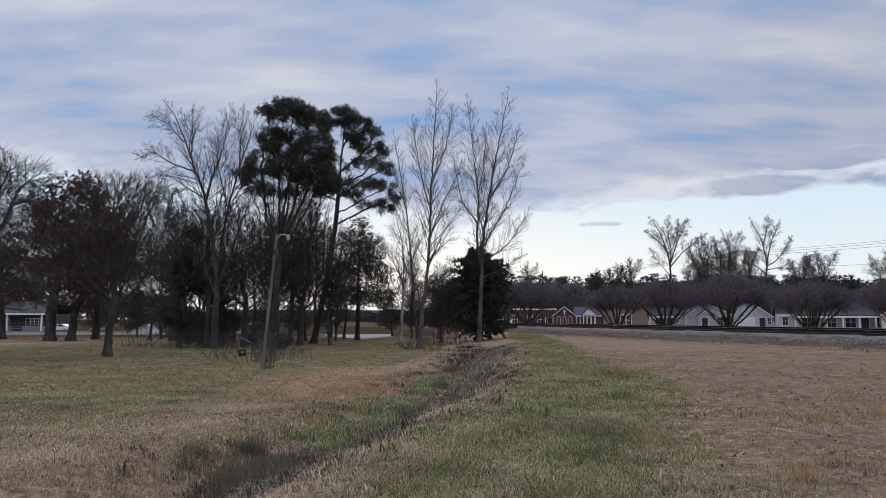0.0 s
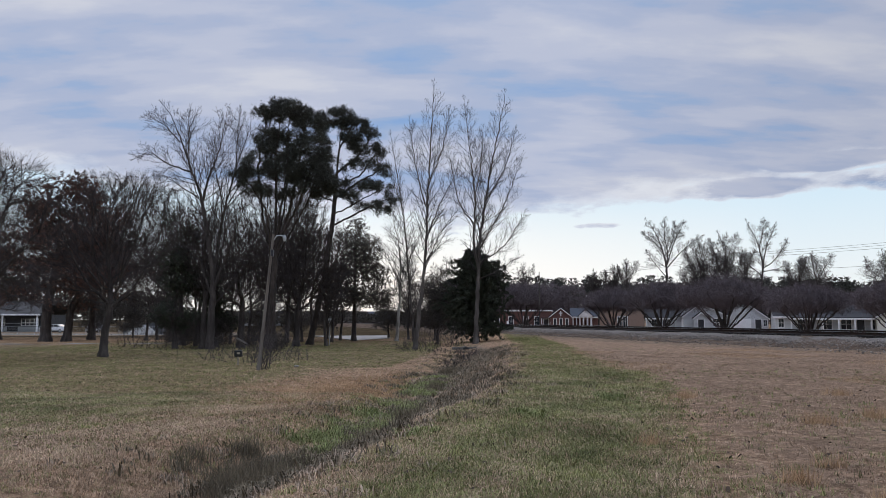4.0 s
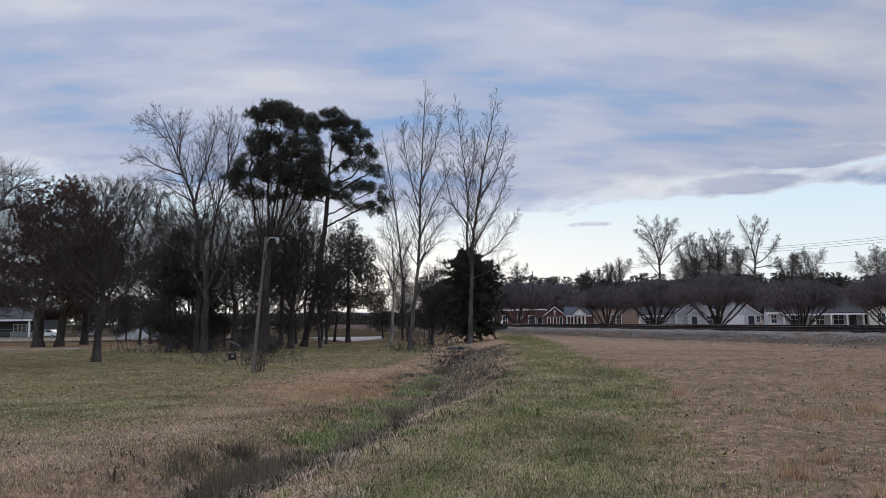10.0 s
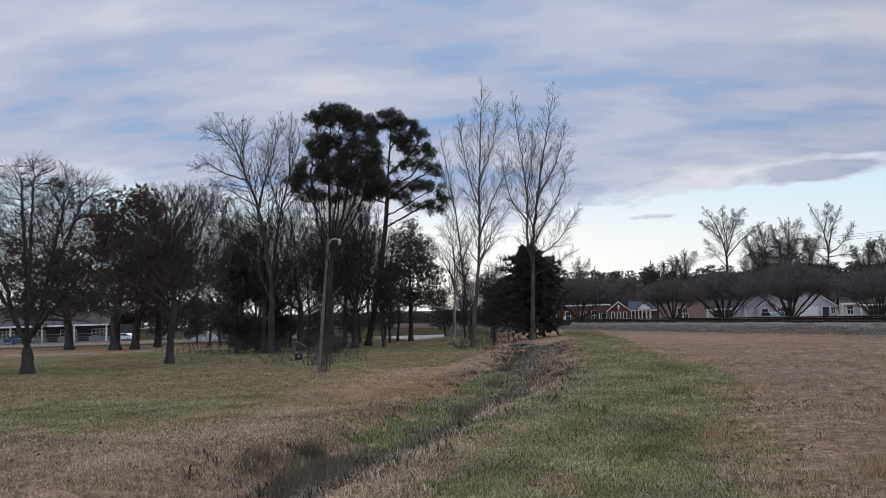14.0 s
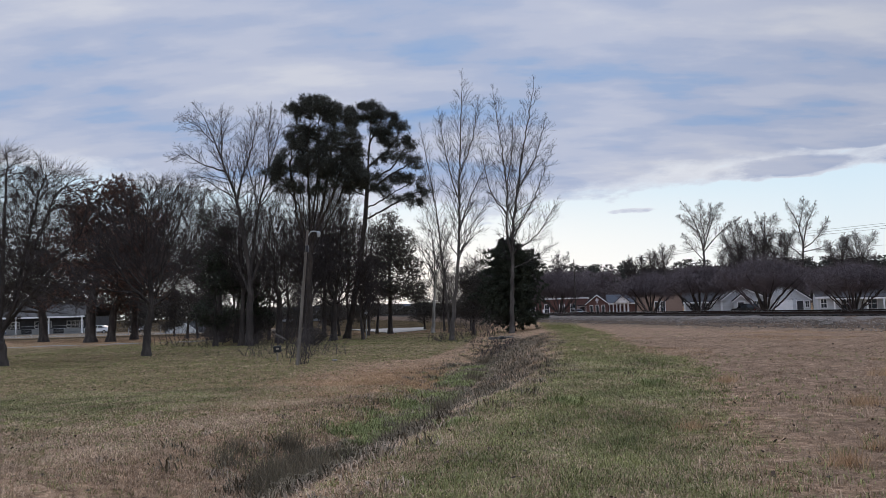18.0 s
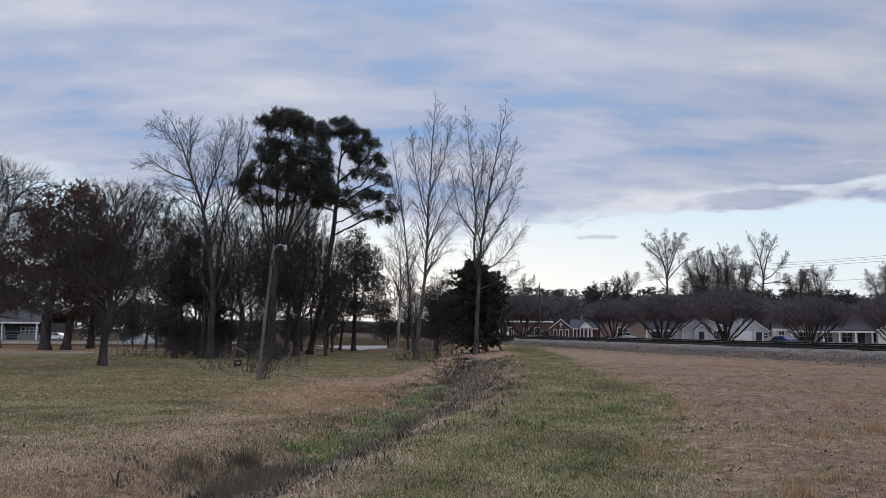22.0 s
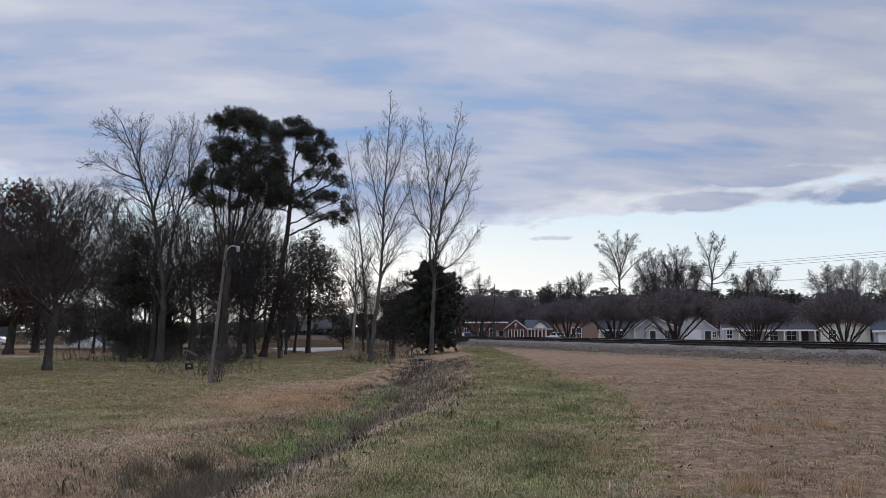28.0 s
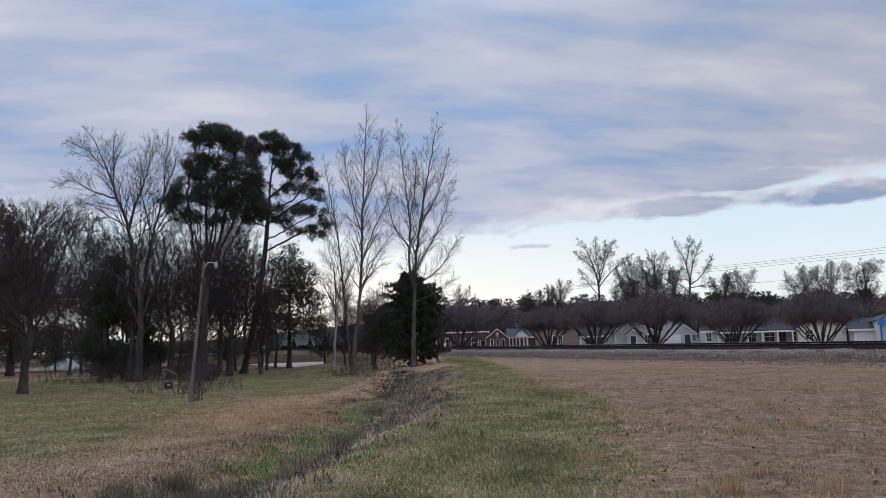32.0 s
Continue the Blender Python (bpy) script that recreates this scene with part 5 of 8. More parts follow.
    crown_tree("cedar_tree", -21.2, 63, [(0, 0, 0), (-0.1, 0, 6.2), (-0.2, 0, 12.9)],
               [(-0.2, 0, 12.4, 0.5, 0.5, 0.9), (-0.3, 0.1, 10.8, 0.95, 0.9, 1.1), (0.1, 0, 9.0, 1.4, 1.2, 1.2), (-0.3, -0.1, 7.0, 1.7, 1.5, 1.3), (0.3, 0, 5.0, 1.7, 1.5, 1.2), (-0.3, -0.3, 2.8, 1.9, 1.6, 1.1)],
               0.2, 33, BARK, TWIG, "slender dull cedar between bare trees", count=3600, step=0.26, kill=0.28, up=0.15, leaf=CEDAR_LEAF, per=8, size=0.14, width=0.45, twigs=2, reach=2.0, spread=0.14, lumps=(70, 0.7, 0.5))
    crown_tree("cedar_tree", -18.65, 66, [(0, 0, 0), (-0.12, 0, 6.3)],
               [(-0.37, 0.3, 6.3, 0.89, 0.8, 1.24), (-0.08, -0.3, 4.07, 1.49, 1.34, 1.39), (0.11, 0.4, 2.1, 1.69, 1.52, 1.09)],
               0.16, 35, BARK, TWIG, "low dark cedar among the trunks", count=1920, step=0.26, kill=0.28, up=0.15, leaf=CEDAR_LEAF, per=7, size=0.14, width=0.45, twigs=2, reach=2.0, spread=0.14)

    # self-sown bare trees behind the large trunks
    for k, (x, y, h, w) in enumerate(((-21.6, 70, 12.5, 5.0), (-19.6, 74, 13.5, 5.0), (-14.4, 66, 11.5, 4.4), (-14.0, 82, 14.5, 5.0), (-10.4, 79, 13.0, 4.6), (-24.0, 78, 13.5, 5.5), (-27.5, 80, 13.0, 5.5), (-9.4, 68, 8.5, 3.6), (-31.0, 86, 14.0, 6.0), (-16.0, 90, 13.5, 5.0), (-2.8, 92, 9.5, 4.2), (0.4, 88, 9.0, 4.0))):
        rr = random.Random(700 + k)
        wild = [([(0, 0, 0), (rr.uniform(-0.3, 0.3), 0, h * 0.3), (rr.uniform(-0.6, 0.6), 0, h * 0.62), (rr.uniform(-0.8, 0.8), 0, h * 0.95)], 0.15, 0.018, 26, w * 0.42, 0.3)]
        for j in range(5):
            a = j * 1.26 + rr.uniform(-0.4, 0.4)
            low = h * (0.16 + 0.08 * j)
            wild.append(([(0, 0, low), (0.22 * w * math.cos(a), 0.22 * w * math.sin(a), low + h * 0.2), (0.45 * w * math.cos(a), 0.45 * w * math.sin(a), min(h * 0.95, low + h * 0.42))], 0.075, 0.014, 17, w * 0.36, 0.2))
        limbed_tree("bare_tree", x, y, wild, SPREAD, 700 + k, BARK, TWIG, "self-sown bare tree with a tangle of upright branches", "self-sown trees behind the large trunks")
    for k, (x, y, h) in enumerate(((-5.6, 98, 7.0), (-2.2, 96, 7.6), (0.8, 93, 8.2), (-12.6, 92, 7.5), (-17.8, 99, 5.6), (-22.5, 100, 6.2), (-28, 98, 6.4), (-34, 100, 6.8), (-40, 102, 6.2), (-46, 104, 6.6))):
        crown_tree("young_evergreen", x, y, [(0, 0, 0), (0, 0, h * 0.3), (0.1, 0, h * 0.8)], [(0, 0, h * 0.82, 1.1, 1.0, h * 0.14), (-0.5, 0.2, h * 0.58, 1.7, 1.5, h * 0.16), (0.6, -0.2, h * 0.4, 1.9, 1.6, h * 0.15), (-0.3, 0, h * 0.24, 1.8, 1.6, h * 0.1)], 0.12, 480 + k, BARK, TWIG,
                   "ragged dull evergreen beyond the bare trunks", count=1300, step=0.28, kill=0.32, up=0.06, leaf=DULL_LEAF, per=7, size=0.15, width=0.45, twigs=2, spread=0.16, group="young evergreens")
    # low bushes and young trees among the trunks
    for k, (x, y, w, h) in enumerate(((-20.6, 66, 3.0, 2.4), (-16.4, 70, 2.6, 1.8), (-22.8, 70, 2.4, 2.2), (-11.8, 58, 2.0, 1.3), (-25.5, 76, 2.4, 1.8), (-18.2, 64.5, 2.4, 2.4))):
        rr = random.Random(k)
        crown_tree("bush", x, y, [(0, 0, 0), (0, 0, 0.3)], [(0, 0, h * 0.55, w * 0.5, w * 0.45, h * 0.45), (w * rr.uniform(-0.4, 0.4), 0, h * 0.35, w * 0.4, w * 0.4, h * 0.3)], 0.06, 400 + k, TWIG, TWIG,
                   "dense brown bush under the trees", count=900, step=0.16, kill=0.2, up=0.1, tip=0.009, leaf=DULL_LEAF, per=2, size=0.12, width=0.4, twigs=3, category="bush", group="bushes under the trees")
    for k, (x, y, h, w) in enumerate(((-15.6, 74, 13.5, 5.6), (-12.6, 80, 14.0, 5.2), (-10.6, 88, 9.5, 4.6), (-23.5, 84, 11.0, 6.0), (-33.0, 88, 10.0, 6.0), (-14.2, 69, 10.0, 5.0), (-17.4, 72, 11.0, 5.2))):
        rr = random.Random(k + 50)
        crown_tree("young_tree", x, y, [(0, 0, 0), (rr.uniform(-0.3, 0.3), 0, h * 0.3)], [(rr.uniform(-0.6, 0.6), 0, h * 0.78, w * 0.36, w * 0.36, h * 0.2), (-w * 0.22, 0.3, h * 0.55, w * 0.3, w * 0.3, h * 0.2), (w * 0.22, -0.3, h * 0.5, w * 0.3, w * 0.3, h * 0.2)], 0.15, 450 + k, BARK, TWIG,
                   "young leafless tree with a tangle of fine twigs", count=1500, step=0.28, kill=0.34, up=0.10, tip=0.010, twigs=3, group="young trees among the trunks")


plant_trees()


# ---- beyond the railway: street, houses, woods, poles ----
BRICK = material("red_brick", [(0.08, 0.042, 0.037), (0.12, 0.062, 0.054), (0.165, 0.088, 0.076)], 2.5, 0.9, 0.3, fine=0.6)
TAN_BRICK = material("tan_brick", [(0.20, 0.138, 0.108), (0.29, 0.205, 0.163)], 2.5, 0.9, 0.3, fine=0.6)
SIDING = material("white_siding", [(0.42, 0.43, 0.44), (0.56, 0.57, 0.58)], 0.6, 0.7, 0.15, stretch=(0.2, 0.2, 9))
CREAM = material("cream_siding", [(0.50, 0.50, 0.43), (0.62, 0.61, 0.53)], 0.6, 0.7, 0.15, stretch=(0.2, 0.2, 9))
GREY_SIDING = material("grey_siding", [(0.30, 0.31, 0.32), (0.42, 0.43, 0.44)], 0.6, 0.75, 0.15, stretch=(0.2, 0.2, 9))
TRIM = material("white_trim_paint", [(0.66, 0.66, 0.66), (0.80, 0.80, 0.80)], 1.5, 0.6, 0.1)
SHINGLE = material("dark_roof_shingles", [(0.02, 0.02, 0.022), (0.045, 0.044, 0.046)], 1.2, 0.9, 0.5, stretch=(1, 1, 4), fine=0.5)
BLUE_ROOF = material("blue_grey_shingles", [(0.03, 0.036, 0.046), (0.06, 0.07, 0.085)], 1.2, 0.9, 0.5, fine=0.5)
GREY_ROOF = material("weathered_grey_roof", [(0.035, 0.034, 0.033), (0.07, 0.068, 0.065)], 0.7, 0.85, 0.3, stretch=(4, 1, 1), fine=0.4)
BLUE_METAL = material("blue_metal_fascia", [(0.02, 0.16, 0.42), (0.04, 0.24, 0.56)], 0.5, 0.45, 0.05)
DARK_DOOR = material("dark_door_paint", [(0.02, 0.02, 0.024), (0.05, 0.05, 0.055)], 1, 0.5, 0.1)
PANE = glass("window_pane")
WOODPOLE = material("weathered_pole_wood", [(0.03, 0.025, 0.022), (0.058, 0.05, 0.043), (0.105, 0.091, 0.078)], 3, 0.95, 0.6, stretch=(1, 1, 0.12))
GREY_POLE = material("silvered_pole_wood", [(0.075, 0.064, 0.055), (0.135, 0.117, 0.10), (0.21, 0.185, 0.16)], 3, 0.95, 0.6, stretch=(1, 1, 0.12))
WIRE = material("dark_cable", [(0.02, 0.02, 0.02), (0.04, 0.04, 0.04)], 1, 0.6, 0.0)
ASPHALT = material("worn_asphalt", [(0.04, 0.04, 0.04), (0.075, 0.073, 0.07)], 0.8, 0.95, 0.4, fine=0.5)
CONCRETE = material("pale_concrete", [(0.19, 0.177, 0.16), (0.29, 0.27, 0.245)], 1.0, 0.9, 0.3, fine=0.4)
METAL_GREY = material("galvanised_steel", [(0.25, 0.26, 0.27), (0.4, 0.41, 0.42)], 2.0, 0.45, 0.1, metal=0.7)


def window(parent, x, z, w, h, y=0.0, cross=True, arch=False):
    """A framed window on the facade y, its foot at z."""
    f = bmesh.new()
    t = 0.09
    box(f, x - t, y - 0.07, z - t, x, y + 0.05, z + h + t)
    box(f, x + w, y - 0.07, z - t, x + w + t, y + 0.05, z + h + t)
    box(f, x, y - 0.07, z - t, x + w, y + 0.05, z)
    box(f, x, y - 0.07, z + h, x + w, y + 0.05, z + h + t)
    if cross:
        box(f, x, y - 0.05, z + h / 2 - 0.03, x + w, y + 0.02, z + h / 2 + 0.03)
        box(f, x + w / 2 - 0.02, y - 0.045, z, x + w / 2 + 0.02, y + 0.02, z + h)
    if arch:
        rod(f, (x + w / 2, y - 0.06, z + h), (x + w / 2, y + 0.03, z + h), w / 2 + t, n=20)
    win = part("window", f, TRIM, parent)
    part("pane", bx(x, y - 0.02, z, x + w, y + 0.03, z + h), PANE, win)
    return win


def door(parent, x, z, w, h, mat, y=0.0):
    f = bmesh.new()
    t = 0.1
    box(f, x - t, y - 0.06, z, x, y + 0.05, z + h + t)
    box(f, x + w, y - 0.06, z, x + w + t, y + 0.05, z + h + t)
    box(f, x, y - 0.06, z + h, x + w, y + 0.05, z + h + t)
    d = part("door_frame", f, TRIM, parent)
    part("door", bx(x, y - 0.03, z, x + w, y + 0.04, z + h, bevel=0.01), mat, d)
    part("door_knob", rod(bmesh.new(), (x + w * 0.88, y - 0.09, z + h * 0.47), (x + w * 0.88, y - 0.02, z + h * 0.47), 0.04), METAL_GREY, d)


def gable_box(parent, x0, x1, d, eave, peak, wall, roof, front=False, y0=0.0, over=0.35, peak_x=None, trim=True):
    """Walls with a pitched roof: the ridge runs along the facade, or towards the viewer when front is set."""
    if front:
        xm = (x0 + x1) / 2 if peak_x is None else peak_x
        b = prism(bmesh.new(), [(x0, -0.6), (x1, -0.6), (x1, eave), (xm, peak), (x0, eave)], d, Matrix.Translation((0, y0, 0)))
        part("wall", b, wall, parent)
        for a, e in ((x0, -1), (x1, 1)):
            run = Vector((a - xm, 0, eave - peak))
            u = run.normalized()
            foot = Vector((a, 0, eave)) + u * over
            n = Vector((-u.z, 0, u.x)) * (1 if u.x < 0 else -1)
            n = n if n.z > 0 else -n
            pts = [(xm, peak + 0.02), (foot.x, foot.z + 0.02), (foot.x + n.x * 0.14, foot.z + n.z * 0.14 + 0.02), (xm, peak + 0.18)]
            part("roof", prism(bmesh.new(), pts, d + over * 2, Matrix.Translation((0, y0 - over, 0))), roof, parent)
            if trim:
                pts = [(xm, peak - 0.2), (foot.x, foot.z - 0.2), (foot.x, foot.z + 0.0), (xm, peak + 0.0)]
                part("bargeboard", prism(bmesh.new(), pts, 0.06, Matrix.Translation((0, y0 - over - 0.02, 0))), TRIM, parent)
    else:
        rm = Matrix.Rotation(radians(90), 4, "Z")
        b = prism(bmesh.new(), [(0, -0.6), (d, -0.6), (d, eave), (d / 2, peak), (0, eave)], x1 - x0, Matrix.Translation((x1, y0, 0)) @ rm)
        part("wall", b, wall, parent)
        for s in (0, 1):
            u = Vector((-d / 2 if s == 0 else d / 2, eave - peak)).normalized()
            foot = Vector((0 if s == 0 else d, eave)) + u * over
            pts = [(d / 2, peak + 0.02), (foot.x, foot.y + 0.02), (foot.x, foot.y + 0.16), (d / 2, peak + 0.18)]
            part("roof", prism(bmesh.new(), pts, x1 - x0 + 2 * over, Matrix.Translation((x1 + over, y0, 0)) @ rm), roof, parent)
        if trim:
            part("fascia", bx(x0 - over, y0 - over - 0.04, eave - 0.3, x1 + over, y0 - over + 0.02, eave - 0.02), TRIM, parent)


def porch(parent, x0, x1, depth, eave, posts, roof, wall=None):
    """A lean-to porch roof on posts before the facade."""
    rm = Matrix.Rotation(radians(90), 4, "Z")
    pts = [(0, eave + 0.45), (-depth, eave), (-depth, eave + 0.1), (0, eave + 0.58)]
    part("porch_roof", prism(bmesh.new(), pts, x1 - x0, Matrix.Translation((x1, 0, 0)) @ rm), roof, parent)
    part("porch_beam", bx(x0, -depth - 0.02, eave - 0.22, x1, -depth + 0.12, eave), TRIM, parent)
    for k in range(posts):
        x = x0 + 0.15 + (x1 - x0 - 0.3) * k / (posts - 1)
        part("porch_post", bx(x - 0.09, -depth - 0.03, -0.5, x + 0.09, -depth + 0.13, eave - 0.2, bevel=0.01), TRIM, parent)
    part("porch_floor", bx(x0, -depth - 0.1, -0.6, x1, 0, 0.05), CONCRETE, parent)


def build_houses():
    g = "houses along the street"
    # brick church hall
    e = empty("church_hall", pose(16.1, 215.8, -1.0, 0, 0, -10) @ Matrix.Scale(1.3, 4), "low red brick church hall with arched windows and white trim", "building", g)
    part("wall", bx(0, 0, -0.6, 13.8, 10, 3.75), BRICK, e)
    part("roof", bx(-0.3, -0.3, 3.75, 14.1, 10.3, 4.0, bevel=0.05), TRIM, e)
    for x in (1.5, 4.6, 7.9, 10.2):
        window(e, x, 0.7, 1.0, 1.9)
    part("awning", bx(11.6, -1.4, 2.2, 13.8, 0, 2.4, bevel=0.03), SHINGLE, e)
    for x in (11.8, 13.6):
        part("awning_post", bx(x - 0.07, -1.35, -0.5, x + 0.07, -1.2, 2.2), TRIM, e)
    door(e, 12.2, 0, 1.0, 2.05, DARK_DOOR)
    # gabled front with a cross-shaped ornament and a columned walk
    e = empty("church", pose(28.7, 182.6, -0.64, 0, 0, -10) @ Matrix.Scale(1.12, 4), "brick chapel with a gabled front and white columns", "building", g)
    gable_box(e, 0, 4.6, 9, 2.7, 4.5, BRICK, BLUE_ROOF, True)
    for x in (0.8, 2.05, 3.3):
        window(e, x, 0.5, 0.55, 1.7, 0.0, False)
    cr = bmesh.new()
    box(cr, 2.2, -0.1, 2.7, 2.4, 0.0, 3.8)
    box(cr, 1.95, -0.1, 3.25, 2.65, 0.0, 3.45)
    part("gable_ornament", cr, TRIM, e)
    gable_box(e, 4.6, 12.2, 9, 2.6, 4.3, BRICK, BLUE_ROOF, False, 1.2, 0.3)
    for k in range(6):
        part("column", rod(bmesh.new(), (4.9 + k * 0.75, 0.3, -0.5), (4.9 + k * 0.75, 0.3, 2.3), 0.12, n=12), TRIM, e)
    part("lintel", bx(4.6, 0.1, 2.3, 9.0, 0.5, 2.62), TRIM, e)
    e2 = empty("church_porch", pose(35.2, 179.8, -0.64, 0, 0, -10) @ Matrix.Scale(1.12, 4), "small white pediment on columns before a chapel door", "porch", g)
    part("back_wall", bx(0, 2.7, -0.6, 2.8, 2.9, 2.75), BRICK, e2)
    part("porch_ceiling", bx(0, 0, 2.6, 2.8, 2.9, 2.72), TRIM, e2)
    part("pediment", prism(bmesh.new(), [(-0.1, 2.72), (2.9, 2.72), (1.4, 4.1)], 0.2, Matrix.Translation((0, 0.02, 0))), TRIM, e2)
    for sgn in (-1, 1):
        pts = [(1.4, 4.12), (1.4 + sgn * 1.75, 2.56), (1.4 + sgn * 1.75, 2.72), (1.4, 4.3)]
        part("roof", prism(bmesh.new(), pts, 3.1, Matrix.Translation((0, -0.2, 0))), BLUE_ROOF, e2)
    for x in (0.15, 0.95, 1.85, 2.65):
        part("column", rod(bmesh.new(), (x, 0.15, -0.5), (x, 0.15, 2.6), 0.11, 0.09, 12), TRIM, e2)
    door(e2, 0.9, 0, 0.95, 2.05, SIDING, 2.7)
    # tan brick block
    e = empty("brick_house", pose(33.8, 151, -0.4, 0, 0, -12), "tan brick building with a flat roof and tall windows", "building", g)
    part("wall", bx(0, 0, -0.6, 8.6, 9, 4.1), TAN_BRICK, e)
    part("roof", bx(-0.15, -0.15, 4.1, 8.75, 9.15, 4.3, bevel=0.03), SHINGLE, e)
    for x in (3.4, 4.5):
        window(e, x, 0.4, 0.8, 2.2)
    # white cottages
    e = empty("house", pose(38.4, 134, -0.4, 0, 0, -14), "white sided cottage with a dark shingle roof", "house", g)
    gable_box(e, 0, 8.2, 8, 2.3, 3.9, SIDING, SHINGLE)
    gable_box(e, 4.6, 8.0, 5, 2.3, 3.5, SIDING, SHINGLE, True, -1.5)
    window(e, 0.8, 0.8, 1.0, 1.2)
    window(e, 2.9, 0.8, 1.0, 1.2)
    e = empty("house", pose(41.2, 123, -0.4, 0, 0, -16), "white sided house with a tall gable and a small gabled entry", "house", g)
    gable_box(e, 0, 7.0, 9, 2.6, 4.6, SIDING, SHINGLE, True, 0.0, 0.35, 2.6)
    gable_box(e, 1.6, 3.8, 1.2, 2.3, 3.2, SIDING, SHINGLE, True, -1.2, 0.25)
    door(e, 2.2, 0, 0.9, 2.0, DARK_DOOR, -1.2)
    window(e, 4.6, 0.9, 0.9, 1.2)
    window(e, 5.7, 0.9, 0.9, 1.2)
    e = empty("garage", pose(47.5, 119.5, -0.4, 0, 0, -18), "white garage wing with a steep dark roof", "garage", g)
    gable_box(e, 0, 5.6, 8, 2.3, 5.4, SIDING, SHINGLE, True, 0.0, 0.3, 1.4)
    part("garage_door", bx(0.5, -0.06, 0, 3.1, 0.02, 2.1, bevel=0.02), TRIM, e)
    door(e, 3.7, 0, 0.9, 2.0, DARK_DOOR)
    window(e, 4.9, 1.0, 0.5, 0.9)
    # long porch house
    e = empty("house", pose(50.4, 110, -0.4, 0, 0, -20), "long low white house with a columned porch and dark roof", "house", g)
    gable_box(e, 0, 14.5, 8, 2.5, 4.0, SIDING, SHINGLE)
    porch(e, 1.8, 14.3, 1.8, 2.2, 7, SHINGLE)
    window(e, 0.4, 0.9, 0.7, 1.2)
    for x in (3.0, 6.1, 8.6, 12.6):
        window(e, x, 0.6, 1.3, 1.5)
    door(e, 10.6, 0, 0.95, 2.05, DARK_DOOR)
    # cream house with a gable to the street
    e = empty("house", pose(61.3, 103, -0.4, 0, 0, -24), "cream sided house with a gable end and dark roof", "house", g)
    gable_box(e, 0, 6.2, 9, 2.5, 4.0, CREAM, SHINGLE, True)
    window(e, 1.0, 0.9, 0.9, 1.2)
    # low shed
    e = empty("carport", pose(66.6, 99, -0.4, 0, 0, -26), "low grey carport with a dark blue-grey roof", "carport", g)
    gable_box(e, 0, 6.0, 6, 2.1, 3.4, GREY_SIDING, BLUE_ROOF)
    part("carport_door", bx(0.4, -0.05, 0, 4.2, 0.02, 1.75, bevel=0.02), TRIM, e)
    part("carport_gate", bx(4.5, -0.05, 0, 5.6, 0.02, 1.6, bevel=0.02), DARK_DOOR, e)
    # blue and white store
    e = empty("store", pose(67.0, 93.5, -0.4, 0, 0, -28), "white metal building with a bright blue fascia", "building", g)
    gable_box(e, 0, 12, 14, 3.1, 5.2, SIDING, GREY_ROOF, True)
    part("fascia_band", bx(-0.2, -0.5, 2.55, 12.2, -0.38, 3.25, bevel=0.02), BLUE_METAL, e)
    part("corner_post", bx(0.0, -0.5, -0.5, 0.25, -0.3, 2.55), BLUE_METAL, e)
    window(e, 1.4, 0.8, 2.0, 1.2)
    # white house seen between the trunks, far up the line
    for x, y in ((-25, 262), (-42, 275), (-63, 255)):
        e = empty("house", pose(x, y, 0.0, 0, 0, 4), "small pale house far behind the railway", "house", g)
        gable_box(e, 0, 12, 8, 2.6, 4.2, SIDING if x != -42 else GREY_SIDING, BLUE_ROOF)
        window(e, 2, 0.8, 1.2, 1.3)
        window(e, 8, 0.8, 1.2, 1.3)
        door(e, 5.2, 0, 1.0, 2.0, DARK_DOOR)
    # the street
    v, q = sweep([(27.9, -0.45), (27.95, -0.42), (30.6, -0.39), (33.2, -0.42), (33.3, -0.45)], 150, 1000, 4.0)
    tagged(link("road", mesh_from("road", v, None, q, [ASPHALT])), "worn asphalt street behind the railway", "road", kind="structure")


build_houses()


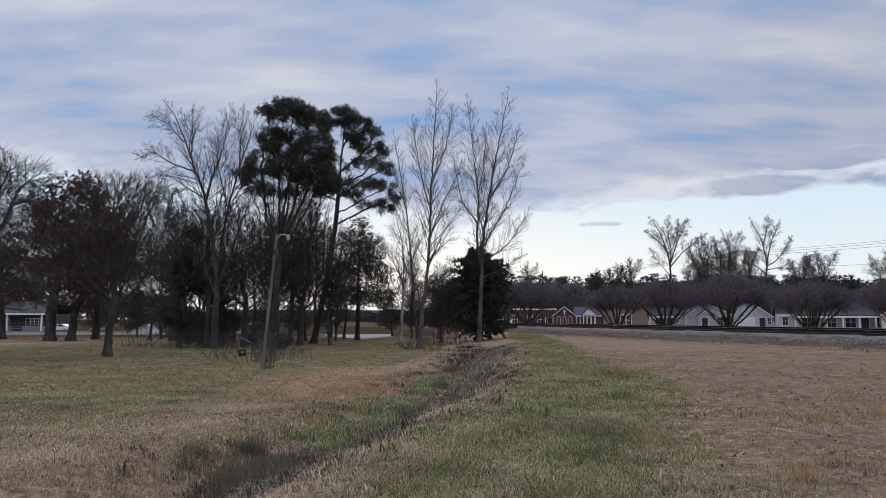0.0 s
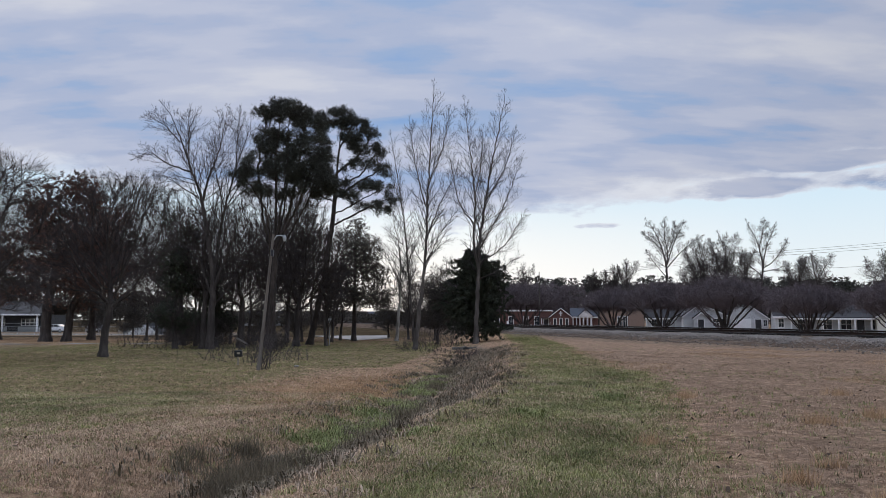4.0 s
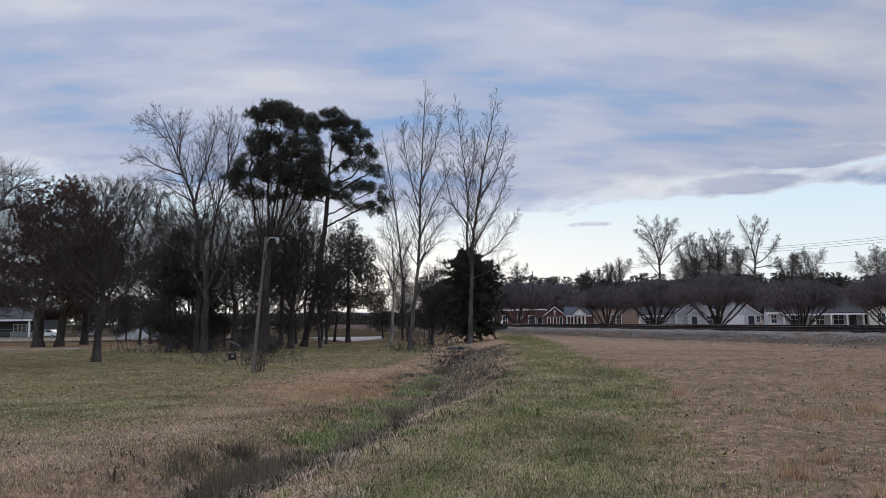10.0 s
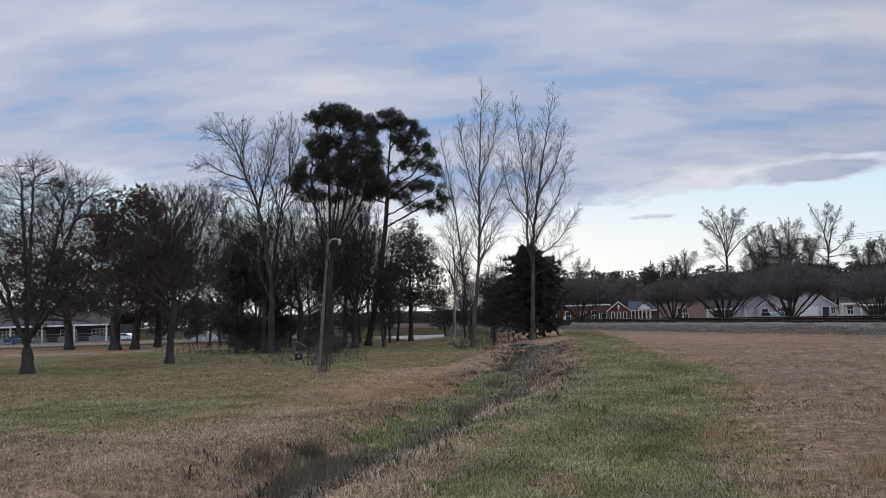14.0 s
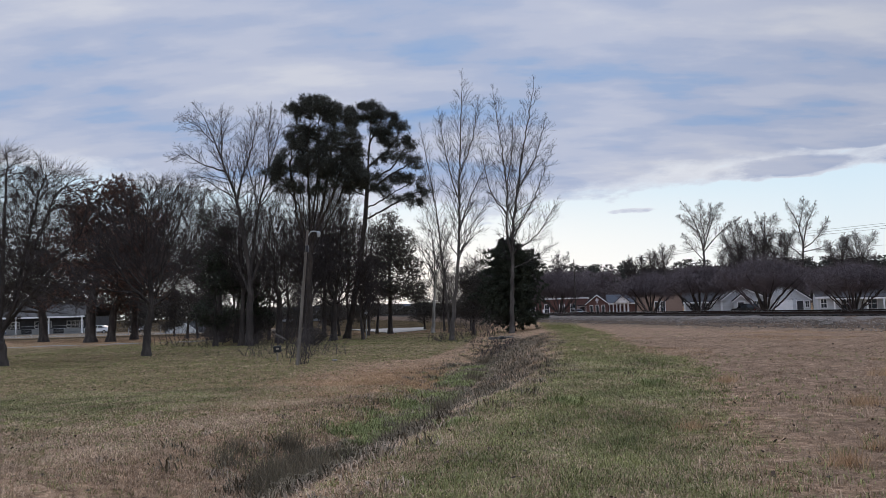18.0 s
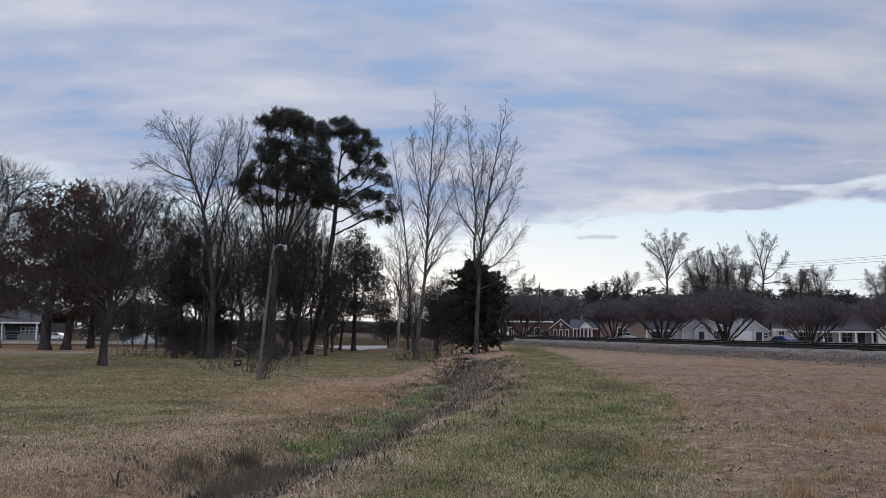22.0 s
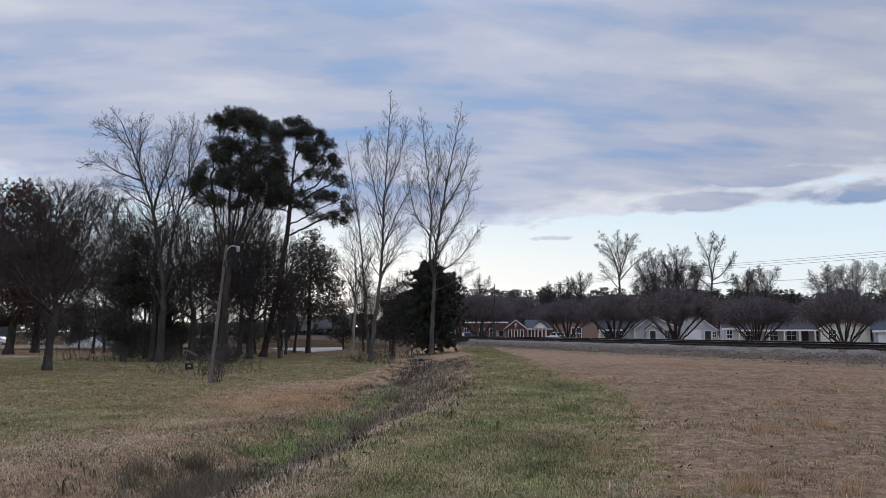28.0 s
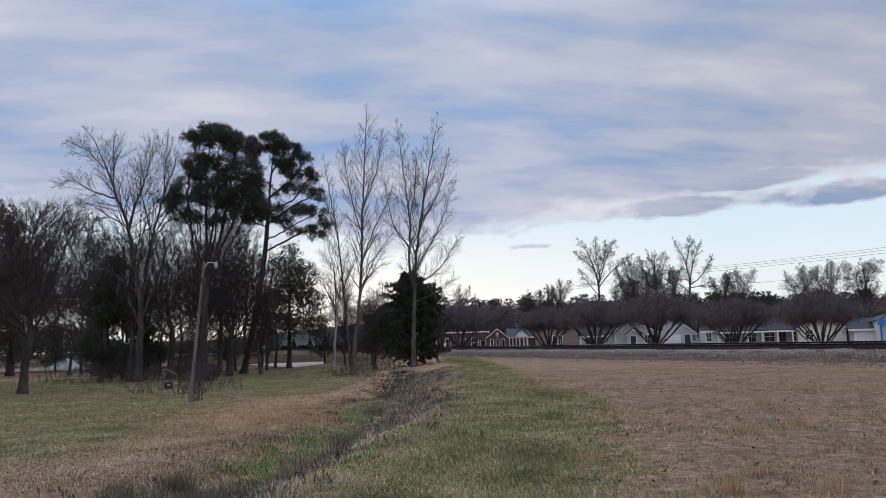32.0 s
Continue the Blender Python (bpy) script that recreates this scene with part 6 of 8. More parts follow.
def community_building():
    """The long low hall with an open porch beyond the lawn."""
    e = empty("pavilion", pose(-98.6, 141.5, -0.8, 0, 0, 1.0), "long low hall with a grey roof and an open white-posted porch", "building")
    w = 25.6
    # wall takes the dark door colour to paint in the porch's shade
    part("wall", bx(0, 3.2, -0.4, w, 11, 3.2), DARK_DOOR, e)
    rm = Matrix.Rotation(radians(90), 4, "Z")
    part("roof", prism(bmesh.new(), [(-0.5, 3.35), (-0.5, 3.5), (6.5, 5.9), (13, 3.5), (13, 3.35), (6.5, 5.75)], w + 1.0, Matrix.Translation((w + 0.5, -0.5, 0)) @ rm), GREY_ROOF, e)
    part("fascia", bx(-0.5, -1.05, 3.1, w + 0.5, -0.98, 3.42), TRIM, e)
    part("ceiling_board", bx(-0.3, -0.9, 3.2, w + 0.3, 3.2, 3.26), GREY_SIDING, e)
    part("porch_floor", bx(-0.5, -1.2, -0.5, w + 0.5, 3.2, 0.1), CONCRETE, e)
    for k in range(5):
        x = 0.2 + k * (w - 0.4) / 4
        part("porch_post", bx(x - 0.12, -0.8, 0.1, x + 0.12, -0.56, 3.2, bevel=0.01), TRIM, e)
    for k in range(4):
        x = 1.7 + k * 6.3
        f = bmesh.new()
        for i in range(5):
            box(f, x + i * 0.8 - 0.05, 3.1, 1.2, x + i * 0.8 + 0.05, 3.22, 2.5)
        for z in (1.2, 1.8, 2.45):
            box(f, x, 3.1, z - 0.04, x + 3.2, 3.22, z + 0.05)
        win = part("window", f, TRIM, e)
        part("pane", bx(x, 3.15, 1.2, x + 3.2, 3.19, 2.5), PANE, win)
        part("panel", bx(x - 0.6, 3.08, 0.1, x + 3.6, 3.2, 1.0), GREY_SIDING, e)
    rl = bmesh.new()
    for z in (0.6, 1.6):
        rod(rl, (0.2, -0.7, z), (w - 0.3, -0.7, z), 0.03, n=6)
    part("rail", rl, METAL_GREY, e)


community_building()


def car(name, kind, paint, m, label):
    """A sedan or a crew-cab pickup, nose along +x, wheels on z = 0."""
    pickup = kind == "pickup"
    e = empty(name, m, label, "truck" if pickup else "car")
    if pickup:
        body = [(-2.7, 0.45), (2.7, 0.45), (2.7, 0.85), (2.6, 1.05), (1.25, 1.15), (0.6, 1.74), (-0.95, 1.76), (-1.1, 1.2), (-2.7, 1.18)]
        panes = ([(1.05, 1.19), (0.56, 1.66), (0.06, 1.68), (0.06, 1.19)], [(-0.04, 1.19), (-0.04, 1.68), (-0.88, 1.68), (-0.98, 1.19)])
        slants = ((1.25, 1.15, 0.6, 1.74), (-1.1, 1.2, -0.95, 1.76))
    else:
        body = [(-2.25, 0.4), (2.25, 0.4), (2.3, 0.75), (1.3, 0.95), (0.5, 1.45), (-1.0, 1.47), (-1.7, 1.05), (-2.3, 0.98)]
        panes = ([(1.1, 0.98), (0.45, 1.38), (-0.16, 1.39), (-0.16, 0.99)], [(-0.26, 0.99), (-0.26, 1.39), (-0.95, 1.4), (-1.5, 1.02)])
        slants = ((1.3, 0.95, 0.5, 1.45), (-1.7, 1.05, -1.0, 1.47))
    bm = prism(bmesh.new(), body, 1.8)
    bmesh.ops.bevel(bm, geom=list(bm.edges), offset=0.05, segments=2, affect="EDGES")
    b = part("body", bm, paint, e)
    b.location = (0, -0.9, 0)
    nose, tail = (2.72, -2.72) if pickup else (2.33, -2.33)
    for s in (-1, 1):
        for p in panes:
            w = part("side_window", prism(bmesh.new(), p, 0.02), PANE, e)
            w.location = (0, s * 0.905 - 0.01, 0)
        part("headlight", bx(nose - 0.5, s * 0.65 - 0.18, 0.68, nose, s * 0.65 + 0.18, 0.84, bevel=0.02), TRIM, e)
        part("tail_light", bx(tail, s * 0.76 - 0.09, 0.74, tail + 0.2, s * 0.76 + 0.09, 0.96, bevel=0.02), TAIL_RED, e)
        part("mirror", bx(0.75, s * 0.98 - 0.09, 1.16 if pickup else 0.98, 0.9, s * 0.98 + 0.09, 1.34 if pickup else 1.1, bevel=0.02), paint, e)
    for (x0, z0, x1, z1), what in zip(slants, ("windscreen", "rear_window")):
        t0, t1 = 0.14, 0.86
        o = 0.012 if x0 > 0 else -0.012
        q = [(x0 + (x1 - x0) * t0 + o, z0 + (z1 - z0) * t0 + 0.012), (x0 + (x1 - x0) * t1 + o, z0 + (z1 - z0) * t1 + 0.012),
             (x0 + (x1 - x0) * t1 - o, z0 + (z1 - z0) * t1 - 0.03), (x0 + (x1 - x0) * t0 - o, z0 + (z1 - z0) * t0 - 0.03)]
        w = part(what, prism(bmesh.new(), q, 1.5), PANE, e)
        w.location = (0, -0.75, 0)
    for x in ((-1.7, 1.75) if pickup else (-1.4, 1.4)):
        for s in (-1, 1):
            w = part("wheel", rod(bmesh.new(), (0, -0.11, 0), (0, 0.11, 0), 0.36 if pickup else 0.32, n=18), RUBBER, e)
            w.location = (x, s * 0.82, 0.36 if pickup else 0.32)
            part("rim", rod(bmesh.new(), (0, -0.12, 0), (0, 0.12, 0), 0.2, n=14), METAL_GREY, w)
    part("bumper", bx(tail - 0.04, -0.85, 0.42, tail + 0.5, 0.85, 0.62, bevel=0.03), METAL_GREY, e)
    return e


TAIL_RED = material("red_tail_light", [(0.16, 0.01, 0.01), (0.25, 0.02, 0.02)], 2.0, 0.2, 0.0)
WHITE_PAINT = material("white_car_paint", [(0.62, 0.63, 0.65), (0.74, 0.75, 0.77)], 0.4, 0.25, 0.0)
BLUE_PAINT = material("blue_car_paint", [(0.03, 0.06, 0.14), (0.05, 0.09, 0.2)], 0.4, 0.25, 0.0)
RUBBER = material("black_rubber", [(0.012, 0.012, 0.013), (0.03, 0.03, 0.03)], 1.0, 0.8, 0.1)
BLACK_PAINT = material("black_car_paint", [(0.012, 0.012, 0.014), (0.02, 0.02, 0.024)], 0.4, 0.25, 0.0)
SILVER_PAINT = material("silver_car_paint", [(0.32, 0.33, 0.35), (0.42, 0.43, 0.45)], 0.4, 0.3, 0.0)
car("parked_car", "sedan", WHITE_PAINT, pose(-67.5, 136.5, -0.8, 0, 0, 178), "white car parked beside the hall")
car("parked_truck", "pickup", WHITE_PAINT, pose(-60.5, 137, -0.8, 0, 0, 100), "white pickup parked beside the hall")
car("parked_car", "sedan", BLUE_PAINT, pose(-88.0, 137.0, -0.8, 0, 0, 4), "dark blue car parked before the hall")
PICKUP_A = car("moving_pickup", "pickup", WHITE_PAINT, Matrix(), "white pickup driving along the street")
SEDAN_C = car("moving_car", "sedan", SILVER_PAINT, Matrix(), "pale silver car driving along the street")
PICKUP_D = car("moving_pickup", "pickup", BLACK_PAINT, Matrix(), "black pickup driving along the street")
SEDAN_E = car("moving_car", "sedan", BLUE_PAINT, Matrix(), "dark blue car driving along the street")
PICKUP_B = car("moving_pickup", "pickup", WHITE_PAINT, Matrix(), "white pickup truck driving along the street")


def utility_pole(x, y, height, arms, label, r=0.15):
    z = land1(x, y)
    e = empty("utility_pole", Matrix.Translation((x, y, z)), label, "utility pole", "utility poles")
    part("pole", rod(bmesh.new(), (0, 0, -0.3), (0, 0, height), r, r * 0.65, 12), WOODPOLE, e)
    for k, w in enumerate(arms):
        zz = height - 0.5 - k * 1.0
        a = part("crossarm", bx(-w / 2, -0.12, zz - 0.06, w / 2, 0.0, zz + 0.06, bevel=0.01), WOODPOLE, e)
        for s in (-0.45, -0.2, 0.2, 0.45):
            part("insulator", rod(bmesh.new(), (s * w, -0.06, zz + 0.06), (s * w, -0.06, zz + 0.22), 0.05, n=8), METAL_GREY, a)
    return e


def cable(p, q, sag, r=0.018):
    n = 14
    pts = []
    for i in range(n + 1):
        t = i / n
        v = Vector(p).lerp(Vector(q), t)
        v.z -= sag * 4 * t * (1 - t)
        pts.append(v)
    v, f = chain([tuple(v) for v in pts], np.full(n + 1, r), 4)
    tagged(link("power_line", mesh_from("power_line", v, None, f, [WIRE])), "thin dark overhead power line", "cable", "power lines")


def build_poles():
    utility_pole(39.5, 170, 13.2, (2.6,), "wooden utility pole with a crossarm behind the church")
    utility_pole(47.8, 125, 12.6, (2.4,), "wooden utility pole with one crossarm behind the houses")
    utility_pole(85, 62, 13.5, (2.6,), "wooden utility pole with one crossarm beside the street")
    for dz in (0.0, -0.35, -0.75):
        cable((46.9 + (dz + 0.4), 125, 12.4 + dz), (85, 62, 13.4 + dz), 0.8)
        cable((38.6 + (dz + 0.4), 170, 13.0 + dz), (46.9 + (dz + 0.4), 125, 12.4 + dz), 0.5)
    cable((47.8, 125, 9.5), (85, 62, 10.4), 0.9)
    utility_pole(21.5, 150, 11.5, (), "plain wooden pole among the street trees", 0.13)


build_poles()


def build_street_trees():
    g = "vase-shaped street trees"
    rows = ((20.7, 169.2, 1.37, 0.3, 61), (31.3, 129.8, 1.0, 1.9, 62), (35.2, 115.3, 1.04, 4.0, 61), (39.2, 100.5, 1.05, 2.7, 62), (43.2, 85.7, 0.81, 0.9, 61), (46.4, 73.9, 0.8, 3.3, 62), (13.8, 194.7, 1.17, 5.0, 61), (49.6, 61.9, 0.75, 0.2, 61))
    made = {}
    dome = [(0, 0, 5.2, 2.8, 2.8, 1.1), (2.9, 0, 4.2, 2.3, 2.3, 1.3), (-2.9, 0.4, 4.2, 2.3, 2.3, 1.3), (0.3, 2.9, 4.1, 2.3, 2.3, 1.3), (0, -2.9, 4.2, 2.3, 2.3, 1.3), (0, 0, 4.4, 3.0, 3.0, 1.0)]
    fork = [[(0.12 * math.cos(k), 0.12 * math.sin(k), 0.25), (1.3 * math.cos(k), 1.3 * math.sin(k), 1.3 + 0.35 * math.sin(k * 3)), (2.6 * math.cos(k), 2.6 * math.sin(k), 2.7 + 0.4 * math.sin(k * 5)), (3.9 * math.cos(k), 3.9 * math.sin(k), 3.9)] for k in (0.1, 0.7, 1.3, 1.9, 2.6, 3.2, 3.9, 4.5, 5.1, 5.7)]
    fork += [[(0, 0, 0.3), (0.5 * math.cos(k), 0.5 * math.sin(k), 2.0), (1.3 * math.cos(k), 1.3 * math.sin(k), 4.4)] for k in (0.4, 1.9, 3.4, 4.9)]
    for x, y, s, a, seed in rows:
        if seed not in made:
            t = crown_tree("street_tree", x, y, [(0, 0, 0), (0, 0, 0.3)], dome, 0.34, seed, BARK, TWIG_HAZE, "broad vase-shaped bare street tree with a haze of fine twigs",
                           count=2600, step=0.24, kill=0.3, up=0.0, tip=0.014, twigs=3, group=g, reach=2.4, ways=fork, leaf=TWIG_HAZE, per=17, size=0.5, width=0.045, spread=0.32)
            made[seed] = t
        else:
            t = copy_thing(made[seed], Matrix())
        t.matrix_world = Matrix.Translation((x, y, -0.4)) @ Matrix.Rotation(a, 4, "Z") @ Matrix.Scale(s * 1.16, 4)
    # tall bare trees behind the houses
    g = "tall bare trees behind the houses"
    far_spread = [None, None,
                  L(6, 8, 46, 1, 1, up=0.05, wander=0.09, frm=0.2, taper=0.35, rmin=0.024),
                  L(4, 5, 42, 0.62, 0.6, up=0.04, wander=0.11, frm=0.2, taper=0.45, rmin=0.016),
                  L(2, 0, 42, 0.6, 0.7, up=0.03, wander=0.12, taper=0.5, rmin=0.0125)]
    limbed_tree("bare_tree", 46.35, 150, [
        ([(0, 0, 0), (0.6, 0, 8.0), (0.8, 0, 12.1), (-0.1, 0, 16.6), (-1.6, 0, 20.0), (-2.9, 0, 21.8)], 0.40, 0.03, 18, 2.2, 0.55),
        ([(0.7, 0, 11.6), (1.2, 0.5, 15.5), (0.7, 0.5, 19.0), (0.8, 0.4, 22.0)], 0.17, 0.03, 16, 1.9, 0.35),
        ([(0.9, 0, 13.0), (2.2, -0.4, 17.0), (3.6, -0.4, 20.0), (4.4, -0.4, 21.4)], 0.16, 0.03, 16, 1.9, 0.35),
        ([(0.8, 0, 12.2), (3.4, 0.6, 15.0), (6.4, 0.6, 17.6), (8.4, 0.6, 18.9)], 0.14, 0.03, 14, 1.4, 0.4),
        ([(0.1, 0, 16.0), (-2.4, 0.5, 18.4), (-3.6, 0.5, 19.4)], 0.09, 0.028, 11, 1.4, 0.25),
        ([(0.7, 0, 10.6), (-1.6, 0.2, 13.4), (-3.0, 0.2, 15.6)], 0.10, 0.028, 11, 1.5, 0.3),
        ([(1.4, 0.3, 15.8), (2.6, 0.8, 18.6), (3.0, 0.9, 21.6)], 0.09, 0.028, 12, 1.5, 0.25)],
        far_spread, 71, BARK, TWIG, "tall vase-shaped bare tree behind the street houses", g)
    limbed_tree("bare_tree", 61.06, 140, [
        ([(0, 0, 0), (0.7, 0, 8.0), (1.1, 0, 12.2), (0.3, 0, 16.4), (-0.9, 0, 19.0), (-1.7, 0, 20.4)], 0.36, 0.03, 15, 1.6, 0.55),
        ([(1.1, 0, 12.0), (2.1, 0.4, 15.6), (3.3, 0.4, 18.4), (4.0, 0.4, 20.0)], 0.16, 0.03, 14, 1.5, 0.35),
        ([(0.5, 0, 15.4), (1.2, -0.4, 18.4), (1.6, -0.4, 20.8)], 0.10, 0.028, 12, 1.3, 0.3),
        ([(1.1, 0, 11.6), (3.4, 0.5, 13.0), (5.4, 0.5, 15.6), (6.2, 0.5, 17.0)], 0.13, 0.03, 14, 1.4, 0.35),
        ([(0.9, 0, 10.2), (-1.6, 0.3, 12.6), (-2.6, 0.3, 15.2)], 0.11, 0.028, 12, 1.5, 0.3),
        ([(1.2, 0, 11.0), (4.0, -0.4, 11.6), (6.0, -0.4, 12.4)], 0.09, 0.028, 11, 1.4, 0.3)],
        far_spread, 72, BARK, TWIG, "tall bare tree with open upswept limbs behind the houses", g)
    for k, (x, y, h, w) in enumerate(((54.9, 140, 18.6, 6.4), (50.6, 140, 17.2, 6.8), (52.6, 138, 14.5, 7.5), (57.6, 138, 15.0, 6.6), (48.2, 136, 12.5, 6.0), (42, 160, 15, 5.0), (38.4, 158, 13.5, 4.5), (35.0, 158, 12.5, 4.5), (66.0, 134, 13.5, 5.0), (72, 139, 14.5, 6.0), (79, 130, 14.0, 6.5),
                                      (83, 128, 14.5, 6.5), (88, 126, 14.5, 6.5), (93, 120, 14.5, 6.5), (98, 116, 14.0, 6.0), (24, 190, 16.5, 5.0), (18.5, 200, 16, 5.0))):
        rr = random.Random(760 + k)
        form = [([(0, 0, 0), (rr.uniform(-0.3, 0.3), 0, h * 0.35), (rr.uniform(-0.7, 0.7), 0, h * 0.66), (rr.uniform(-0.9, 0.9), 0, h * 0.97)], 0.2, 0.03, 20, w * 0.34, 0.4)]
        for j in range(6):
            a = j * 1.05 + rr.uniform(-0.4, 0.4)
            low = h * (0.28 + 0.07 * j)
            form.append(([(0, 0, low), (0.22 * w * math.cos(a), 0.22 * w * math.sin(a), low + h * 0.16), (0.45 * w * math.cos(a), 0.45 * w * math.sin(a), min(h * 0.94, low + h * 0.4))], 0.10, 0.028, 13, w * 0.3, 0.25))
        limbed_tree("bare_tree", x, y, form, far_spread, 760 + k, BARK, TWIG, "tall bare tree behind the street houses", g)


build_street_trees()


def woods(name, spots, leaf, label, seed, size=0.9, per=7, clumps=46, width=0.7):
    """A far wood: many crowns of leaf sprays on short stems, with an uneven top."""
    nr = np.random.default_rng(seed)
    cs, segs = [], []
    for x, y, h, w in spots:
        k = clumps
        q = nr.random(k) ** 0.6
        rad = w * 0.5 * np.sqrt(nr.random(k)) * np.sin(np.pi * (0.30 + 0.52 * q))
        a = nr.random(k) * 6.283
        cs.append(np.stack([x + rad * np.cos(a), y + rad * np.sin(a), h * (0.03 + 0.97 * q) - 0.06 * h * (rad / (w * 0.5)) ** 2], 1))
        segs.append((x, y, -0.3, x + nr.normal(0, 0.2), y, h * 0.8, 0.09, 0.03))
    wood = empty(name, Matrix(), label, "woods")
    wood["kind"] = "stuff"
    v, t = shards(np.concatenate(cs), per, size, nr, 0.7, width, 0.1)
    tagged(link("canopy", mesh_from("canopy", v, t, None, [leaf]), wood), kind="stuff")
    v, q = tubes(segs, 5)
    tagged(link("stems", mesh_from("stems", v, None, q, [BARK]), wood), kind="stuff")


def build_woods():
    nr = np.random.default_rng(8)
    # pine ridge behind the town
    spots = []
    for k in range(260):
        x = nr.uniform(5, 230)
        y = 300 - 0.55 * x + nr.uniform(-10, 22)
        spots.append((x, y, nr.uniform(12.5, 17.6) * y / 270, nr.uniform(6, 9)))
    woods("pine_wood", spots, NEEDLE, "dark pine wood on the skyline behind the houses", 81, 0.5, 7, 210)
    # hazy leafless wood in front of it
    spots = []
    for k in range(150):
        x = nr.uniform(0, 170)
        y = 225 - 0.5 * x + nr.uniform(-8, 14) + 32 * float(1 - smooth01(x, 46, 62))
        spots.append((x, y, nr.uniform(8, 11.5) * y / 200, nr.uniform(6, 9)))
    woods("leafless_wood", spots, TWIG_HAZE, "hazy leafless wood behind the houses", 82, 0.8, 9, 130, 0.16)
    # woods far behind the lawn
    spots = []
    for k in range(240):
        x = nr.uniform(-230, 14)
        y = 262 + nr.uniform(-14, 30) + 0.15 * x
        spots.append((x, y, nr.uniform(7.0, 11.0) if x < -86 else nr.uniform(2.4, 4.6), nr.uniform(6, 10)))
    for k in range(40):
        x = nr.uniform(-75, 10)
        spots.append((x, 250 + nr.uniform(-4, 6) + 0.1 * x, nr.uniform(2.0, 3.0), nr.uniform(5, 7)))
    woods("far_wood", spots, DULL_LEAF, "low dark wood far behind the lawn", 83, 0.55, 7, 120)


build_woods()


# ---- the train ----
LOCO_GREY = material("loco_grey_paint", [(0.06, 0.062, 0.066), (0.11, 0.112, 0.118)], 0.8, 0.6, 0.1)
LOCO_RED = material("loco_nose_paint", [(0.06, 0.03, 0.025), (0.11, 0.048, 0.038)], 0.8, 0.55, 0.1)
LOCO_BLACK = material("loco_black_paint", [(0.012, 0.012, 0.013), (0.035, 0.035, 0.035)], 1.0, 0.6, 0.1)
HOPPER_GREY = material("hopper_grey_paint", [(0.10, 0.105, 0.10), (0.17, 0.175, 0.17)], 0.5, 0.75, 0.15)
HEADLIGHT = glow("headlight", (1.0, 0.80, 0.55), 14.0)
DARK_LENS = glass("unlit_headlight", (0.2, 0.2, 0.2))
CABGLASS = glass("cab_glass")


def truck(parent, x, axles, radius=0.5):
    """A bogie with its wheels, about the place x along the wagon."""
    t = part("truck", bx(-1.9 if axles == 3 else -1.3, -1.15, 0.35, 1.9 if axles == 3 else 1.3, 1.15, 0.85, bevel=0.08), LOCO_BLACK, parent)
    t.location = (x, 0, 0)
    gap = 1.7 if axles == 3 else 1.75
    for k in range(axles):
        for s in (-1, 1):
            w = part("wheel", rod(bmesh.new(), (0, -0.07, 0), (0, 0.07, 0), radius, n=20), STEEL, t)
            w.location = ((k - (axles - 1) / 2) * gap, s * 0.75, radius)
    return t


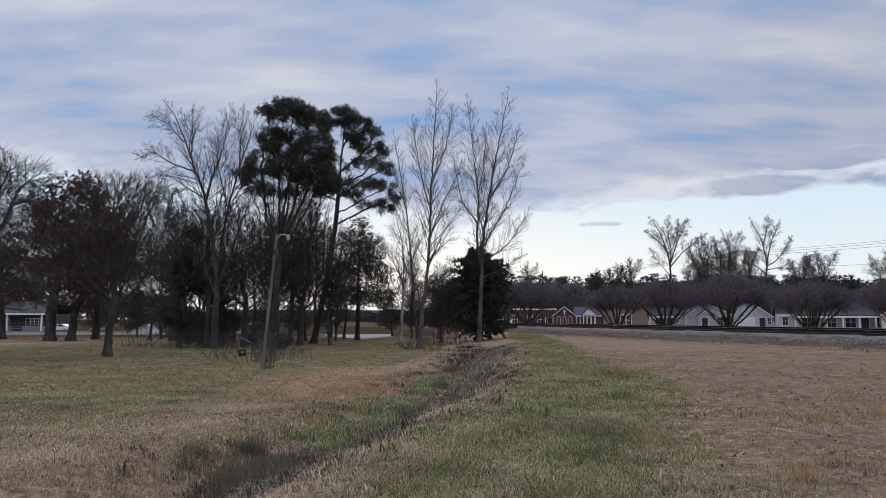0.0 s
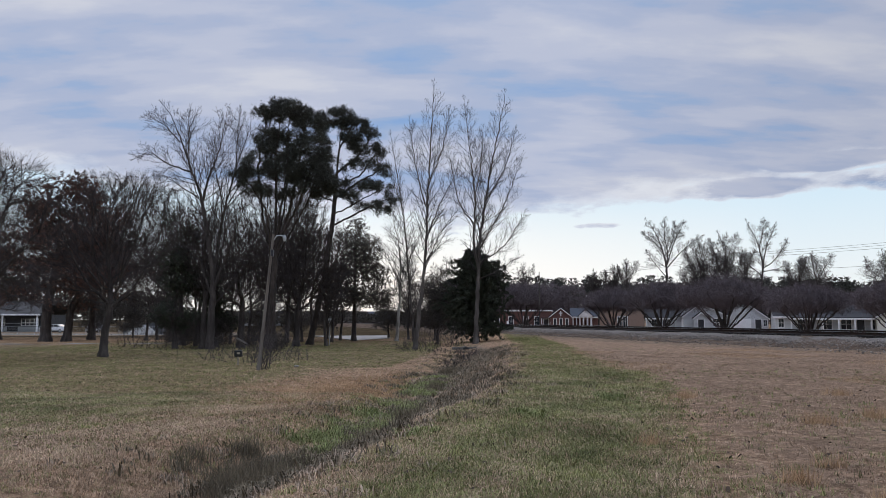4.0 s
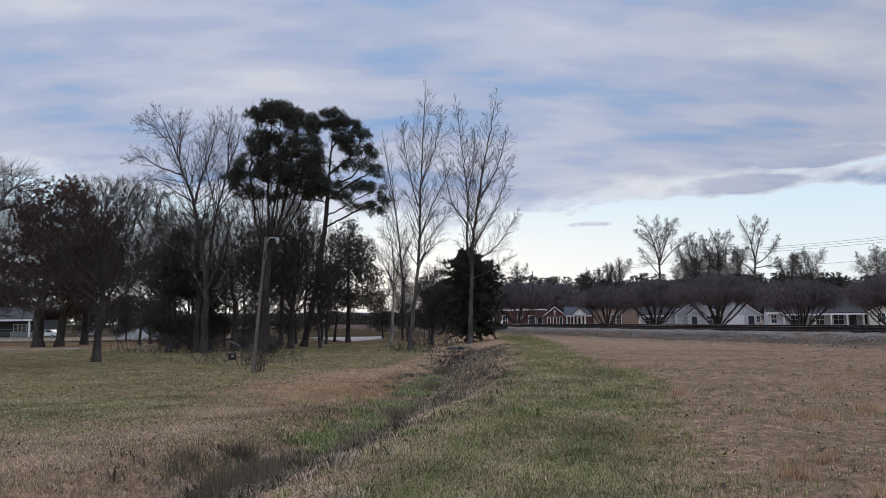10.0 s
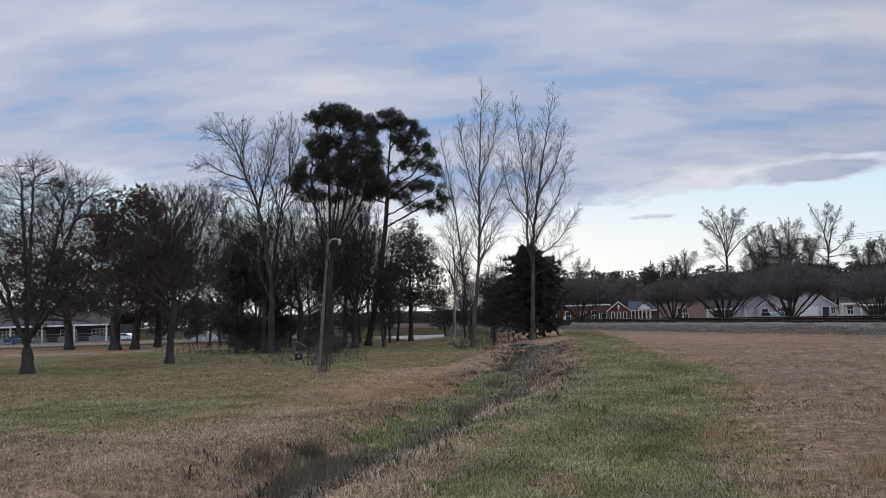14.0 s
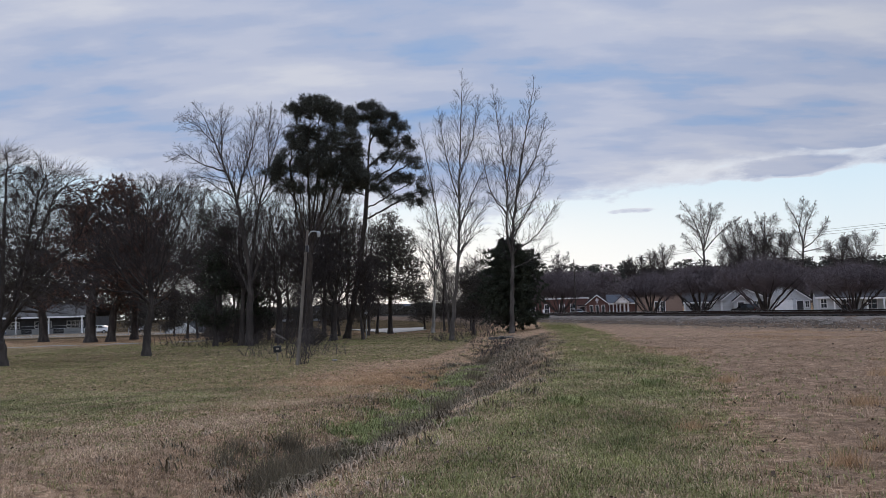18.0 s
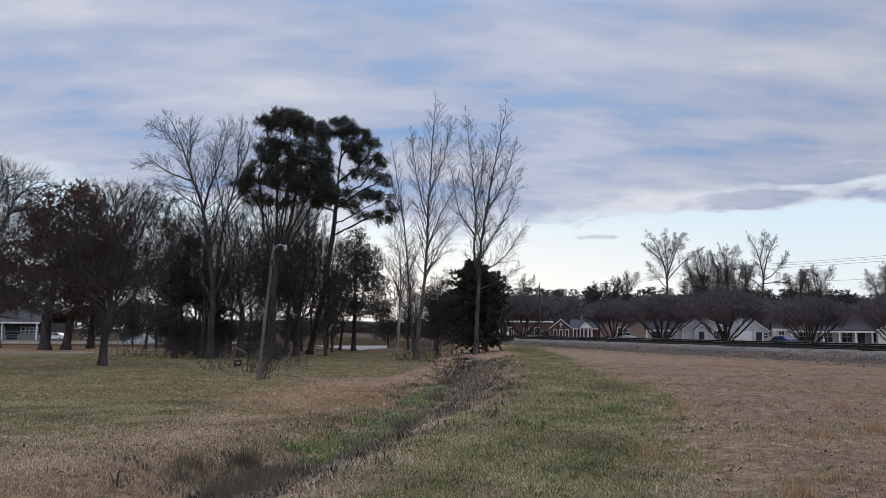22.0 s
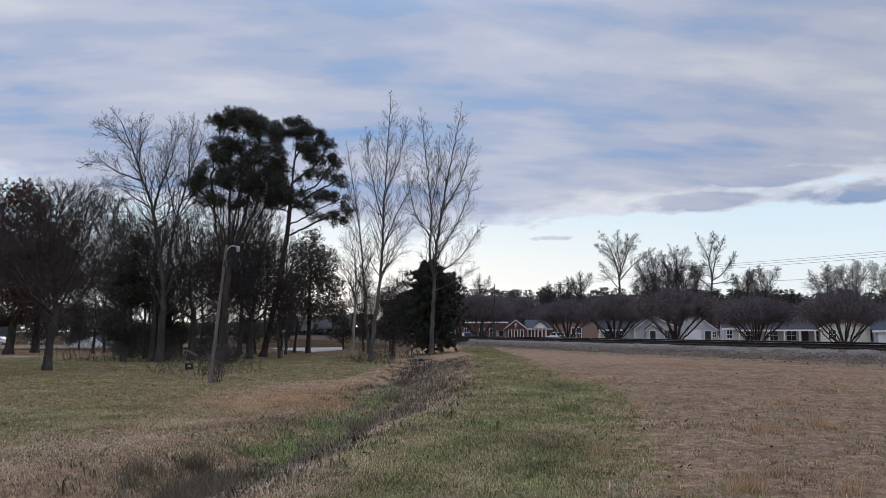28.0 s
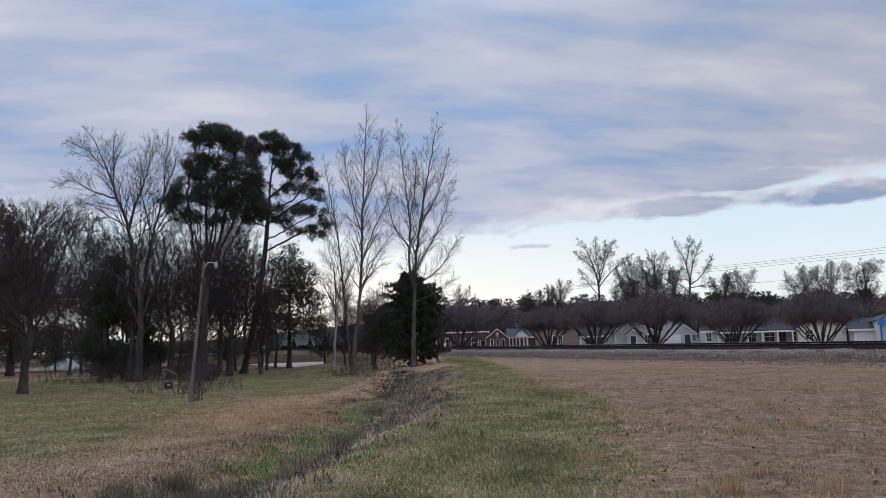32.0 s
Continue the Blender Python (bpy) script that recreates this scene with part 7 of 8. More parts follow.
def locomotive(lens):
    """Local x runs forward; rail top at 0; 22 m long."""
    e = empty("locomotive", Matrix(), "grey diesel freight locomotive with a dark red nose and " + ("lit" if lens is HEADLIGHT else "unlit") + " headlights", "locomotive", "train")
    part("frame", bx(-10.6, -1.5, 1.15, 10.6, 1.5, 1.62, bevel=0.04), LOCO_BLACK, e)
    part("hood", bx(-10.0, -0.95, 1.62, 5.3, 0.95, 4.3, bevel=0.12), LOCO_GREY, e)
    part("radiator", bx(-9.9, -1.45, 3.35, -6.3, 1.45, 4.55, bevel=0.1), LOCO_GREY, e)
    part("cab", bx(5.3, -1.52, 1.62, 8.2, 1.52, 4.65, bevel=0.14), LOCO_GREY, e)
    bm = prism(bmesh.new(), [(8.2, 1.62), (10.1, 1.62), (10.1, 2.9), (9.5, 3.35), (8.2, 3.45)], 1.9)
    nose = part("nose", bm, LOCO_RED, e)
    nose.location = (0, -0.95, 0)
    part("cab_front", bx(8.2, -1.4, 1.62, 8.28, 1.4, 4.45, bevel=0.03), LOCO_RED, e)
    for s in (-1, 1):
        part("windshield", bx(8.28, s * 0.7 - 0.5, 3.55, 8.31, s * 0.7 + 0.5, 4.15, bevel=0.01), CABGLASS, e)
        part("cab_window", bx(6.0, s * 1.53 - 0.02, 3.2, 7.6, s * 1.53 + 0.02, 4.0, bevel=0.01), CABGLASS, e)
        part("handrail", rod(rod(bmesh.new(), (-10.2, s * 1.48, 2.65), (5.1, s * 1.48, 2.65), 0.025, n=6), (-10.2, s * 1.48, 2.2), (5.1, s * 1.48, 2.2), 0.018, n=6), LOCO_GREY, e)
        for k in range(10):
            part("stanchion", rod(bmesh.new(), (-10.1 + k * 1.68, s * 1.48, 1.6), (-10.1 + k * 1.68, s * 1.48, 2.68), 0.022, n=6), LOCO_GREY, e)
        part("ditch_light", rod(bmesh.new(), (10.55, s * 0.95, 1.85), (10.66, s * 0.95, 1.85), 0.19, n=14), lens, e)
        for k in range(8):
            part("hood_door", bx(-5.8 + k * 1.35, s * 0.95 - 0.02, 1.8, -4.6 + k * 1.35, s * 0.95 + 0.02, 3.9, bevel=0.01), LOCO_GREY, e)
    part("headlight_box", bx(8.1, -0.35, 4.3, 8.42, 0.35, 4.68, bevel=0.05), LOCO_BLACK, e)
    for s in (-1, 1):
        part("headlight", rod(bmesh.new(), (8.42, s * 0.16, 4.48), (8.47, s * 0.16, 4.48), 0.15, n=14), lens, e)
    part("fuel_tank", bx(-2.6, -1.4, 0.35, 2.6, 1.4, 1.15, bevel=0.15), LOCO_BLACK, e)
    part("pilot", bx(10.45, -1.4, 0.15, 10.7, 1.4, 1.5, bevel=0.05), LOCO_BLACK, e)
    for k in range(3):
        f = part("roof_fan", rod(bmesh.new(), (0, 0, 0), (0, 0, 0.16), 0.62, n=18), LOCO_BLACK, e)
        f.location = (-8.9 + k * 1.5, 0, 4.52)
    part("exhaust", bx(-1.2, -0.35, 4.28, -0.1, 0.35, 4.55, bevel=0.05), LOCO_BLACK, e)
    part("coupler", bx(-11.0, -0.2, 0.7, 11.0, 0.2, 1.0, bevel=0.05), LOCO_BLACK, e)
    truck(e, 6.9, 3)
    truck(e, -6.9, 3)
    return e


def hopper():
    e = empty("hopper_car", Matrix(), "grey covered hopper freight car with ribbed sides", "freight car", "train")
    out = [(-7.6, 1.9), (-6.6, 1.35), (-4.6, 0.7), (-3.4, 0.7), (-2.3, 1.3), (-0.6, 0.7), (0.6, 0.7), (2.3, 1.3), (3.4, 0.7), (4.6, 0.7), (6.6, 1.35), (7.6, 1.9), (7.6, 4.35), (-7.6, 4.35)]
    b = part("hopper_body", prism(bmesh.new(), out, 3.0), HOPPER_GREY, e)
    b.location = (0, -1.5, 0)
    part("roof", bx(-7.7, -1.35, 4.35, 7.7, 1.35, 4.58, bevel=0.1), HOPPER_GREY, e)
    part("sill", bx(-8.9, -0.4, 0.95, 8.9, 0.4, 1.35, bevel=0.04), LOCO_BLACK, e)
    for s in (-1, 1):
        for k in range(13):
            part("rib", bx(-7.4 + k * 1.23, s * 1.55 - 0.06, 1.9, -7.3 + k * 1.23, s * 1.55 + 0.06, 4.3), HOPPER_GREY, e)
        part("end_sheet", bx(s * 8.3 - 0.05, -1.4, 1.2, s * 8.3 + 0.05, 1.4, 2.6, bevel=0.02), LOCO_BLACK, e)
        lad = bmesh.new()
        for y in (-1.35, -0.9):
            rod(lad, (s * 8.4, y, 1.0), (s * 8.4, y, 4.3), 0.03, n=5)
        for k in range(8):
            rod(lad, (s * 8.4, -1.35, 1.2 + k * 0.4), (s * 8.4, -0.9, 1.2 + k * 0.4), 0.02, n=5)
        part("ladder", lad, LOCO_BLACK, e)
    part("catwalk", bx(-8.3, -0.3, 4.6, 8.3, 0.3, 4.66), LOCO_BLACK, e)
    truck(e, 6.3, 2, 0.46)
    truck(e, -6.3, 2, 0.46)
    return e


NOSE_S = float(np.interp(156.0, TY, TS))
SPEED = 13.3
CONSIST = []


def make_train():
    first = locomotive(HEADLIGHT)
    CONSIST.append((first, 11.0))
    CONSIST.append((tagged(locomotive(DARK_LENS), "grey diesel freight locomotive coupled behind the leader, unlit"), 33.2))
    back = 33.2 + 11.2 + 9.3
    h = hopper()
    for k in range(9):
        CONSIST.append((h if k == 0 else copy_thing(h, Matrix()), back))
        back += 18.4


def train_pose(s, half):
    ax, ay = track_at(s - half)
    bx2, by2 = track_at(s + half)
    a = math.atan2(ay - by2, ax - bx2)
    return pose((ax + bx2) / 2, (ay + by2) / 2, RAIL_TOP + 0.04, 0, 0, math.degrees(a))


make_train()


# ---- the lawn: light pole, logs, path, posts, scrub ----
CUT_WOOD = material("weathered_cut_wood", [(0.20, 0.17, 0.13), (0.38, 0.33, 0.27)], 5, 0.9, 0.4)
BLACK_PLASTIC = material("black_plastic", [(0.01, 0.01, 0.011), (0.025, 0.025, 0.026)], 2, 0.5, 0.1)
GREY_FABRIC = material("grey_tarpaulin", [(0.06, 0.065, 0.07), (0.10, 0.105, 0.11)], 0.8, 0.8, 0.3)
PALE_GRAVEL = material("pale_heaped_gravel", [(0.16, 0.155, 0.14), (0.26, 0.255, 0.235), (0.36, 0.35, 0.325)], 5, 0.95, 0.7, fine=0.6)
OLD_CONCRETE = material("stained_concrete", [(0.09, 0.082, 0.07), (0.2, 0.185, 0.16)], 2.0, 0.95, 0.5, fine=0.4)
LENS = material("milky_lamp_lens", [(0.25, 0.25, 0.25), (0.36, 0.36, 0.35)], 4, 0.4, 0.0)


def lamp_pole():
    x, y = -8.2, 36.0
    z = land1(x, y)
    e = empty("lamp_pole", Matrix.Translation((x, y, z)), "leaning weathered wooden pole with a security light on a bent arm", "lamp post")
    top = Vector((0.60, 0, 6.45))
    part("pole", rod(bmesh.new(), (0, 0, -0.4), top, 0.088, 0.060, 14), GREY_POLE, e)
    arm = bmesh.new()
    pts = [top + Vector((0.02, 0, -0.28)), top + Vector((0.16, -0.02, -0.06)), top + Vector((0.36, -0.03, -0.04)), top + Vector((0.52, -0.04, -0.10))]
    for a, b in zip(pts, pts[1:]):
        rod(arm, a, b, 0.025, n=8)
    part("lamp_arm", arm, METAL_GREY, e)
    h = pts[-1]
    head = part("lamp_head", rod(bmesh.new(), h + Vector((0.03, 0, -0.07)), h + Vector((0.03, 0, 0.05)), 0.09, 0.05, 14), METAL_GREY, e)
    part("lamp_lens", rod(bmesh.new(), h + Vector((0.03, 0, -0.22)), h + Vector((0.03, 0, -0.07)), 0.065, 0.085, 14), LENS, head, "milky glass lamp lens")
    part("meter_box", bx(0.50, -0.1, 5.4, 0.64, 0.1, 5.72, bevel=0.02), DARK_DOOR, e)
    guy = bmesh.new()
    rod(guy, (0.39, 0, 4.2), (-0.42, 0.4, 0.1), 0.014, n=5)
    part("guy_wire", guy, WIRE, e)


lamp_pole()


def log(x, y, z, dx, dy, dz, r, label, group="felled logs", bark=None):
    e = empty("log", Matrix.Translation((x, y, z)), label, "log", group)
    part("bark", rod(bmesh.new(), (0, 0, 0), (dx, dy, dz), r, r * 0.85, 14), bark or BARK, e)
    d = Vector((dx, dy, dz)).normalized()
    part("cut_face", rod(bmesh.new(), -d * 0.012, d * 0.004, r * 0.97, n=14), CUT_WOOD, e, "pale sawn end")
    return e


def scrub(name, x, y, w, d, h, n, mat, label, seed, r=0.016):
    """A tangle of thin stems."""
    rng = random.Random(seed)
    e = empty(name, Matrix.Translation((x, y, land1(x, y))), label, "bush")
    segs = []
    for k in range(n):
        p = Vector((rng.gauss(0, w / 3), rng.gauss(0, d / 3), -0.05))
        dr = Vector((rng.gauss(0, 0.4), rng.gauss(0, 0.4), 1)).normalized()
        spec = [L(4, 5, 0, 1, 1, up=0.0, wander=0.16, frm=0.3, taper=0.4), L(3, 3, 42, 0.5, 0.6, wander=0.2, rmin=0.006), L(2, 0, 42, 0.5, 0.6, wander=0.2, rmin=0.005)]
        limb(segs, p, dr, h * rng.uniform(0.5, 1.1), r, 0, spec, rng)
    a = np.array(segs)[:, 1:9]
    v, q = tubes(a, 3)
    tagged(link("tangle", mesh_from("tangle", v, None, q, [mat]), e), kind="stuff")
    return e


def build_lawn_things():
    log(-10.5, 41.0, 0.55, 0.6, -0.15, -0.3, 0.075, "felled log propped at a slant with a pale sawn end", bark=WOODPOLE)
    # black box on a short stake
    e = empty("post_box", pose(-10.15, 40.0, land1(-10.15, 40.0), 0, 0, 12), "small black box on a stake beside the logs", "box")
    part("stake", bx(-0.04, -0.04, -0.2, 0.04, 0.04, 0.5), CUT_WOOD, e)
    part("case", bx(-0.2, -0.15, 0.45, 0.2, 0.15, 0.78, bevel=0.03), BLACK_PLASTIC, e)
    part("mark", bx(-0.06, -0.16, 0.58, 0.09, -0.152, 0.68), CUT_WOOD, e)
    for x, y, w, d, h, n, s in ((-9.6, 42.5, 2.6, 1.6, 1.6, 26, 1), (-8.0, 36.3, 0.6, 0.4, 3.2, 16, 2), (-12.5, 46, 4, 2, 1.7, 30, 3), (-8.6, 44.5, 2.2, 1.4, 1.2, 22, 4), (-19, 61, 6, 3, 2.2, 42, 5), (-23.5, 64, 4, 2, 2.4, 26, 6), (-14, 62, 4, 2, 2.0, 26, 7), (-1.6, 62, 2.4, 1.6, 1.3, 24, 8), (1.6, 63, 2.0, 2.0, 2.2, 24, 9), (0.2, 66, 2.0, 2.0, 3.2, 16, 10), (-26, 66, 4, 2, 2.2, 22, 11)):
        scrub("brush", x, y, w, d, h, n, TWIG, "tangle of bare brown brush", 300 + s)
    for x, y, w, d, h, n, s in ((1.0, 41, 1.0, 2.0, 0.8, 16, 21), (1.9, 47, 1.0, 2.5, 0.9, 18, 22), (2.5, 53, 1.2, 2.5, 1.0, 18, 23), (-0.9, 57, 3.0, 1.4, 0.45, 26, 24), (0.6, 55, 2.0, 1.2, 0.5, 20, 25), (-2.4, 60, 1.8, 1.2, 0.7, 16, 26)):
        scrub("brush", x, y, w, d, h, n, TWIG_PALE, "tangle of dead pale brush by the ditch", 300 + s)
    # concrete pad by the railway
    slab = prism(bmesh.new(), [(-16.9, 109), (-8.6, 86), (-5.2, 96), (-6.4, 111)], 0.25, Matrix.Translation((0, 0, -0.99)) @ Matrix(((1, 0, 0, 0), (0, 0, 1, 0), (0, 1, 0, 0), (0, 0, 0, 1))))
    tagged(part("concrete_pad", slab, CONCRETE), "pale bare concrete slab on the grass", "slab", kind="structure")
    # sign on a thin post
    e = empty("sign_post", pose(-9.6, 71.5, land1(-9.6, 71.5), 0, 0, 10), "small blank sign on a thin grey post", "sign")
    part("post", rod(bmesh.new(), (0, 0, -0.2), (0, 0, 2.7), 0.035, n=8), METAL_GREY, e)
    part("sign_plate", bx(-0.2, -0.05, 2.3, 0.2, -0.03, 2.5, bevel=0.01), METAL_GREY, e)
    # white marker posts by the track
    for s, d in ((0, -4.0), (0, 3.4)):
        x, y = track_at(float(np.interp(112 + s, TY, TS)))
        x += d * 0.96
        y += d * 0.26
        e = empty("marker_post", Matrix.Translation((x, y, 0.25 if d < 0 else 0.1)), "white concrete marker post beside the track", "post", "marker posts")
        part("post", bx(-0.12, -0.12, -0.4, 0.12, 0.12, 1.25, bevel=0.03), TRIM, e)
    # drive across the lawn
    bm = bmesh.new()
    v = []
    for i in range(30):
        x = -75 + i * 1.75
        y = 72.5 + 0.16 * (x + 40) + math.sin(x * 0.2) * 0.5
        v += [(x, y, land1(x, y) + 0.03), (x, y + 1.6, land1(x, y + 1.6) + 0.03)]
    q = [(2 * i, 2 * i + 2, 2 * i + 3, 2 * i + 1) for i in range(29)]
    bm.free()
    tagged(link("path", mesh_from("path", v, None, q, [CONCRETE])), "narrow pale concrete path across the lawn", "path", kind="structure")
    # gravel heap and container behind a wire fence
    nr = np.random.default_rng(4)
    n = 18
    vv, ff = [(-46.1, 121, 0.85)], []
    for ring, (rr, h) in enumerate(((0.8, 0.55), (1.7, -0.05), (2.7, -0.85))):
        for k in range(n):
            a = k * 6.283 / n
            s = rr * nr.uniform(0.88, 1.12)
            vv.append((-46.1 + math.cos(a) * s, 121 + math.sin(a) * s, h + nr.normal(0, 0.06)))
    for k in range(n):
        ff.append((0, 1 + k, 1 + (k + 1) % n))
        for ring in range(2):
            a, b = 1 + ring * n + k, 1 + ring * n + (k + 1) % n
            ff += [(a, a + n, b + n), (a, b + n, b)]
    tagged(link("gravel_heap", mesh_from("gravel_heap", vv, ff, None, [PALE_GRAVEL], True)), "pale heap of gravel in a fenced yard", "heap")
    e = empty("dumpster", pose(-47, 124, -0.8, 0, 0, 3), "grey steel storage bin behind the gravel heap", "container")
    part("body", bx(-3.2, 0, 0, 3.0, 2.2, 1.75, bevel=0.05), GREY_FABRIC, e)
    for k in range(7):
        part("rib", bx(-3.1 + k * 1.0, -0.07, 0.1, -2.98 + k * 1.0, 0.0, 1.7), GREY_FABRIC, e)
    part("lid", bx(-3.25, -0.05, 1.75, 3.05, 2.25, 1.84, bevel=0.03), GREY_FABRIC, e)
    e = empty("wire_fence", Matrix(), "low chain-link fence on steel posts", "fence")
    x0, x1, yy = -96.0, -40.0, 116.0
    for k in range(23):
        x = x0 + (x1 - x0) * k / 22
        part("post", rod(bmesh.new(), (x, yy, -1.0), (x, yy, 0.5), 0.035, n=6), METAL_GREY, e)
    rl = bmesh.new()
    for z in (0.48, -0.72):
        rod(rl, (x0, yy, z), (x1, yy, z), 0.018, n=5)
    part("top_rail", rl, METAL_GREY, e)
    seg = []
    for i in range(int((x1 - x0) / 0.28)):
        x = x0 + i * 0.28
        seg += [(x, yy, -0.74, x + 1.2, yy, 0.48, 0.0026, 0.0026), (x + 1.2, yy, -0.74, x, yy, 0.48, 0.0026, 0.0026)]
    v, q = tubes(seg, 3)
    tagged(link("mesh", mesh_from("mesh", v, None, q, [METAL_GREY]), e), kind="stuff")
    # culvert at the ditch's end
    e = empty("culvert", pose(2.6, 58.6, -0.75, 0, 0, 8), "old concrete culvert headwall at the end of the ditch", "culvert")
    part("headwall", bx(-1.0, 0, -0.4, 0.9, 0.25, 0.22, bevel=0.03), OLD_CONCRETE, e)
    part("pipe", rod(bmesh.new(), (0, -0.25, -0.05), (0, 0.3, -0.05), 0.34, n=18), OLD_CONCRETE, e)
    # black disc on the solid pipe end, painted for the shade inside
    part("dark_opening_disc", rod(bmesh.new(), (0, -0.26, -0.05), (0, -0.2, -0.05), 0.28, n=18), BLACK_PLASTIC, e)
    # bird's nest in the shade tree, pale litter on the lawn
    nr = np.random.default_rng(9)
    c = np.array([[-24.7, 42.0, 10.1]]) + nr.normal(0, 0.13, (60, 3))
    v, t = shards(c, 6, 0.3, nr, 0.5, 0.06)
    tagged(link("nest", mesh_from("nest", v, t, None, [TWIG])), "dark bird nest high in a bare tree", "nest")
    bm = bmesh.new()
    bmesh.ops.create_icosphere(bm, subdivisions=2, radius=0.10, matrix=Matrix.Translation((-6.7, 37.8, land1(-6.7, 37.8) + 0.06)) @ Matrix.Diagonal((1.4, 0.9, 0.6, 1)))
    tagged(part("stone", bm, CONCRETE), "pale stone lying on the lawn", "stone")


build_lawn_things()


def grass_field(name, n, box4, height, width, mat, label, seed, zone, blades=5, lean=0.5, power=1.0, tuft=0.035, bent=False):
    """Blades of grass scattered where zone(x, y) is high; bent blades bow over in two pieces."""
    nr = np.random.default_rng(seed)
    x0, x1, y0, y1 = box4
    m = n * (30 if height > 0.1 else 6)
    x = nr.uniform(x0, x1, m)
    y = y0 + (y1 - y0) * nr.random(m) ** power
    keep = nr.random(m) < zone(x, y)
    keep &= np.abs(x) < y * 0.85 + 3
    x, y = x[keep][:n], y[keep][:n]
    k = len(x)
    c = np.stack([x, y, land(x, y)], 1)
    c = np.repeat(c, blades, 0)
    c[:, :2] += nr.normal(0, tuft, (len(c), 2)) * (1 + height)
    h = height * nr.uniform(0.45, 1.25, len(c)) * np.repeat(nr.uniform(0.6, 1.3, k), blades)
    a = nr.random(len(c)) * 6.283
    far = h * lean * nr.random(len(c))
    go = np.stack([np.cos(a), np.sin(a), 0 * a], 1)
    rise = np.array([[0, 0, 1.0]])
    w = width * nr.uniform(0.7, 1.3, len(c))
    b = nr.random(len(c)) * 6.283
    side = np.stack([np.cos(b) * w, np.sin(b) * w, 0 * w], 1)
    low = c - np.array([0, 0, 0.02])
    if bent:
        droop = nr.uniform(0.55, 1.0, len(c))
        mid = c + go * (far * 0.45)[:, None] + rise * (h * 0.8)[:, None]
        tip = c + go * (far * 1.3)[:, None] + rise * (h * droop)[:, None]
        v = np.stack([low - side, low + side, mid + side * 0.8, mid - side * 0.8, tip], 1).reshape(-1, 3)
        o = (np.arange(len(c)) * 5)[:, None]
        me = mesh_from(name, v, o + np.array([[3, 2, 4]]), o + np.array([[0, 1, 2, 3]]), [mat])
    else:
        tip = c + go * far[:, None] + rise * h[:, None]
        v = np.stack([low - side, low + side, tip], 1).reshape(-1, 3)
        me = mesh_from(name, v, np.arange(len(v)).reshape(-1, 3), None, [mat])
    tagged(link(name, me), label, "grass", kind="stuff")


STRAW = island(material("straw_blades", [(0.255, 0.173, 0.108), (0.59, 0.425, 0.287)], 0.7, 0.9, 0.0), 0.55)
GREENB = island(material("green_blades", [(0.098, 0.104, 0.036), (0.33, 0.315, 0.128)], 0.7, 0.9, 0.0), 0.55)
LUSHB = island(material("lush_grass_blades", [(0.095, 0.118, 0.038), (0.28, 0.295, 0.115)], 0.7, 0.9, 0.0), 0.4)
RUSTB = island(material("rust_grass_blades", [(0.28, 0.17, 0.09), (0.55, 0.37, 0.22)], 0.7, 0.9, 0.0), 0.4)
WEEDTAN = island(material("tan_weed_stems", [(0.18, 0.135, 0.095), (0.42, 0.325, 0.235)], 0.7, 0.9, 0.0), 0.45)
DUSTB = island(material("dead_grass_blades", [(0.23, 0.155, 0.104), (0.43, 0.305, 0.207)], 0.7, 0.9, 0.0), 0.25)
WEEDB = island(material("ditch_weed_stems", [(0.075, 0.062, 0.040), (0.21, 0.168, 0.11)], 0.7, 0.9, 0.0), 0.45)


LITTER = island(material("dead_leaf_litter", [(0.035, 0.024, 0.017), (0.085, 0.058, 0.04)], 1.0, 0.95, 0.0), 0.5)


def fallen_leaves(n, box4, seed):
    """Dead leaves and scraps of bark lying flat on the grass."""
    nr = np.random.default_rng(seed)
    x0, x1, y0, y1 = box4
    x, y = nr.uniform(x0, x1, n), y0 + (y1 - y0) * nr.random(n) ** 1.2
    keep = (nr.random(n) < (0.3 + 0.7 * np.sin(x * 0.7 + 1.5 * np.sin(y * 0.5)) ** 2) * (1 - 0.65 * smooth01(x, 2, 6))) & (np.abs(x) < y * 0.85 + 3)
    x, y = x[keep], y[keep]
    c = np.stack([x, y, land(x, y) + 0.035], 1)
    a = nr.random(len(x)) * 6.283
    r = nr.uniform(0.018, 0.045, len(x))
    u = np.stack([np.cos(a) * r, np.sin(a) * r, nr.normal(0, 0.3, len(x)) * r], 1)
    v = np.stack([-np.sin(a) * r * 0.6, np.cos(a) * r * 0.6, nr.normal(0, 0.3, len(x)) * r], 1)
    vv = np.stack([c - u, c - v, c + u, c + v], 1).reshape(-1, 3)
    q = (np.arange(len(x)) * 4)[:, None] + np.array([[0, 1, 2, 3]])
    tagged(link("fallen_leaves", mesh_from("fallen_leaves", vv, None, q, [LITTER])), "dead brown leaves scattered over the grass", "leaves", kind="stuff")


def dx_left(x, y):
    return ditch_x(y) - x


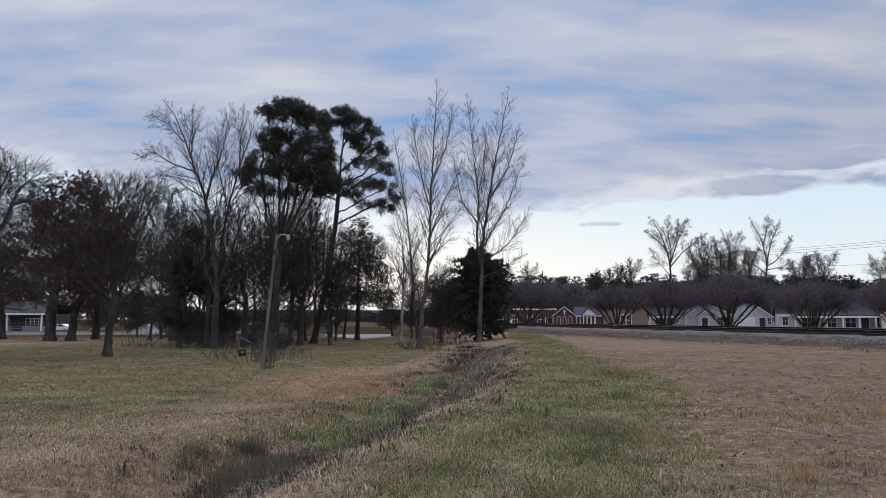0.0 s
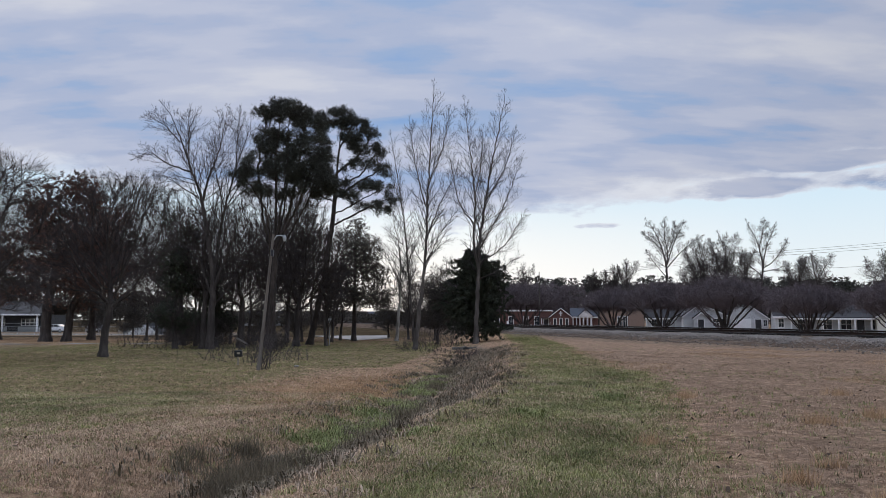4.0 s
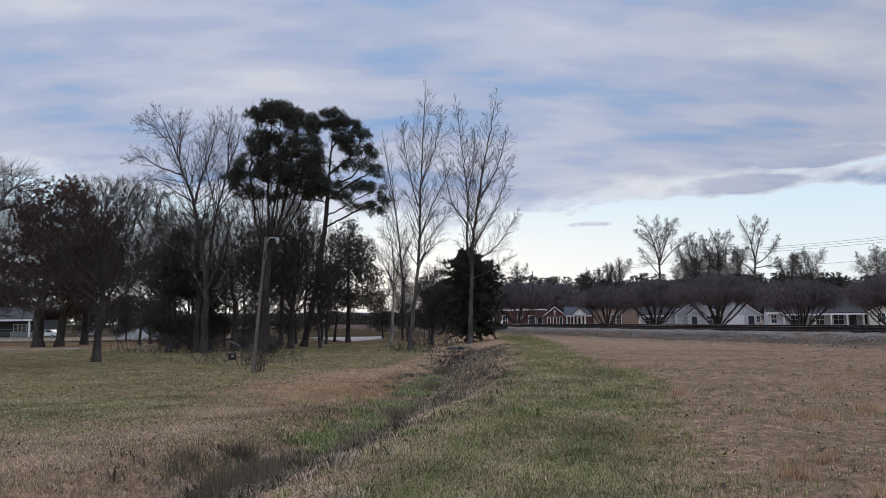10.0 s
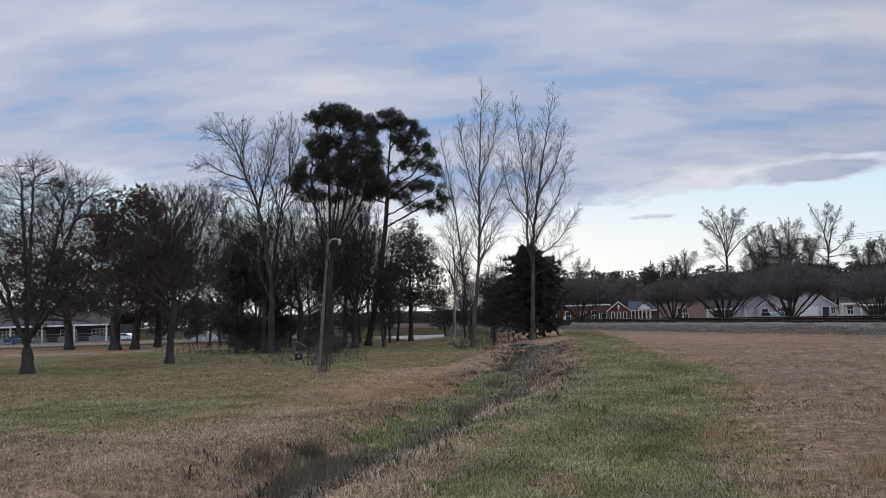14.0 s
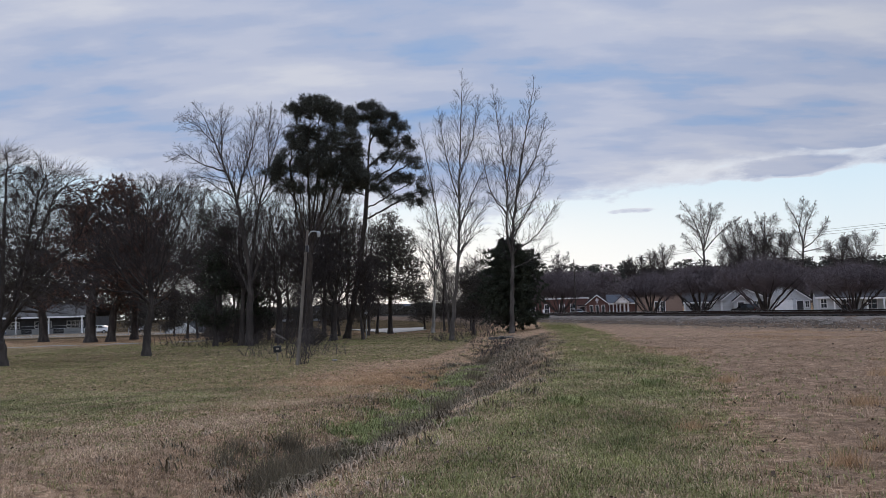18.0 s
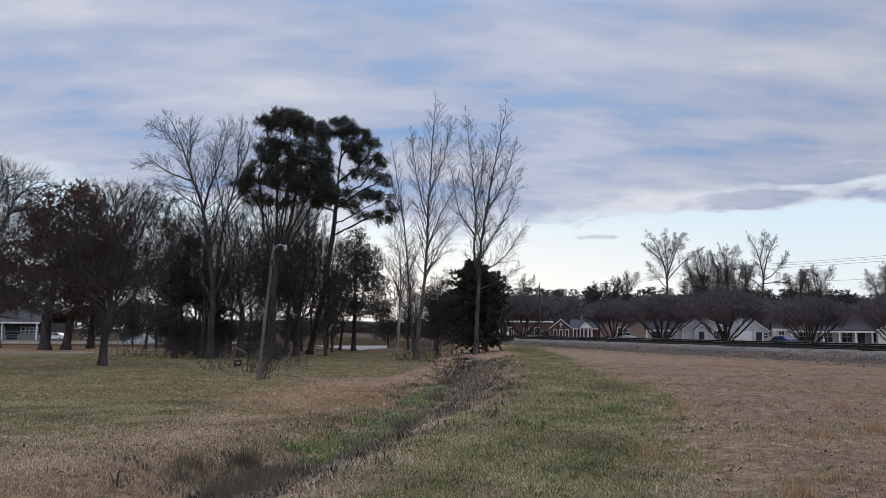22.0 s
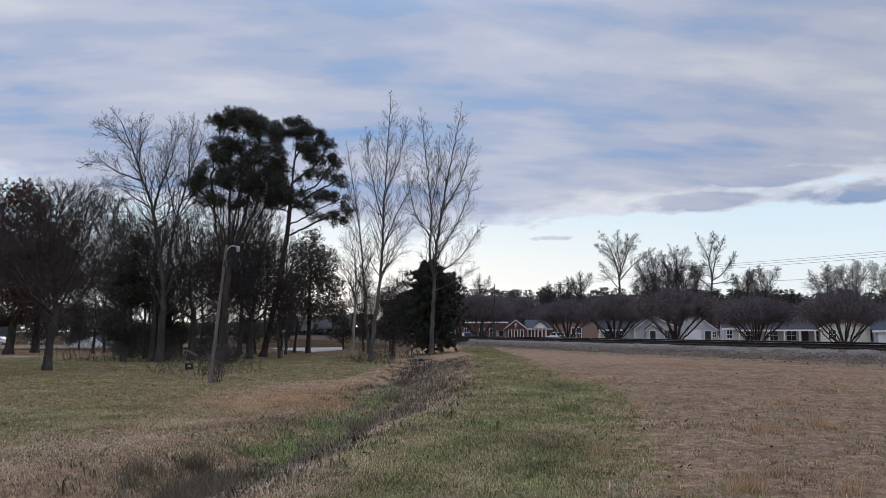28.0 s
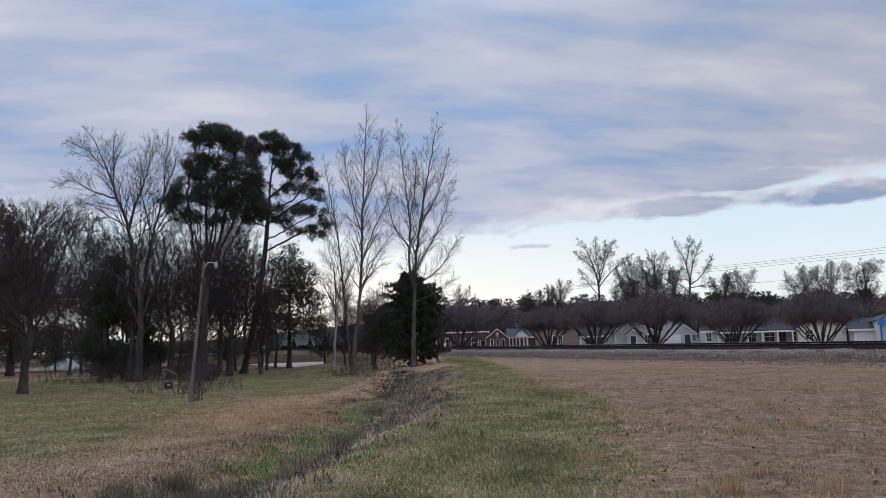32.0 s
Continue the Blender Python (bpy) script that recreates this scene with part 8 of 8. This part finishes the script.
def build_grass():
    def f_green(x, y):
        g, d, w, r, s, lt, bk = zones(x, y)
        return np.clip(g * (1 - d) * (1 - 0.6 * w), 0, 1) * (0.45 + 0.55 * np.sin(x * 1.7 + np.sin(y * 1.1) * 2) ** 2)

    def f_straw(x, y):
        g, d, w, r, s, lt, bk = zones(x, y)
        return np.clip((1 - 0.5 * g) * (1 - 1.3 * d) * (1 - 0.85 * r * (x < 4)), 0.004, 1) * (1 - 0.8 * (d > 0.35)) * (0.3 + 0.7 * np.sin(x * 1.1 - y * 0.8 + 2 * np.sin(x * 0.7)) ** 2) * (1 - lt)

    def f_dust(x, y):
        g, d, w, r, s, lt, bk = zones(x, y)
        return d * (0.25 + 0.75 * np.sin(x * 1.3 + 1.7 * np.sin(y * 0.6)) ** 2) * (track_side(x, y) < -6)

    clumps = ((-2.5, 11.6, 0.4), (-3.2, 12.1, 0.3), (-2.35, 13.5, 0.3), (-3.94, 13.3, 0.2), (-3.44, 14.2, 0.2), (-2.85, 12.6, 0.42), (-2.9, 11.1, 0.3), (-4.1, 12.6, 0.16), (-1.1, 13.2, 0.2), (-0.7, 14.4, 0.16), (-0.3, 15.8, 0.2), (-0.7, 19.4, 0.3), (-0.4, 20.6, 0.22), (0.1, 27.0, 0.3), (0.9, 36.0, 0.4), (-1.3, 12.3, 0.18))

    def f_dark(x, y):
        v = 0 * x
        for cx, cy, r in clumps:
            v = np.maximum(v, np.exp(-(((x - cx) / r) ** 2 + ((y - cy) / (r * 1.3)) ** 2)) ** 1.6)
        return v

    def f_weed(x, y):
        dx = x - ditch_x(y)
        return np.exp(-((dx - 1.0) / 1.5) ** 2) * np.clip(np.sin(y * 2.3 + 2.0 * np.sin(x * 2.7)) * np.sin(x * 3.9 + y * 0.7) * 1.5 + 0.1, 0.03, 1)

    grass_field("green_grass", 26000, (-11, 11, 4.5, 13), 0.05, 0.0035, GREENB, "short green winter grass", 1, f_green, 6, 2.2, 1.3, 0.03, True)
    grass_field("green_grass", 46000, (-14, 16, 12.5, 24), 0.048, 0.0065, GREENB, "short green winter grass", 14, f_green, 5, 2.0, 1.1, 0.035, True)
    grass_field("green_grass", 34000, (-34, 18, 22, 84), 0.07, 0.014, GREENB, "short green winter grass", 2, f_green, 4, 1.3)
    grass_field("straw_grass", 30000, (-11, 11, 4.5, 13), 0.046, 0.0032, STRAW, "dry straw-coloured grass", 3, f_straw, 6, 2.6, 1.3, 0.03, True)
    grass_field("straw_grass", 42000, (-14, 16, 12.5, 24), 0.045, 0.0065, STRAW, "dry straw-coloured grass", 15, f_straw, 5, 2.2, 1.1, 0.035, True)
    grass_field("straw_grass", 20000, (-30, 24, 22, 56), 0.06, 0.014, STRAW, "dry straw-coloured grass", 4, f_straw, 4, 1.5)
    grass_field("dry_grass", 22000, (0, 24, 5, 40), 0.032, 0.005, DUSTB, "short dead grass over bare earth", 7, f_dust, 5, 2.2, 1.4, 0.04, True)
    grass_field("ditch_weeds", 5600, (-6, 5, 5, 57), 0.10, 0.009, WEEDTAN, "dead tan weeds along the ditch", 5, f_weed, 20, 1.8, 1.2, 0.08, True)
    grass_field("ditch_weeds", 1900, (-5, 6, 9, 57), 0.14, 0.010, WEEDB, "dead brown weeds along the ditch", 16, f_weed, 18, 1.6, 1.2, 0.10, True)
    tuft = ((-2.15, 18.1, 0.3), (-1.55, 20.1, 0.4), (-0.25, 27.5, 0.6), (-0.9, 22.7, 0.5), (0.2, 32.7, 0.5), (-2.21, 17.0, 0.25), (-1.91, 17.8, 0.35), (-1.33, 18.8, 0.3), (-0.72, 21.4, 0.3), (-2.07, 15.1, 0.3), (-2.3, 16.6, 0.35), (-1.6, 20.2, 0.4), (-2.24, 13.9, 0.25), (-0.48, 26.0, 0.4), (0.0, 30.0, 0.45), (1.5, 12.4, 0.14), (-0.2, 11.0, 0.2), (3.6, 15.6, 0.16), (-1.0, 19.8, 0.3), (-2.7, 15.9, 0.2), (-1.8, 16.4, 0.25))

    def f_tuft(x, y):
        v = 0 * x
        for cx, cy, r in tuft:
            v = np.maximum(v, np.exp(-(((x - cx) / r) ** 2 + ((y - cy) / (r * 1.5)) ** 2)))
        return v

    def f_rust(x, y):
        g, d, w, r, s, lt, bk = zones(x, y)
        return r * (dx_left(x, y) > 0.7) * (y < 50)

    grass_field("rust_grass", 22000, (-12, 2, 16, 42), 0.05, 0.009, RUSTB, "dry rust-coloured grass beside the ditch", 10, f_rust, 4, 1.5)
    def f_patch(x, y):
        g, d, w, r, s, lt, bk = zones(x, y)
        return d * (np.sin(x * 0.55 + 1.1 * np.sin(y * 0.33) + 0.6) * np.sin(y * 0.41 - 0.7 * np.sin(x * 0.5)) > 0.25) * (track_side(x, y) < -7) * (y > 12)

    grass_field("dry_grass", 11000, (2, 26, 8, 44), 0.04, 0.009, RUSTB, "patches of dry rust-coloured grass on bare earth", 17, f_patch, 4, 1.8)
    fallen_leaves(3200, (-16, 14, 6, 30), 18)
    fallen_leaves(1300, (-30, 16, 28, 58), 19)
    bunch = ((3.6, 7.5, 0.16), (4.35, 8.3, 0.13), (4.6, 7.3, 0.12), (5.9, 11.5, 0.18), (7.4, 12.5, 0.15), (2.9, 10.0, 0.12), (8.6, 16.0, 0.2), (5.2, 15.5, 0.15), (3.9, 6.6, 0.1))

    def f_bunch(x, y):
        v = 0 * x
        for cx, cy, r in bunch:
            v = np.maximum(v, np.exp(-(((x - cx) / r) ** 2 + ((y - cy) / r) ** 2)))
        return v

    grass_field("bunch_grass", 900, (2, 9, 6, 17), 0.17, 0.005, RUSTB, "dry rust-coloured bunch grass on bare earth", 9, f_bunch, 8, 0.9)
    grass_field("green_tufts", 760, (-4, 5, 7, 34), 0.13, 0.008, LUSHB, "lush green tufts at the edge of the ditch", 8, f_tuft, 26, 1.6, 1.0, 0.08, True)
    grass_field("ditch_rushes", 480, (-5, 3, 9, 37), 0.36, 0.0065, WEEDB, "clumps of dark dead rushes in the ditch", 6, f_dark, 40, 0.9, 1.0, 0.09)
    grass_field("grass_clumps", 3200, (-9, 12, 5, 24), 0.075, 0.006, GREENB, "clumps of short green winter grass", 12, f_green, 16, 1.5, 1.2, 0.04)
    grass_field("straw_clumps", 3000, (-10, 10, 5, 24), 0.07, 0.006, STRAW, "clumps of dry straw-coloured grass", 13, f_straw, 16, 1.6, 1.2, 0.04)


build_grass()


def motions():
    for thing, back in CONSIST:
        walk(thing, [(t, train_pose(NOSE_S + SPEED * (28.5 - t) + back, 6.5)) for t in range(0, 33, 2)])

    S_NEAR, LANE = 243.0, 1.12
    # cars on the street, going away up the line; the street runs behind the row of trees
    for car_ob, t0, y0 in ((PICKUP_A, 19.0, 73.2), (PICKUP_B, 24.0, 66.6), (SEDAN_C, 13.0, 78.9), (PICKUP_D, 17.0, 78.7), (SEDAN_E, 22.0, 78.5)):
        rows = []
        for t in range(0, 33, 2):
            s = S_NEAR + LANE * (float(np.interp(y0, TY, TS)) - S_NEAR + 13.6 * (t - t0))
            x, y = track_at(s)
            x2, y2 = track_at(s + 2)
            a = math.atan2(y2 - y, x2 - x)
            rows.append((t, pose(x + 30.4 * math.sin(a), y - 30.4 * math.cos(a), -0.395, 0, 0, math.degrees(a))))
        walk(car_ob, rows)


motions()
